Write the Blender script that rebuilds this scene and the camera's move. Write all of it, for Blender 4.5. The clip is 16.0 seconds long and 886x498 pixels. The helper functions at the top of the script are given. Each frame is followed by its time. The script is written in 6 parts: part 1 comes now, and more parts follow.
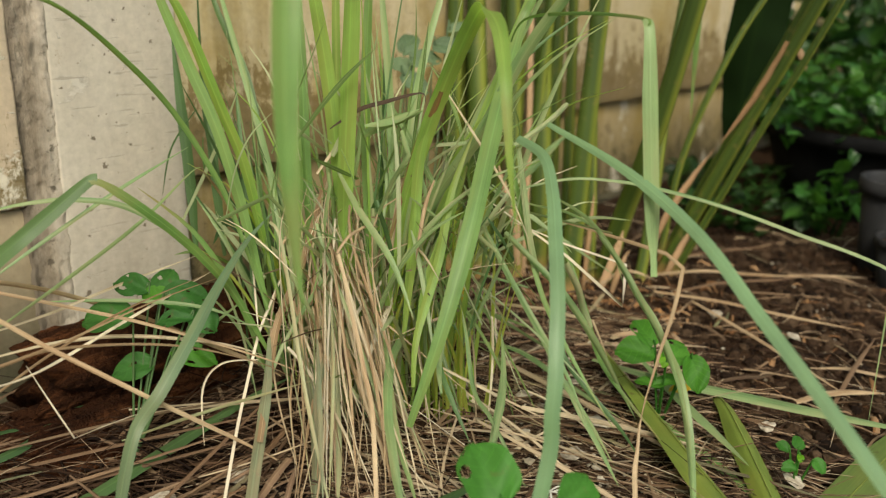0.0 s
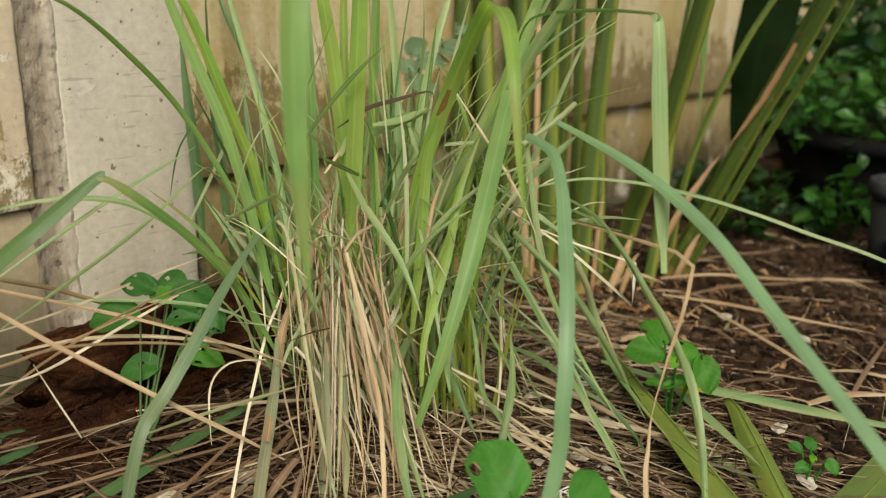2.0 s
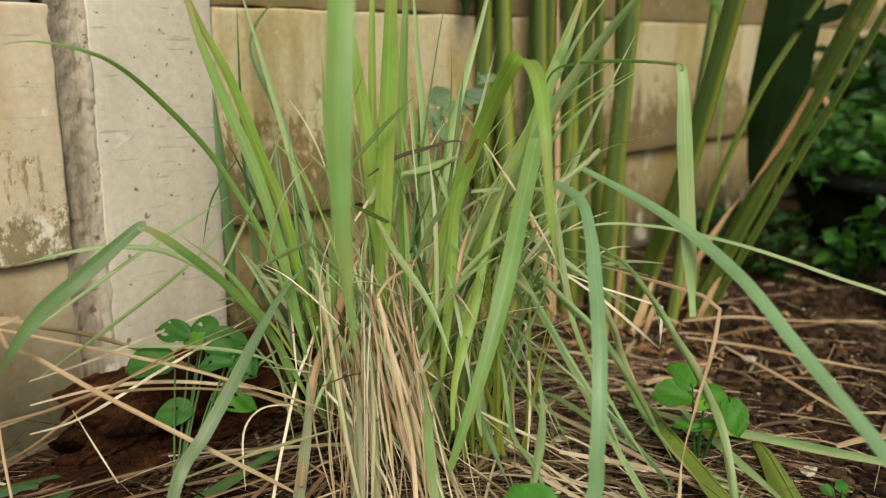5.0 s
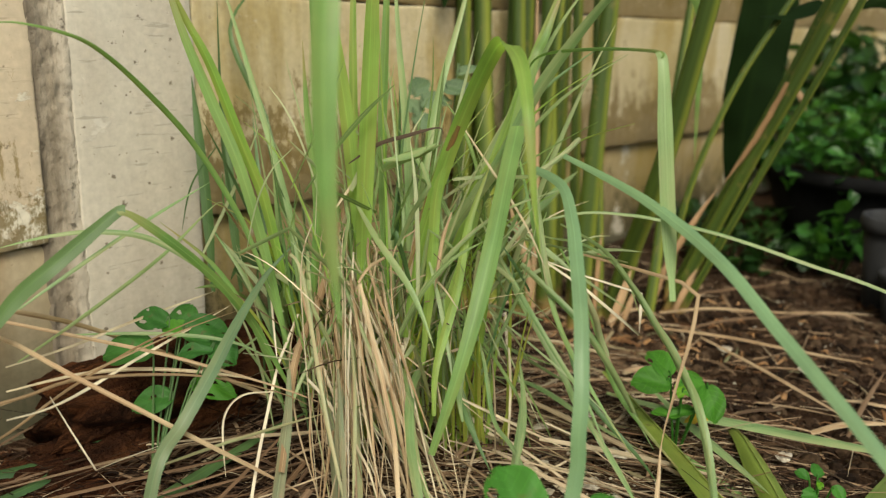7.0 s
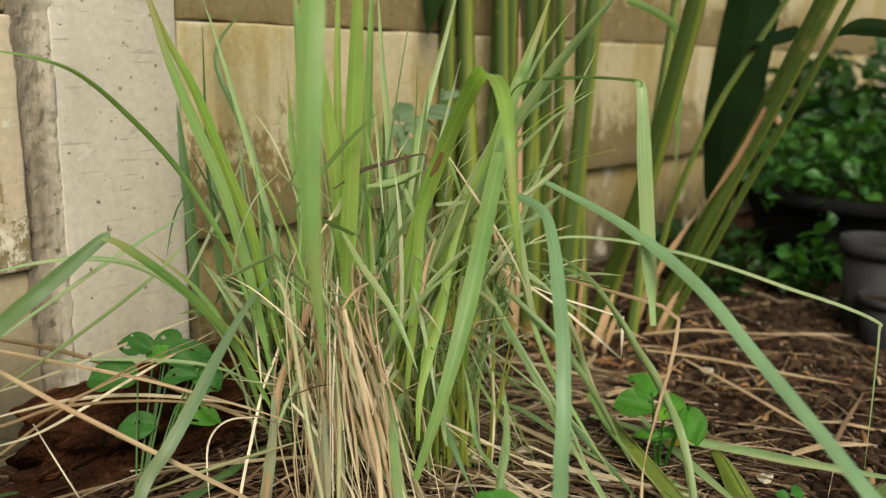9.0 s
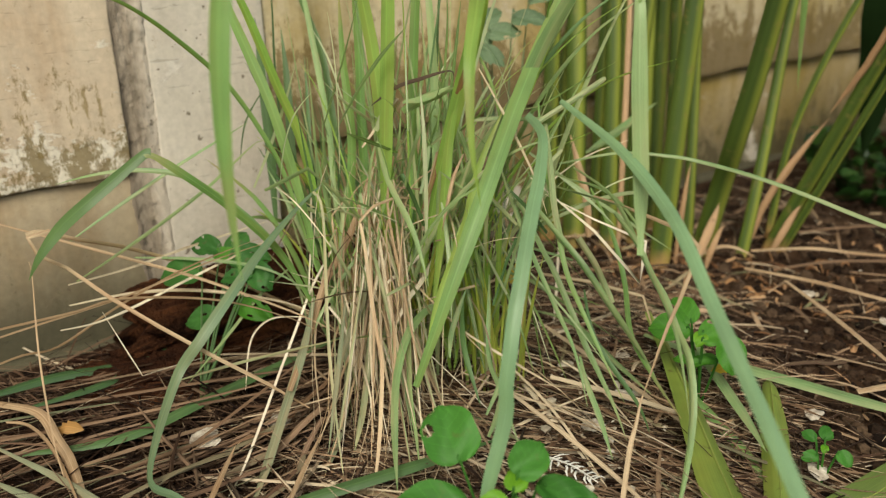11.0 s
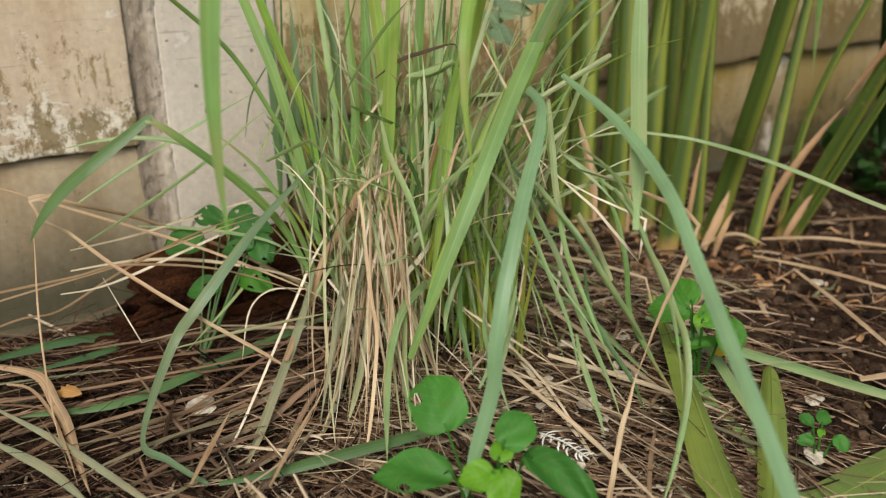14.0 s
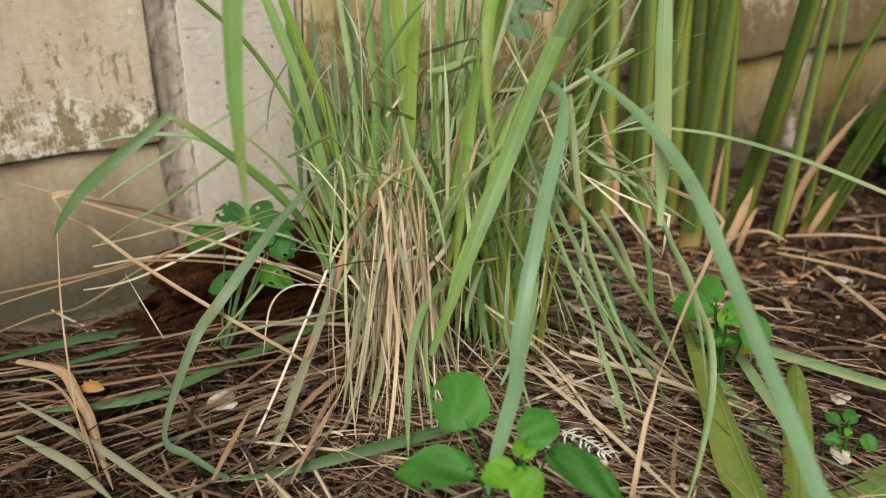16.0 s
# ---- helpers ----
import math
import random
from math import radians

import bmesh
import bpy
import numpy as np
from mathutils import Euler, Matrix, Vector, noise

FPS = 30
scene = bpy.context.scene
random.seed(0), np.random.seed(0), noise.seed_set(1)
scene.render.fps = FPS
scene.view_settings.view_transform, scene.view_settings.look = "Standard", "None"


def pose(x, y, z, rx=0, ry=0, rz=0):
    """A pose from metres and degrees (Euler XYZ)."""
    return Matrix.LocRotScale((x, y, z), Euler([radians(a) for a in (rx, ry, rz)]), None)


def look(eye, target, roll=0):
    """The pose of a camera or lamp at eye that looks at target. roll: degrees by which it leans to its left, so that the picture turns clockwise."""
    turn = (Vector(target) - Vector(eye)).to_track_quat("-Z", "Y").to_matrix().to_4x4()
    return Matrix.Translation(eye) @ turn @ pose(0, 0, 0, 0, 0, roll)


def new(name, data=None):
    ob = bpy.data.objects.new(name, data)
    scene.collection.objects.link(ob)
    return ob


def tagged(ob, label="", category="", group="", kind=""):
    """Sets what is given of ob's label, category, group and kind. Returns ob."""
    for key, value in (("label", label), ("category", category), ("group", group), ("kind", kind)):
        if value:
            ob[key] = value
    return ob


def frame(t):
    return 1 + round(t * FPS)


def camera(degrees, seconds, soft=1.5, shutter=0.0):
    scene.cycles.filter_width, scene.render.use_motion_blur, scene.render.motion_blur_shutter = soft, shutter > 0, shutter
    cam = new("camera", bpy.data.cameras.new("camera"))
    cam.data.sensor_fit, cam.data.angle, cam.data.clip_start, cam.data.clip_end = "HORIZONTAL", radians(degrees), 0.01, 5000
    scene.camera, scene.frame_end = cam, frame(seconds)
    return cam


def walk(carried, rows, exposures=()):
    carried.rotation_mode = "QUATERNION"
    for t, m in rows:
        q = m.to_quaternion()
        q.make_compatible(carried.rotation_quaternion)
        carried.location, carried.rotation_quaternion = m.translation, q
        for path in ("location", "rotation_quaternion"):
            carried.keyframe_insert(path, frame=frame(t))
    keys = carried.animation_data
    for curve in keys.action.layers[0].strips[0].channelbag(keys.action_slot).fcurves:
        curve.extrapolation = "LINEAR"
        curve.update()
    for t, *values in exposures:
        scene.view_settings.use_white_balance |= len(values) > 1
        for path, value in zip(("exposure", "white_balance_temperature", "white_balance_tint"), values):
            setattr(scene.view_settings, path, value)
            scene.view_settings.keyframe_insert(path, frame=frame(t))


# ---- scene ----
# ---------------------------------------------------------------- camera, path and exposure
SKY, SUN = 0.12, 3.0
cam = camera(55.45, 16.0, soft=1.2, shutter=0.5)
PATH = [
    (0, pose(-0.0000, -0.0000, 0.5476, 71.784, -1.733, -0.000)),
    (0.5, pose(-0.0019, -0.0008, 0.5428, 72.135, -1.278, 0.141)),
    (1, pose(-0.0020, -0.0004, 0.5386, 72.765, -1.450, 0.057)),
    (1.5, pose(-0.0010, -0.0000, 0.5340, 72.672, -1.386, 0.103)),
    (2, pose(-0.0014, 0.0002, 0.5335, 72.513, -1.523, 0.401)),
    (2.5, pose(-0.0021, -0.0012, 0.5332, 72.497, -1.599, 0.427)),
    (3, pose(-0.0036, -0.0047, 0.5366, 72.549, -1.325, 0.566)),
    (3.5, pose(-0.0110, -0.0152, 0.5435, 73.811, -0.500, 0.749)),
    (3.7, pose(-0.0135, -0.0179, 0.5430, 74.428, -0.573, 1.405)),
    (6, pose(-0.0190, -0.0155, 0.5397, 75.536, -1.277, 0.756)),
    (6.5, pose(-0.0183, -0.0183, 0.5365, 75.477, -1.373, 0.314)),
    (7, pose(-0.0247, -0.0215, 0.5272, 75.414, -1.414, -0.398)),
    (7.5, pose(-0.0239, -0.0252, 0.5302, 75.250, -1.485, -1.188)),
    (8, pose(-0.0237, -0.0264, 0.5323, 75.506, -1.599, -1.222)),
    (8.5, pose(-0.0234, -0.0287, 0.5359, 75.923, -1.667, -1.285)),
    (9, pose(-0.0233, -0.0289, 0.5357, 76.757, -1.491, -1.414)),
    (9.5, pose(0.0124, -0.0340, 0.5626, 75.491, -1.176, 0.242)),
    (10, pose(0.0665, -0.0413, 0.5664, 71.137, -0.121, 6.824)),
    (10.2, pose(0.1152, -0.0230, 0.5804, 69.081, -0.392, 10.890)),
    (12.3, pose(0.2361, -0.0148, 0.5563, 69.346, 1.739, 14.092)),
    (12.5, pose(0.2405, -0.0177, 0.5571, 69.268, 1.411, 13.659)),
    (13, pose(0.2317, -0.0188, 0.5527, 69.028, 0.681, 13.680)),
    (13.5, pose(0.2258, -0.0152, 0.5505, 68.651, 0.540, 14.406)),
    (14, pose(0.2274, -0.0150, 0.5512, 68.716, 0.440, 15.146)),
    (14.5, pose(0.2266, -0.0152, 0.5518, 68.307, 0.430, 15.310)),
    (15, pose(0.2240, -0.0142, 0.5500, 68.212, 0.385, 15.486)),
    (15.5, pose(0.2232, -0.0118, 0.5475, 68.456, 0.646, 15.910)),
    (16, pose(0.2228, -0.0124, 0.5480, 68.569, 0.818, 16.303)),
]
walk(cam, PATH, [(0, 0.06, 7000, 0), (3.5, 0.07, 6950, 1), (6.0, 0.10, 7000, -2), (9.5, 0.10, 7000, -2), (12.5, 0.11, 6600, 5), (16, 0.11, 6450, 6)])

cam.data.dof.use_dof, cam.data.dof.focus_distance, cam.data.dof.aperture_fstop = True, 0.95, 3.6

# ---------------------------------------------------------------- world and light
world = bpy.data.worlds.new("overcast_sky")
scene.world = world
world.use_nodes = True
wn, wl = world.node_tree.nodes, world.node_tree.links
sky = wn.new("ShaderNodeTexSky")
sky.sky_type = "NISHITA"
sky.sun_disc = False
sky.sun_elevation, sky.sun_rotation = radians(47), radians(173)
sky.air_density, sky.dust_density, sky.ozone_density = 1.0, 4.0, 1.0
wn["Background"].inputs[1].default_value = SKY
wl.new(sky.outputs[0], wn["Background"].inputs[0])
sun = new("sun", bpy.data.lights.new("sun", "SUN"))
sun.data.energy, sun.data.angle, sun.data.color = SUN, radians(28), (1.0, 0.95, 0.88)
sun.matrix_world = look((0.35, -1.75, 3.0), (0, 1, 0))


# ---------------------------------------------------------------- node helpers
def material(name):
    m = bpy.data.materials.new(name)
    m.use_nodes = True
    t = m.node_tree
    return m, t.nodes, t.links, t.nodes["Principled BSDF"]


def ramp(nodes, links, source, stops, mode="LINEAR"):
    r = nodes.new("ShaderNodeValToRGB")
    r.color_ramp.interpolation = mode
    e = r.color_ramp.elements
    while len(e) < len(stops):
        e.new(0.5)
    for k, (p, c) in enumerate(stops):
        e[k].position = p
        e[k].color = (*c, 1) if len(c) == 3 else c
    links.new(source, r.inputs[0])
    return r.outputs[0]


def tone(nodes, links, source, lo, hi, a=0.0, b=1.0):
    r = nodes.new("ShaderNodeMapRange")
    r.inputs[1].default_value, r.inputs[2].default_value = lo, hi
    r.inputs[3].default_value, r.inputs[4].default_value = a, b
    links.new(source, r.inputs[0])
    return r.outputs[0]


def fuzz(nodes, links, scale, detail=4.0, rough=0.55, stretch=(1, 1, 1), turn=(0, 0, 0), space="Object"):
    c = nodes.new("ShaderNodeTexCoord")
    m = nodes.new("ShaderNodeMapping")
    m.inputs["Scale"].default_value = stretch
    m.inputs["Rotation"].default_value = [radians(a) for a in turn]
    n = nodes.new("ShaderNodeTexNoise")
    n.inputs["Scale"].default_value, n.inputs["Detail"].default_value, n.inputs["Roughness"].default_value = scale, detail, rough
    links.new(c.outputs[space], m.inputs[0])
    links.new(m.outputs[0], n.inputs[0])
    return n.outputs[0]


def blend(nodes, links, factor, a, b, mode="MIX"):
    x = nodes.new("ShaderNodeMix")
    x.data_type, x.blend_type = "RGBA", mode
    for socket, v in ((x.inputs[0], factor), (x.inputs[6], a), (x.inputs[7], b)):
        if isinstance(v, (int, float)):
            socket.default_value = v
        elif isinstance(v, tuple):
            socket.default_value = (*v, 1)
        else:
            links.new(v, socket)
    return x.outputs[2]


def maths(nodes, links, op, a, b=0.0):
    x = nodes.new("ShaderNodeMath")
    x.operation = op
    for socket, v in ((x.inputs[0], a), (x.inputs[1], b)):
        if isinstance(v, (int, float)):
            socket.default_value = v
        else:
            links.new(v, socket)
    return x.outputs[0]


def relief(nodes, links, bsdf, height, strength, distance):
    b = nodes.new("ShaderNodeBump")
    b.inputs["Strength"].default_value, b.inputs["Distance"].default_value = strength, distance
    links.new(height, b.inputs["Height"])
    links.new(b.outputs[0], bsdf.inputs["Normal"])


def leaf_material(name, colours, see_through=0.35, rough=0.5, veins=60, spots=None, island=False, tips=None, rib_tone=0.3, pinnate=0, shine=0.4, along=None, stripe=0.14):
    """A leaf with veins along it, light passing through, and a tone of its own for each leaf."""
    m, n, l, p = material(name)
    uv = n.new("ShaderNodeUVMap")
    sep = n.new("ShaderNodeSeparateXYZ")
    l.new(uv.outputs[0], sep.inputs[0])
    if island:
        chance = n.new("ShaderNodeNewGeometry").outputs["Random Per Island"]
    else:
        chance = n.new("ShaderNodeObjectInfo").outputs["Random"]
    base = ramp(n, l, chance, [(k / max(1, len(colours) - 1), c) for k, c in enumerate(colours)])
    stripes = n.new("ShaderNodeTexNoise")
    stretch = n.new("ShaderNodeMapping")
    stretch.inputs["Scale"].default_value = (veins, 1.6, 1)
    l.new(uv.outputs[0], stretch.inputs[0])
    l.new(stretch.outputs[0], stripes.inputs[0])
    stripes.inputs["Scale"].default_value, stripes.inputs["Detail"].default_value = 1.0, 3.0
    v = tone(n, l, stripes.outputs[0], 0.3, 0.7, 1.0 - stripe, 1.0 + 0.86 * stripe)
    mott = tone(n, l, fuzz(n, l, 14, 3), 0.3, 0.7, 0.82, 1.16)
    both = maths(n, l, "MULTIPLY", v, mott)
    mul = n.new("ShaderNodeVectorMath")
    mul.operation = "SCALE"
    l.new(base, mul.inputs[0])
    l.new(both, mul.inputs["Scale"])
    colour = mul.outputs[0]
    if along:
        place = n.new("ShaderNodeCombineXYZ")
        l.new(maths(n, l, "MULTIPLY", sep.outputs[1], 3.5), place.inputs[0])
        l.new(maths(n, l, "MULTIPLY", chance, 90.0), place.inputs[1])
        l.new(maths(n, l, "MULTIPLY", sep.outputs[0], 1.2), place.inputs[2])
        aged = n.new("ShaderNodeTexNoise")
        aged.inputs["Scale"].default_value, aged.inputs["Detail"].default_value = 1.0, 4.0
        l.new(place.outputs[0], aged.inputs[0])
        colour = blend(n, l, tone(n, l, aged.outputs[0], 0.42, 0.68, 0, 0.85), colour, along)
    rib = tone(n, l, maths(n, l, "ABSOLUTE", maths(n, l, "SUBTRACT", sep.outputs[0], 0.5)), 0.015, 0.06, rib_tone, 0.0)
    colour = blend(n, l, rib, colour, tuple(min(1, c * 1.5) for c in colours[-1]))
    if pinnate:
        slant = maths(n, l, "SUBTRACT", sep.outputs[1], maths(n, l, "MULTIPLY", maths(n, l, "ABSOLUTE", maths(n, l, "SUBTRACT", sep.outputs[0], 0.5)), 0.5))
        wave = maths(n, l, "FRACT", maths(n, l, "MULTIPLY", maths(n, l, "ADD", slant, 1.0), pinnate))
        line = tone(n, l, maths(n, l, "ABSOLUTE", maths(n, l, "SUBTRACT", wave, 0.5)), 0.0, 0.07, 0.22, 0.0)
        colour = blend(n, l, line, colour, tuple(min(1, c * 1.9) for c in colours[-1]))
    if tips:
        worn = maths(n, l, "MULTIPLY", tone(n, l, fuzz(n, l, 9, 2), 0.45, 0.6), tone(n, l, sep.outputs[1], 0.72, 1.0))
        colour = blend(n, l, worn, colour, tips)
    if spots:
        s = tone(n, l, fuzz(n, l, 60, 2), 0.66, 0.74, 0, 0.7)
        colour = blend(n, l, s, colour, spots)
    l.new(colour, p.inputs["Base Color"])
    p.inputs["Roughness"].default_value = rough
    p.inputs["Specular IOR Level"].default_value = shine
    relief(n, l, p, stripes.outputs[0], 0.18, 0.0006)
    if see_through:
        tr = n.new("ShaderNodeBsdfTranslucent")
        lively = n.new("ShaderNodeMix")
        lively.data_type, lively.blend_type = "RGBA", "MULTIPLY"
        lively.inputs[0].default_value = 1.0
        l.new(colour, lively.inputs[6])
        lively.inputs[7].default_value = (1.25, 1.3, 0.7, 1)
        l.new(lively.outputs[2], tr.inputs[0])
        mix = n.new("ShaderNodeMixShader")
        mix.inputs[0].default_value = see_through
        l.new(p.outputs[0], mix.inputs[1])
        l.new(tr.outputs[0], mix.inputs[2])
        l.new(mix.outputs[0], n["Material Output"].inputs[0])
    return m


LEAF = {
    "fresh": leaf_material("lemongrass_fresh", [(0.205, 0.365, 0.065), (0.32, 0.49, 0.12)], 0.5, 0.42, 40, tips=(0.36, 0.27, 0.12), along=(0.33, 0.40, 0.10), stripe=0.2),
    "green": leaf_material("lemongrass_green", [(0.14, 0.27, 0.07), (0.22, 0.37, 0.12)], 0.42, 0.42, 40, tips=(0.36, 0.27, 0.12), along=(0.24, 0.33, 0.10), stripe=0.2),
    "pale": leaf_material("lemongrass_pale", [(0.165, 0.27, 0.105), (0.27, 0.385, 0.165)], 0.3, 0.4, 34, rib_tone=0.15, along=(0.33, 0.35, 0.17), stripe=0.3),
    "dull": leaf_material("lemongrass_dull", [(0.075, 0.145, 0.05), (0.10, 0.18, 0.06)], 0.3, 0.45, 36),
    "glaucous": leaf_material("lemongrass_glaucous", [(0.145, 0.25, 0.12), (0.205, 0.33, 0.165)], 0.3, 0.4, 34, rib_tone=0.2, along=(0.17, 0.29, 0.15), stripe=0.22),
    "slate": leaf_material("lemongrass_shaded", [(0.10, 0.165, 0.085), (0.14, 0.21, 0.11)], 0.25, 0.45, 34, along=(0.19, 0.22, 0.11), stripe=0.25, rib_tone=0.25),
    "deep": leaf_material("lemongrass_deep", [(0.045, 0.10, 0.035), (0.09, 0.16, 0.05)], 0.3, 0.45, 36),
    "stalk": leaf_material("lemongrass_folded", [(0.30, 0.33, 0.18), (0.42, 0.43, 0.26)], 0.25, 0.45, 16, along=(0.46, 0.36, 0.20), stripe=0.4),
    "stalk_green": leaf_material("lemongrass_broken", [(0.21, 0.29, 0.12), (0.33, 0.39, 0.20)], 0.25, 0.45, 16, along=(0.42, 0.38, 0.22), stripe=0.4),
    "shoot": leaf_material("lemongrass_shoot", [(0.27, 0.37, 0.05), (0.43, 0.50, 0.10)], 0.45, 0.45, 16, along=(0.42, 0.34, 0.10), stripe=0.3),
    "rust": leaf_material("blade_rusty", [(0.20, 0.10, 0.035), (0.26, 0.14, 0.05)], 0.15, 0.6, 16, along=(0.16, 0.18, 0.04), stripe=0.3),
    "straw": leaf_material("straw_dry", [(0.24, 0.165, 0.10), (0.44, 0.34, 0.22), (0.60, 0.50, 0.345), (0.74, 0.65, 0.49)], 0.15, 0.6, 12, spots=(0.2, 0.12, 0.06), shine=0.2, along=(0.34, 0.235, 0.145), stripe=0.3),
    "fallen": leaf_material("blade_fallen", [(0.09, 0.05, 0.029), (0.16, 0.098, 0.059), (0.25, 0.168, 0.105), (0.19, 0.11, 0.065)], 0.1, 0.65, 14, along=(0.14, 0.085, 0.05), stripe=0.35, shine=0.15),
    "grey": leaf_material("blade_grey_green", [(0.16, 0.19, 0.11), (0.23, 0.25, 0.155)], 0.2, 0.5, 24, along=(0.27, 0.22, 0.13), stripe=0.35, shine=0.25),
    "dry": leaf_material("blade_dry", [(0.32, 0.215, 0.125), (0.50, 0.375, 0.24)], 0.15, 0.6, 16, spots=(0.15, 0.09, 0.045), shine=0.2, along=(0.24, 0.14, 0.07), stripe=0.35),
    "tan": leaf_material("blade_tan", [(0.46, 0.34, 0.21), (0.57, 0.44, 0.29)], 0.15, 0.55, 12, shine=0.2, along=(0.34, 0.20, 0.11), stripe=0.3),
    "white": leaf_material("fibre_bleached", [(0.58, 0.50, 0.37), (0.70, 0.62, 0.49)], 0.1, 0.6, 6),
    "dark": leaf_material("blade_withered", [(0.035, 0.022, 0.013), (0.055, 0.033, 0.018)], 0.0, 0.7, 20),
    "strap": leaf_material("strap_leaf", [(0.16, 0.225, 0.042), (0.23, 0.295, 0.058)], 0.22, 0.4, 60, spots=(0.10, 0.09, 0.025), rib_tone=0.1, along=(0.24, 0.26, 0.05), stripe=0.2),
    "strap_dull": leaf_material("strap_leaf_dull", [(0.085, 0.13, 0.028), (0.15, 0.19, 0.04)], 0.15, 0.45, 60, spots=(0.06, 0.045, 0.015), rib_tone=0.15, along=(0.17, 0.18, 0.04), stripe=0.25),
    "strap_rib": leaf_material("strap_leaf_rib", [(0.20, 0.24, 0.05), (0.24, 0.28, 0.07)], 0.2, 0.45, 10),
    "weed": leaf_material("weed_leaf", [(0.04, 0.14, 0.02), (0.06, 0.195, 0.028)], 0.3, 0.5, 8, spots=(0.09, 0.14, 0.03), rib_tone=0.12, pinnate=6, shine=0.2),
    "weed_light": leaf_material("weed_leaf_light", [(0.06, 0.19, 0.02), (0.085, 0.24, 0.028)], 0.35, 0.5, 8, rib_tone=0.12, pinnate=6, shine=0.2),
    "weed_dim": leaf_material("weed_leaf_old", [(0.032, 0.115, 0.022), (0.054, 0.16, 0.03)], 0.25, 0.5, 8, spots=(0.09, 0.09, 0.03), rib_tone=0.12, pinnate=6, shine=0.2),
    "weed_bright": leaf_material("weed_leaf_young", [(0.10, 0.26, 0.014), (0.14, 0.31, 0.022)], 0.35, 0.45, 8, rib_tone=0.15, pinnate=6, shine=0.2),
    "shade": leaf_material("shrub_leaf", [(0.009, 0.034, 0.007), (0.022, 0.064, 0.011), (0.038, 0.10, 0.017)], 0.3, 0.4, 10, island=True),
    "yellow": leaf_material("leaf_yellowed", [(0.55, 0.36, 0.02), (0.6, 0.4, 0.03)], 0.3, 0.5, 10),
    "amber": leaf_material("leaf_amber", [(0.40, 0.21, 0.06), (0.46, 0.25, 0.08)], 0.2, 0.6, 10),
    "bleached": leaf_material("scrap_white", [(0.62, 0.60, 0.55), (0.68, 0.66, 0.61)], 0.1, 0.6, 6),
    "green_mix": leaf_material("blade_strips_green", [(0.11, 0.18, 0.05), (0.20, 0.30, 0.09), (0.26, 0.36, 0.17), (0.36, 0.42, 0.24), (0.50, 0.50, 0.33)], 0.35, 0.45, 14, island=True),
    "straw_mix": leaf_material("blade_strips_dry", [(0.07, 0.04, 0.024), (0.18, 0.115, 0.07), (0.34, 0.245, 0.16), (0.50, 0.395, 0.27), (0.66, 0.56, 0.41)], 0.12, 0.6, 10, island=True, shine=0.2),
    "dusty": leaf_material("weed_leaf_dusty", [(0.10, 0.16, 0.08), (0.15, 0.22, 0.115)], 0.3, 0.6, 8, rib_tone=0.12, pinnate=5),
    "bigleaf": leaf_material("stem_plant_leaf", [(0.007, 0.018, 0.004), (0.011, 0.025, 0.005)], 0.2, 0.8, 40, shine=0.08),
}


# ---------------------------------------------------------------- mesh helpers
def mesh(name, verts, faces, mat, uv=None, smooth=True):
    me = bpy.data.meshes.new(name)
    me.from_pydata([tuple(v) for v in verts], [], faces)
    if uv is not None:
        layer = me.uv_layers.new(name="UVMap")
        at = np.zeros(len(me.loops), dtype=np.int64)
        me.loops.foreach_get("vertex_index", at)
        layer.data.foreach_set("uv", np.asarray(uv, dtype=np.float64)[at].ravel())
    if smooth:
        me.polygons.foreach_set("use_smooth", [True] * len(me.polygons))
    me.materials.append(mat)
    me.update()
    return me


def part(name, me, parent=None, label="", m=None):
    """Links mesh data (or a bmesh given with its material) as one object under a thing."""
    ob = new(name, me)
    if parent is not None:
        ob.parent = parent
    if m is not None:
        ob.matrix_basis = m
    if label:
        ob["label"] = label
    return ob


def thing(name, label, category, at=(0, 0, 0), group="", kind=""):
    ob = new(name)
    ob.empty_display_size = 0.05
    ob.location = at
    return tagged(ob, label, category, group, kind)


def from_bm(name, bm, mat, smooth=False):
    me = bpy.data.meshes.new(name)
    bm.to_mesh(me)
    bm.free()
    me.materials.append(mat)
    if smooth:
        me.polygons.foreach_set("use_smooth", [True] * len(me.polygons))
    return me


def spline(points, per=6, smooth=1.0):
    """A curve through the points, evenly rounded; smooth=0 keeps its kinks."""
    p = [Vector(q) for q in points]
    if smooth == 0:
        per = 2
    out = []
    for k in range(len(p) - 1):
        a, b, c, d = p[max(0, k - 1)], p[k], p[k + 1], p[min(len(p) - 1, k + 2)]
        for j in range(per):
            t = j / per
            if smooth == 0:
                out.append(b.lerp(c, t))
            else:
                out.append(0.5 * ((2 * b) + (c - a) * t + (2 * a - 5 * b + 4 * c - d) * t * t + (3 * b - a - 3 * c + d) * t ** 3))
    out.append(p[-1])
    return out


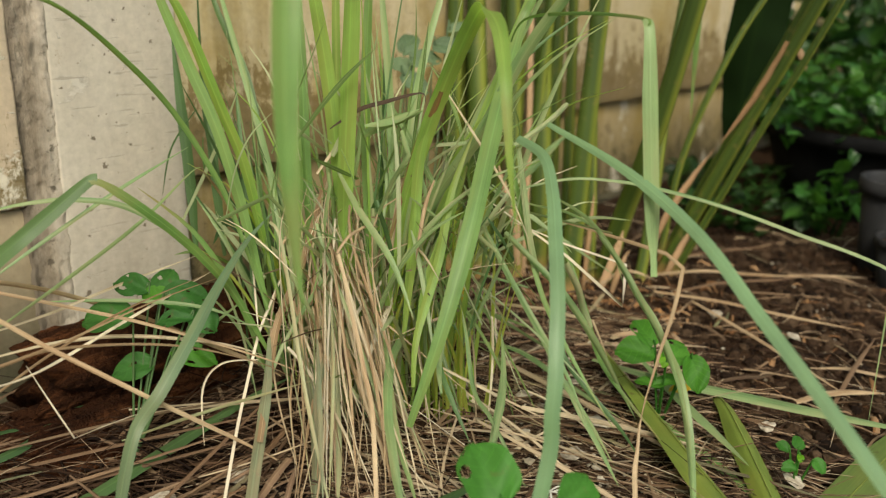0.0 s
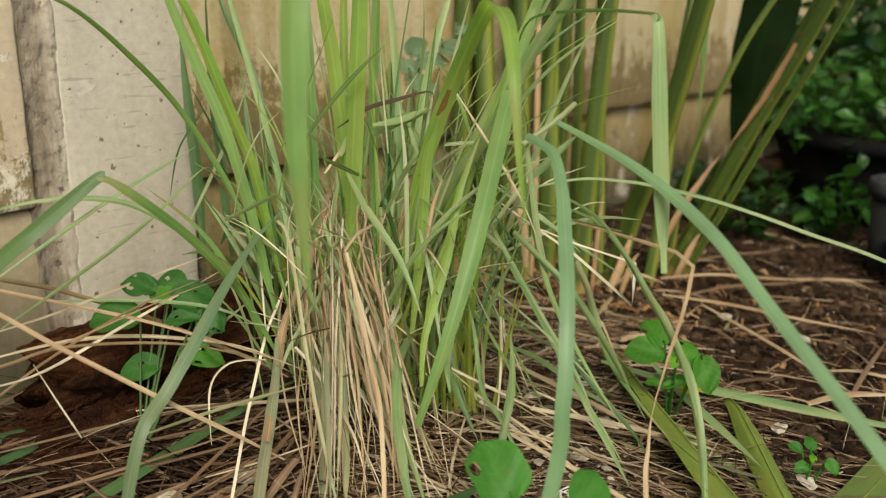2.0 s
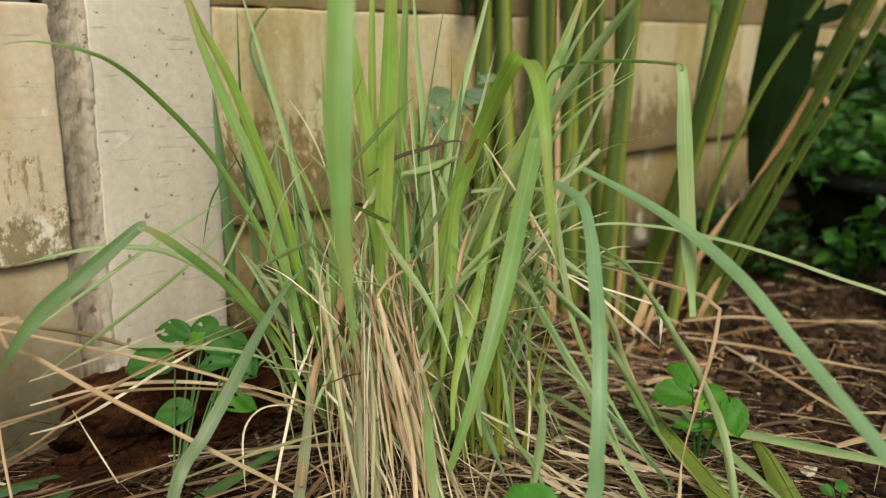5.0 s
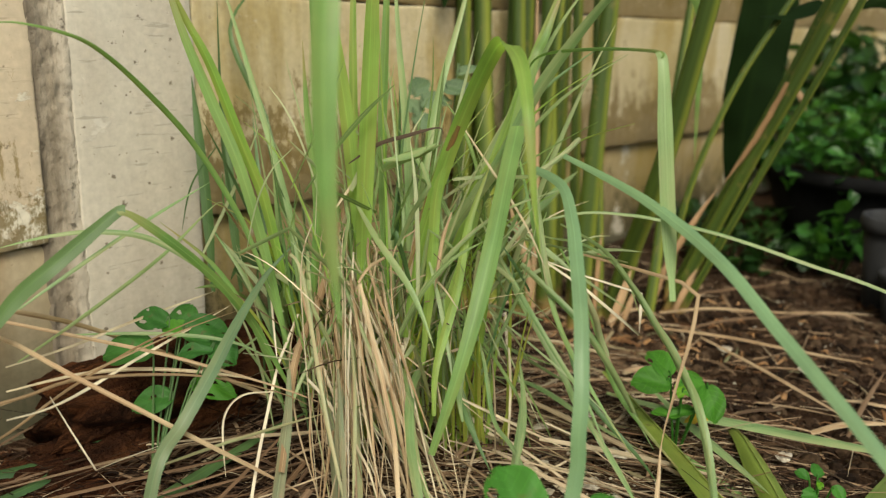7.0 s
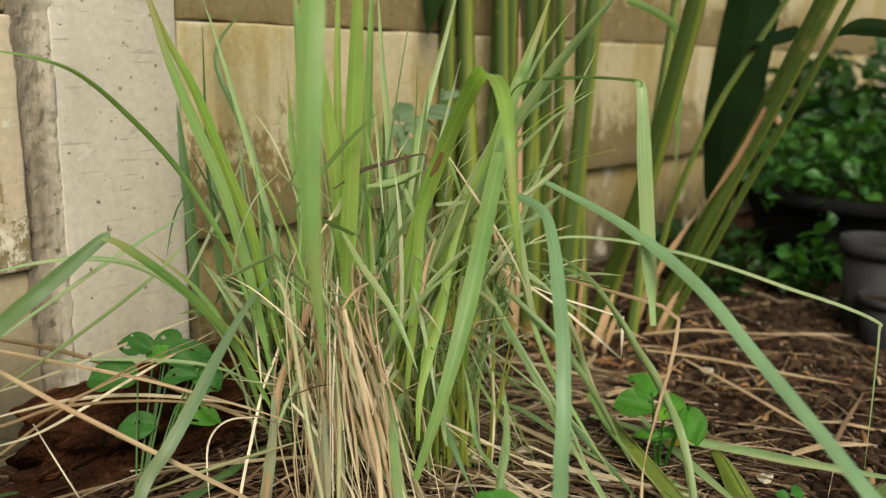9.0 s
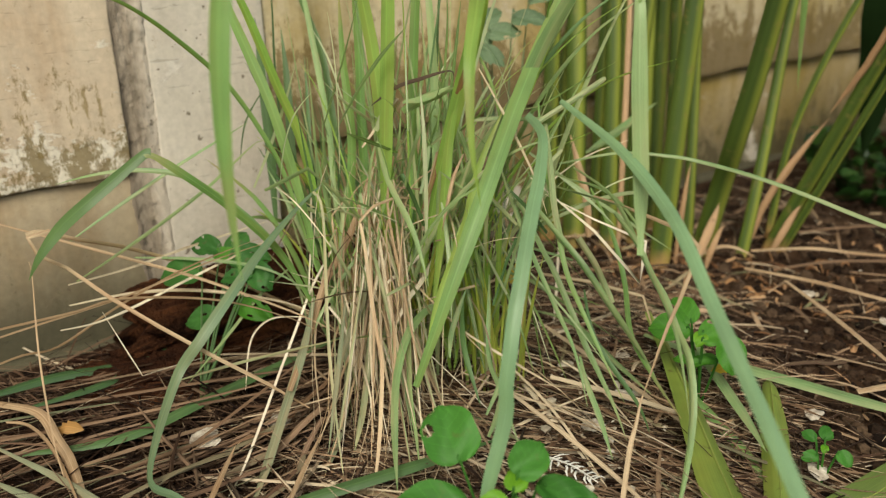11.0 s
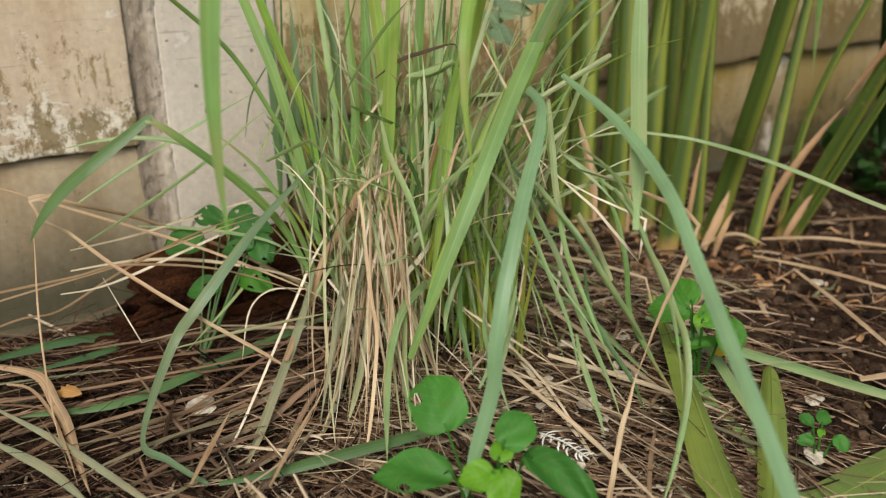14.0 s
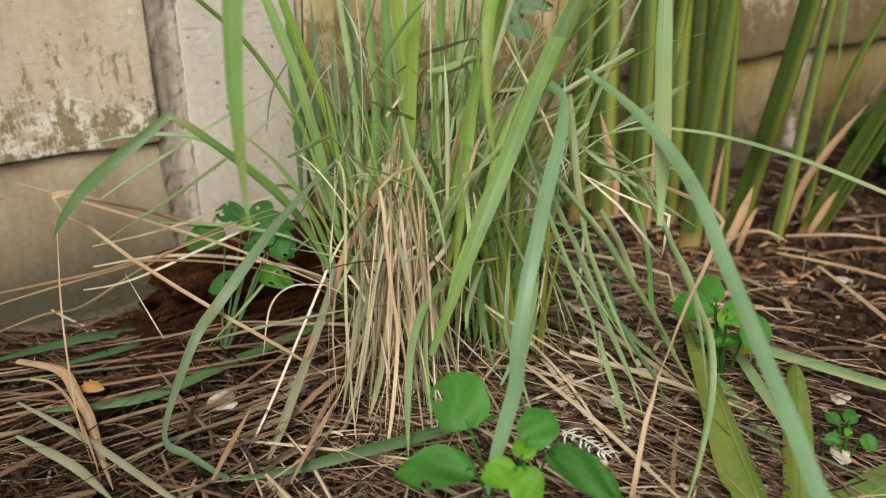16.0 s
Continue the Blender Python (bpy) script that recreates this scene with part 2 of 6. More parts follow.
def ribbon(points, width, turn=0.0, twist=0.0, fold=0.22, base=0.35, tip=0.0, across=5, taper=0.45, face=(0.0, -1.0, 0.25), per=6, smooth=1.0, ripple=0.0, grow_by=0.3):
    """A grass blade along a curve: V-shaped across, narrowing to its tip. Gives vertices, faces and places on the leaf."""
    line = spline(points, per, smooth)
    n = len(line)
    run = [0.0]
    for k in range(1, n):
        run.append(run[-1] + (line[k] - line[k - 1]).length)
    total = run[-1] or 1
    verts, uv, faces, side = [], [], [], None
    f = Vector(face).normalized()
    for k, q in enumerate(line):
        s = run[k] / total
        t = (line[min(n - 1, k + 1)] - line[max(0, k - 1)]).normalized()
        w = t.cross(f)
        if side is None:
            side = w.normalized() if w.length > 0.15 else t.orthogonal().normalized()
            start = side
        else:
            carried = (side - t * side.dot(t)).normalized()
            if w.length > 0.35:
                w.normalize()
                if w.dot(carried) < 0:
                    w = -w
                carried = carried.lerp(w, 0.35).normalized()
            side = carried
        angle = radians(turn + twist * s)
        wide = side * math.cos(angle) + t.cross(side) * math.sin(angle)
        up = t.cross(wide)
        grow = min(1.0, base + (1 - base) * s / grow_by)
        fall = 1.0 if s < 1 - taper else max(tip, 1 - ((s - 1 + taper) / taper) ** 1.7)
        half = 0.5 * width * grow * fall + 0.0002
        wave = ripple * half * math.sin(s * 31 + width * 9000)
        for j in range(across):
            u = -1 + 2 * j / (across - 1)
            verts.append(q + wide * (u * half) + up * (fold * abs(u) ** 1.3 * half + wave * u * u))
            uv.append((j / (across - 1), total and run[k]))
    for k in range(n - 1):
        for j in range(across - 1):
            a = k * across + j
            faces.append((a, a + 1, a + across + 1, a + across))
    for k in range(len(uv)):
        uv[k] = (uv[k][0], uv[k][1] / total)
    return verts, faces, uv


def tube(points, radius, sides=8, flat=1.0, per=5, end=1.0, smooth=1.0):
    """A round or flattened stem along a curve; radius may be (start, end)."""
    line = spline(points, per, smooth)
    n = len(line)
    r0, r1 = radius if isinstance(radius, tuple) else (radius, radius)
    verts, faces, uv = [], [], []
    side = None
    for k, q in enumerate(line):
        t = (line[min(n - 1, k + 1)] - line[max(0, k - 1)]).normalized()
        if side is None:
            side = t.cross(Vector((0.2, -1, 0.1))).normalized()
        else:
            side = (side - t * side.dot(t)).normalized()
        up = t.cross(side)
        r = r0 + (r1 - r0) * k / (n - 1)
        for j in range(sides):
            a = 2 * math.pi * j / sides
            verts.append(q + side * (r * math.cos(a)) + up * (r * flat * math.sin(a)))
            uv.append((j / sides, k / (n - 1)))
    for k in range(n - 1):
        for j in range(sides):
            a, b = k * sides + j, k * sides + (j + 1) % sides
            faces.append((a, b, b + sides, a + sides))
    faces.append(tuple(range(sides))[::-1])
    faces.append(tuple((n - 1) * sides + j for j in range(sides)))
    return verts, faces, uv


# ---------------------------------------------------------------- the ground
def lift(x, y):
    """Height of the soil."""
    near = math.exp(-((x - 0.1) ** 2 + (y - 1.2) ** 2) / 2.5)
    h = noise.noise((x * 5, y * 5, 0.3)) * 0.008 + noise.noise((x * 14, y * 14, 1.7)) * 0.005 * near
    h += 0.02 * math.exp(-((x + 0.07) ** 2 + (y - 1.0) ** 2) / 0.03)
    return h


def soil_material():
    m, n, l, p = material("garden_soil")
    big, mid, fine = fuzz(n, l, 3.0, 5), fuzz(n, l, 28, 6, 0.65), fuzz(n, l, 160, 4, 0.7)
    c = ramp(n, l, mid, [(0.3, (0.012, 0.0066, 0.004)), (0.5, (0.040, 0.021, 0.0115)), (0.68, (0.082, 0.046, 0.025))])
    c = blend(n, l, tone(n, l, big, 0.45, 0.65, 0, 0.5), c, (0.074, 0.039, 0.021))
    grit = tone(n, l, fine, 0.66, 0.72)
    c = blend(n, l, grit, c, (0.13, 0.098, 0.07))
    l.new(c, p.inputs["Base Color"])
    p.inputs["Roughness"].default_value = 0.95
    p.inputs["Specular IOR Level"].default_value = 0.08
    relief(n, l, p, maths(n, l, "ADD", mid, maths(n, l, "MULTIPLY", fine, 0.5)), 1.0, 0.02)
    return m


def axis(lo, hi, step, reach):
    a = list(np.arange(lo, hi + 1e-6, step))
    d = step
    left, right = [], []
    x0, x1 = a[0], a[-1]
    while x1 < reach:
        d *= 1.35
        x0, x1 = x0 - d, x1 + d
        left.append(x0)
        right.append(x1)
    return left[::-1] + a + right


def build_ground():
    xs, ys = axis(-1.0, 1.5, 0.014, 400), axis(0.3, 2.6, 0.014, 400)
    verts = [(x, y, lift(x, y) if abs(x) < 4 and abs(y) < 5 else 0.0) for y in ys for x in xs]
    nx = len(xs)
    faces = [(j * nx + i, j * nx + i + 1, (j + 1) * nx + i + 1, (j + 1) * nx + i) for j in range(len(ys) - 1) for i in range(nx - 1)]
    ob = part("ground", mesh("ground", verts, faces, soil_material()))
    tagged(ob, "dark crumbly garden soil strewn with dry litter", "ground", kind="structure")


build_ground()

# ---------------------------------------------------------------- the wall: x along it, y away from the camera, z up
WALL = Matrix.Translation((-0.800, 0.701, 0.0)) @ Matrix.Rotation(radians(48.94), 4, "Z")
JOINTS = (-0.073, 0.247, 0.567, 0.887, 1.207, 1.527)


def plaster_material(name, base, stain, lime, algae, grime, damp=0.20, streaks=0.55, speck=0.68, mark=0.66, ochre=(0.5, 0.36, 0.2, 0.3), reach=0.17, foot=0.0, white=0.0):
    """Limewashed concrete: clouded wash, ochre stains, vertical runs, flaking lime and brown-green growth low on each
    slab.
    reach: how high the growth climbs; foot: how strongly moss and painted shade darken the lowest hand's width."""
    m, n, l, p = material(name)
    cloud, blot, fine = fuzz(n, l, 2.2, 5, 0.6), fuzz(n, l, 9, 6, 0.65), fuzz(n, l, 90, 4, 0.6)
    runs = fuzz(n, l, 7, 5, 0.6, (3.2, 1, 0.35))
    c = blend(n, l, tone(n, l, cloud, 0.38, 0.62), base, stain)
    rust = tone(n, l, maths(n, l, "ADD", fuzz(n, l, 4.5, 9, 0.66, (1.3, 1, 0.8)), maths(n, l, "MULTIPLY", maths(n, l, "SUBTRACT", runs, 0.5), 0.5)), 0.47, 0.64, 0, ochre[3])
    c = blend(n, l, rust, c, ochre[:3])
    c = blend(n, l, tone(n, l, runs, 0.45, 0.72, 0, streaks), c, tuple(v * 0.68 for v in stain))
    co = n.new("ShaderNodeTexCoord")
    sep = n.new("ShaderNodeSeparateXYZ")
    l.new(co.outputs["Object"], sep.inputs[0])
    z = sep.outputs[2]
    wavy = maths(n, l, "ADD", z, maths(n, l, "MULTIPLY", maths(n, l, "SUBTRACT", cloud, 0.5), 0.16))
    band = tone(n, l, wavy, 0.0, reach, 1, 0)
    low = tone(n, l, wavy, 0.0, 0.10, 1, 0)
    # thin scratches and dribbles
    nicks = tone(n, l, maths(n, l, "ADD", fuzz(n, l, 34, 6, 0.7, (1.5, 1, 0.4)), maths(n, l, "MULTIPLY", band, 0.12)), 0.645, 0.69, 0, 0.75)
    c = blend(n, l, nicks, c, tuple(v * 1.25 for v in algae[:3]))
    flake = tone(n, l, maths(n, l, "ADD", fuzz(n, l, 15, 10, 0.74, (0.8, 1, 1.3)), maths(n, l, "MULTIPLY", low, 0.25)), 0.60, 0.625)
    c = blend(n, l, maths(n, l, "MULTIPLY", flake, lime[3]), c, lime[:3])
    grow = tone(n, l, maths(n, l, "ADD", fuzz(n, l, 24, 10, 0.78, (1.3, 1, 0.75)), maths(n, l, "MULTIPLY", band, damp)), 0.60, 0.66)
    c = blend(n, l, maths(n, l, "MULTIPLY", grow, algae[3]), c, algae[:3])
    # smooth darkening at the foot: moss together with painted shade of the wall base
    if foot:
        moss_shade = tone(n, l, maths(n, l, "ADD", wavy, maths(n, l, "MULTIPLY", maths(n, l, "SUBTRACT", blot, 0.5), 0.10)), 0.11, 0.29, foot, 0)
        c = blend(n, l, moss_shade, c, (0.062, 0.057, 0.033))
    if white:
        bare = tone(n, l, fuzz(n, l, 6.5, 8, 0.62, (1.0, 1, 0.7)), 0.60, 0.635, 0, white)
        c = blend(n, l, bare, c, (0.60, 0.54, 0.44))
    specks = tone(n, l, fuzz(n, l, 75, 3, 0.5), speck, speck + 0.035)
    c = blend(n, l, maths(n, l, "MULTIPLY", specks, grime), c, (0.10, 0.07, 0.045))
    marks = tone(n, l, fuzz(n, l, 26, 3, 0.6, (0.5, 1, 5.0)), mark, mark + 0.05)
    c = blend(n, l, maths(n, l, "MULTIPLY", marks, 0.45), c, tuple(v * 0.45 for v in stain))
    grain = tone(n, l, fine, 0.3, 0.7, 0.88, 1.09)
    worn = n.new("ShaderNodeVectorMath")
    worn.operation = "SCALE"
    l.new(c, worn.inputs[0])
    l.new(grain, worn.inputs["Scale"])
    l.new(worn.outputs[0], p.inputs["Base Color"])
    p.inputs["Roughness"].default_value = 0.85
    p.inputs["Specular IOR Level"].default_value = 0.25
    relief(n, l, p, maths(n, l, "ADD", maths(n, l, "ADD", blot, maths(n, l, "MULTIPLY", flake, 0.5)), maths(n, l, "MULTIPLY", fine, 0.15)), 0.45, 0.005)
    return m


SLAB = plaster_material("slab_limewash", (0.57, 0.472, 0.35), (0.53, 0.415, 0.298), (0.70, 0.64, 0.53, 0.9), (0.19, 0.135, 0.05, 0.85), 0.6, 0.17, 0.4, mark=0.63, ochre=(0.46, 0.29, 0.15, 0.42))
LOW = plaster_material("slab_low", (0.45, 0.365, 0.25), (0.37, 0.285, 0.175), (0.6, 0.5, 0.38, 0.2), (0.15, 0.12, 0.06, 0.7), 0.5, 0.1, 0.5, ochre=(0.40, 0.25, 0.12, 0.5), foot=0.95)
STREAKED = plaster_material("slab_streaked", (0.545, 0.46, 0.32), (0.46, 0.37, 0.20), (0.64, 0.56, 0.44, 0.4), (0.17, 0.115, 0.04, 0.85), 0.3, 0.29, 0.5, ochre=(0.36, 0.245, 0.062, 0.72), reach=0.22)
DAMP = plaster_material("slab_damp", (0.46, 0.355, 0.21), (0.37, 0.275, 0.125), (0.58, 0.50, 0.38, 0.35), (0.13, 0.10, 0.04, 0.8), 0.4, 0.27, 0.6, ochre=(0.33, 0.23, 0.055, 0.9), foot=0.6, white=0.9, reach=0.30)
POST = plaster_material("post_limewash", (0.595, 0.54, 0.46), (0.50, 0.44, 0.365), (0.67, 0.625, 0.555, 0.5), (0.40, 0.33, 0.25, 0.6), 0.8, 0.12, 0.35, 0.655, 0.615, ochre=(0.5, 0.42, 0.33, 0.35), foot=0.25)


def mortar_material():
    """Smeared mortar: pale towards the post, with a groove's dirt and shade painted as an uneven dark strip along its
    other edge.
    """
    m, n, l, p = material("mortar_smeared")
    cloud, lumps, fine = fuzz(n, l, 13, 7, 0.7, (3.0, 2.0, 0.35)), fuzz(n, l, 42, 7, 0.72, (1.4, 1.0, 0.7)), fuzz(n, l, 110, 4, 0.7)
    c = ramp(n, l, cloud, [(0.34, (0.16, 0.125, 0.09)), (0.5, (0.30, 0.245, 0.185)), (0.66, (0.46, 0.395, 0.315))])
    c = blend(n, l, tone(n, l, lumps, 0.48, 0.60, 0, 0.75), c, (0.19, 0.155, 0.115))
    co = n.new("ShaderNodeTexCoord")
    sep = n.new("ShaderNodeSeparateXYZ")
    l.new(co.outputs["Object"], sep.inputs[0])
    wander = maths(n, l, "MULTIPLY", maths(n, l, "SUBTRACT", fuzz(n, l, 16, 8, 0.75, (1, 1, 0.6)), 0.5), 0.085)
    # dark strip along the slab: dirt plus the groove's shade, laid in as colour
    groove_shade = tone(n, l, maths(n, l, "ADD", sep.outputs[0], wander), 0.004, 0.026, 0.8, 0.0)
    c = blend(n, l, groove_shade, c, (0.16, 0.13, 0.10))
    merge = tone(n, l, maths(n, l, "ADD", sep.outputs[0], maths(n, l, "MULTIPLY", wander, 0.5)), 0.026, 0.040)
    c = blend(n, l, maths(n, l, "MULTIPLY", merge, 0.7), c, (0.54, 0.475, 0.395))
    pits = tone(n, l, fuzz(n, l, 60, 4, 0.65), 0.60, 0.68, 0, 0.8)
    c = blend(n, l, pits, c, (0.08, 0.065, 0.048))
    l.new(c, p.inputs["Base Color"])
    p.inputs["Roughness"].default_value = 0.95
    p.inputs["Specular IOR Level"].default_value = 0.2
    relief(n, l, p, maths(n, l, "ADD", maths(n, l, "ADD", cloud, lumps), maths(n, l, "MULTIPLY", fine, 0.4)), 0.8, 0.006)
    return m


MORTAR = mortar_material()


def mortar_strip(seed, wide=0.052, tall=1.58, cols=20, rows=420):
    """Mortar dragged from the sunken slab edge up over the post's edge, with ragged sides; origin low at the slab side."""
    verts, faces = [], []
    for k in range(rows):
        z = tall * k / (rows - 1)
        for j in range(cols):
            u = j / (cols - 1)
            rag = 0.0045 * noise.noise((z * 34, seed, 0.5 + (u > 0.5))) + 0.003 * noise.noise((z * 110, seed, 3.0))
            x = u * wide + rag * (1 if j in (0, cols - 1) else 0.5)
            dip = 0.003 - 0.010 * max(0, min(1, (u - 0.2) / 0.6)) ** 1.3
            y = dip + 0.0042 * noise.noise((x * 45, z * 11, seed)) + 0.0030 * noise.noise((x * 130, z * 60, seed)) + 0.0018 * noise.noise((x * 300, z * 170, seed))
            verts.append((x, y + (0.012 if j == 0 else 0.0035 if j == cols - 1 else 0.0), z))
    for k in range(rows - 1):
        for j in range(cols - 1):
            a = k * cols + j
            faces.append((a, a + 1, a + cols + 1, a + cols))
    b = len(verts)
    verts += [(0.004, 0.05, 0), (wide - 0.004, 0.05, 0), (wide - 0.004, 0.05, tall), (0.004, 0.05, tall)]
    top = (rows - 1) * cols
    faces += [tuple(range(cols))[::-1] + (b, b + 1), tuple(range(top, top + cols)) + (b + 2, b + 3), (b + 1, b, b + 3, b + 2)]
    faces += [tuple(k * cols for k in range(rows)) + (b + 3, b), tuple(k * cols + cols - 1 for k in range(rows))[::-1] + (b + 1, b + 2)]
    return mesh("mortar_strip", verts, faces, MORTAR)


def rough_box(name, mat, lx, ly, lz, cut=0.03, bevel=0.006, jag=0.0015, seed=0, chip=0.0):
    """A cast concrete piece with worn edges; its origin at the lower left front corner."""
    bm = bmesh.new()
    bmesh.ops.create_cube(bm, size=1)
    bmesh.ops.scale(bm, vec=(lx, ly, lz), verts=bm.verts)
    bmesh.ops.translate(bm, vec=(lx / 2, ly / 2, lz / 2), verts=bm.verts)
    bmesh.ops.bevel(bm, geom=list(bm.edges), offset=bevel, segments=2, profile=0.6, affect="EDGES")
    for ax, length in ((0, lx), (2, lz)):
        k = 1
        while k * cut < length:
            no = [0, 0, 0]
            no[ax] = 1
            co = [0, 0, 0]
            co[ax] = k * cut
            bmesh.ops.bisect_plane(bm, geom=list(bm.verts) + list(bm.edges) + list(bm.faces), plane_co=co, plane_no=no)
            k += 1
    for v in bm.verts:
        q = v.co * 11 + Vector((seed * 3.7, seed, 0))
        d = noise.noise_vector(q) * jag + noise.noise_vector(q * 4) * jag * 0.5
        v.co += d
        if chip and v.co.z < 0.012:
            v.co.z += chip * (noise.noise((v.co.x * 6, seed, 0)) + 0.7 * noise.noise((v.co.x * 38, seed, 2.0)))
    return from_bm(name, bm, mat, True)


def build_wall():
    wall = thing("wall_garden", "limewashed precast concrete slab wall with stains", "wall", kind="structure")
    wall.matrix_basis = WALL
    k = 0
    for x0, lx in ((-3.4, 1.80), (-1.405, 1.840), (0.657, 2.20), (3.032, 1.755), (4.962, 1.75)):
        for j in range(len(JOINTS) - 1):
            z = JOINTS[j]
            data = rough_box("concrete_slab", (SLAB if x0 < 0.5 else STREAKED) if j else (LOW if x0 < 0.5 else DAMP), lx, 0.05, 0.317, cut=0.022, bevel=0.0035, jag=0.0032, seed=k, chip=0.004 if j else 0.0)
            out = (0.012, 0.0, 0.004, -0.002, 0.0)[j] + 0.003 * math.sin(k * 2.1)
            part("concrete_slab", data, wall, m=pose(x0, 0.0 + out, z + 0.002))
            k += 1
    for x0, lx in ((-1.40, 1.83), (0.66, 2.18)):
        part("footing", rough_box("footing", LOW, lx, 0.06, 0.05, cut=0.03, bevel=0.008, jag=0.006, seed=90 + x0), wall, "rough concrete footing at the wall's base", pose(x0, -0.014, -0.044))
    return wall


build_wall()


def build_posts():
    for i, x in enumerate((-1.60, 0.476, 2.85, 4.78)):
        post = thing("wall_post", "pale limewashed concrete wall post", "post", kind="structure", group="wall posts")
        post.matrix_basis = WALL
        part("shaft", rough_box("shaft", POST, 0.179, 0.10, 1.60, cut=0.04, bevel=0.003, jag=0.0022, seed=40 + i), post, m=pose(x, -0.008, -0.05))
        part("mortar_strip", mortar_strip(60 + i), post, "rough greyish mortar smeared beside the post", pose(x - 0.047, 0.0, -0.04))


build_posts()

# ---------------------------------------------------------------- lemongrass clump
HEART = Vector((-0.075, 1.0, 0.0))
clump = thing("lemongrass", "tall lemongrass clump with green and dry blades", "grass clump", HEART)


NAMES = {"straw": "dry_blade", "tan": "dry_blade", "dry": "dry_blade", "white": "dry_blade", "dark": "withered_blade", "rust": "withered_blade", "fallen": "dry_blade", "stalk": "folded_blade", "stalk_green": "folded_blade"}


def blade(kind, width, points, owner=None, turn=None, twist=0.0, **shape):
    """One grass blade through a few places in the world."""
    owner = owner or clump
    at = owner.location
    turn = random.uniform(-35, 35) if turn is None else turn
    thin = width < 0.0035
    local = [Vector(q) - at for q in points]
    v, f, uv = ribbon(local, width, turn, twist, across=3 if thin else 5, **shape)
    name = NAMES.get(kind, "leaf_blade")
    return part(name, mesh(name, v, f, LEAF[kind], uv), owner)


def arc(start, heading, lean, droop, length, steps=7, bow=2.0, sway=0.0):
    """Places along a blade that leaves the ground at `lean` degrees from upright and bends over by `droop` more."""
    q, out = Vector(start), []
    for k in range(steps):
        out.append(q.copy())
        s = (k + 0.5) / (steps - 1)
        a = radians(lean + droop * s ** bow)
        h = radians(heading + sway * s)
        q = q + Vector((math.cos(h) * math.sin(a), math.sin(h) * math.sin(a), math.cos(a))) * (length / (steps - 1))
    return out


blade("green", 0.0190, [(-0.098, 0.634, 0.634), (-0.099, 0.579, 0.575), (-0.099, 0.549, 0.511), (-0.097, 0.533, 0.444), (-0.092, 0.523, 0.381), (-0.085, 0.515, 0.327)], turn=10, taper=0.55)
blade("glaucous", 0.0112, [(0.114, 0.876, 0.400), (0.181, 0.785, 0.372), (0.230, 0.702, 0.336), (0.260, 0.628, 0.296), (0.285, 0.564, 0.262), (0.307, 0.511, 0.231), (0.327, 0.460, 0.200), (0.345, 0.410, 0.165)], turn=0, base=0.45, taper=0.12)
blade("glaucous", 0.0128, [(0.081, 0.857, 0.388), (0.103, 0.807, 0.380), (0.108, 0.760, 0.355), (0.107, 0.720, 0.331), (0.106, 0.686, 0.307), (0.105, 0.659, 0.283), (0.103, 0.637, 0.258), (0.102, 0.622, 0.232), (0.100, 0.613, 0.204), (0.100, 0.609, 0.173), (0.088, 0.589, 0.113), (0.082, 0.574, 0.070)], turn=0, base=0.6, taper=0.15)
blade("green", 0.0190, [(-0.021, 0.752, 0.110), (0.009, 0.779, 0.203), (0.035, 0.832, 0.291), (0.060, 0.917, 0.383), (0.093, 1.029, 0.487), (0.110, 1.044, 0.525), (0.135, 1.070, 0.594)], turn=0)
blade("fresh", 0.0170, [(-0.054, 0.915, 0.175), (-0.039, 0.939, 0.280), (-0.011, 0.932, 0.383), (0.012, 0.906, 0.451), (0.030, 0.865, 0.499), (0.039, 0.818, 0.516), (0.049, 0.753, 0.504), (0.053, 0.704, 0.471), (0.056, 0.685, 0.434), (0.060, 0.675, 0.392), (0.068, 0.673, 0.342)], turn=0)
blade("green", 0.0035, [(0.080, 1.023, 0.461), (0.094, 0.983, 0.499), (0.145, 0.902, 0.511), (0.187, 0.818, 0.512), (0.191, 0.800, 0.507)], tip=0.8)
blade("pale", 0.0145, [(0.190, 0.810, 0.512), (0.192, 0.798, 0.499), (0.196, 0.780, 0.429), (0.202, 0.765, 0.352), (0.206, 0.742, 0.282)], turn=0, base=0.6, taper=0.3, tip=0.4)
blade("green", 0.0090, [(-0.188, 0.895, 0.117), (-0.223, 0.884, 0.195), (-0.246, 0.855, 0.246), (-0.271, 0.825, 0.289), (-0.299, 0.803, 0.323), (-0.322, 0.793, 0.343), (-0.334, 0.789, 0.347)], turn=25, taper=0.1, tip=0.7)
# folded half of the arch above; its turned-away shade is given as deep green
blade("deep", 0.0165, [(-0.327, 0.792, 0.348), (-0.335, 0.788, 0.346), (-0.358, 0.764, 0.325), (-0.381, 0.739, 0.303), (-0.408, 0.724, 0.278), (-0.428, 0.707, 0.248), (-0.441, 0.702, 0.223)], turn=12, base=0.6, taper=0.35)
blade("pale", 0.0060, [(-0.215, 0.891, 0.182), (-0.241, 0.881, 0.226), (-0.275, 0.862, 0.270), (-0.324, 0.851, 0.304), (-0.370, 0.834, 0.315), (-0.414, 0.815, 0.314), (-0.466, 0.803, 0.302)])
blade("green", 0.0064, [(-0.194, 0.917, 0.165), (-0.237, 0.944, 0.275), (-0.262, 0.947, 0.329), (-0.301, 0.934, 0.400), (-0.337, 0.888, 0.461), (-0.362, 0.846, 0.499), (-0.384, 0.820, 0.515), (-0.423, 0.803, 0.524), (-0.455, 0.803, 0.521)])
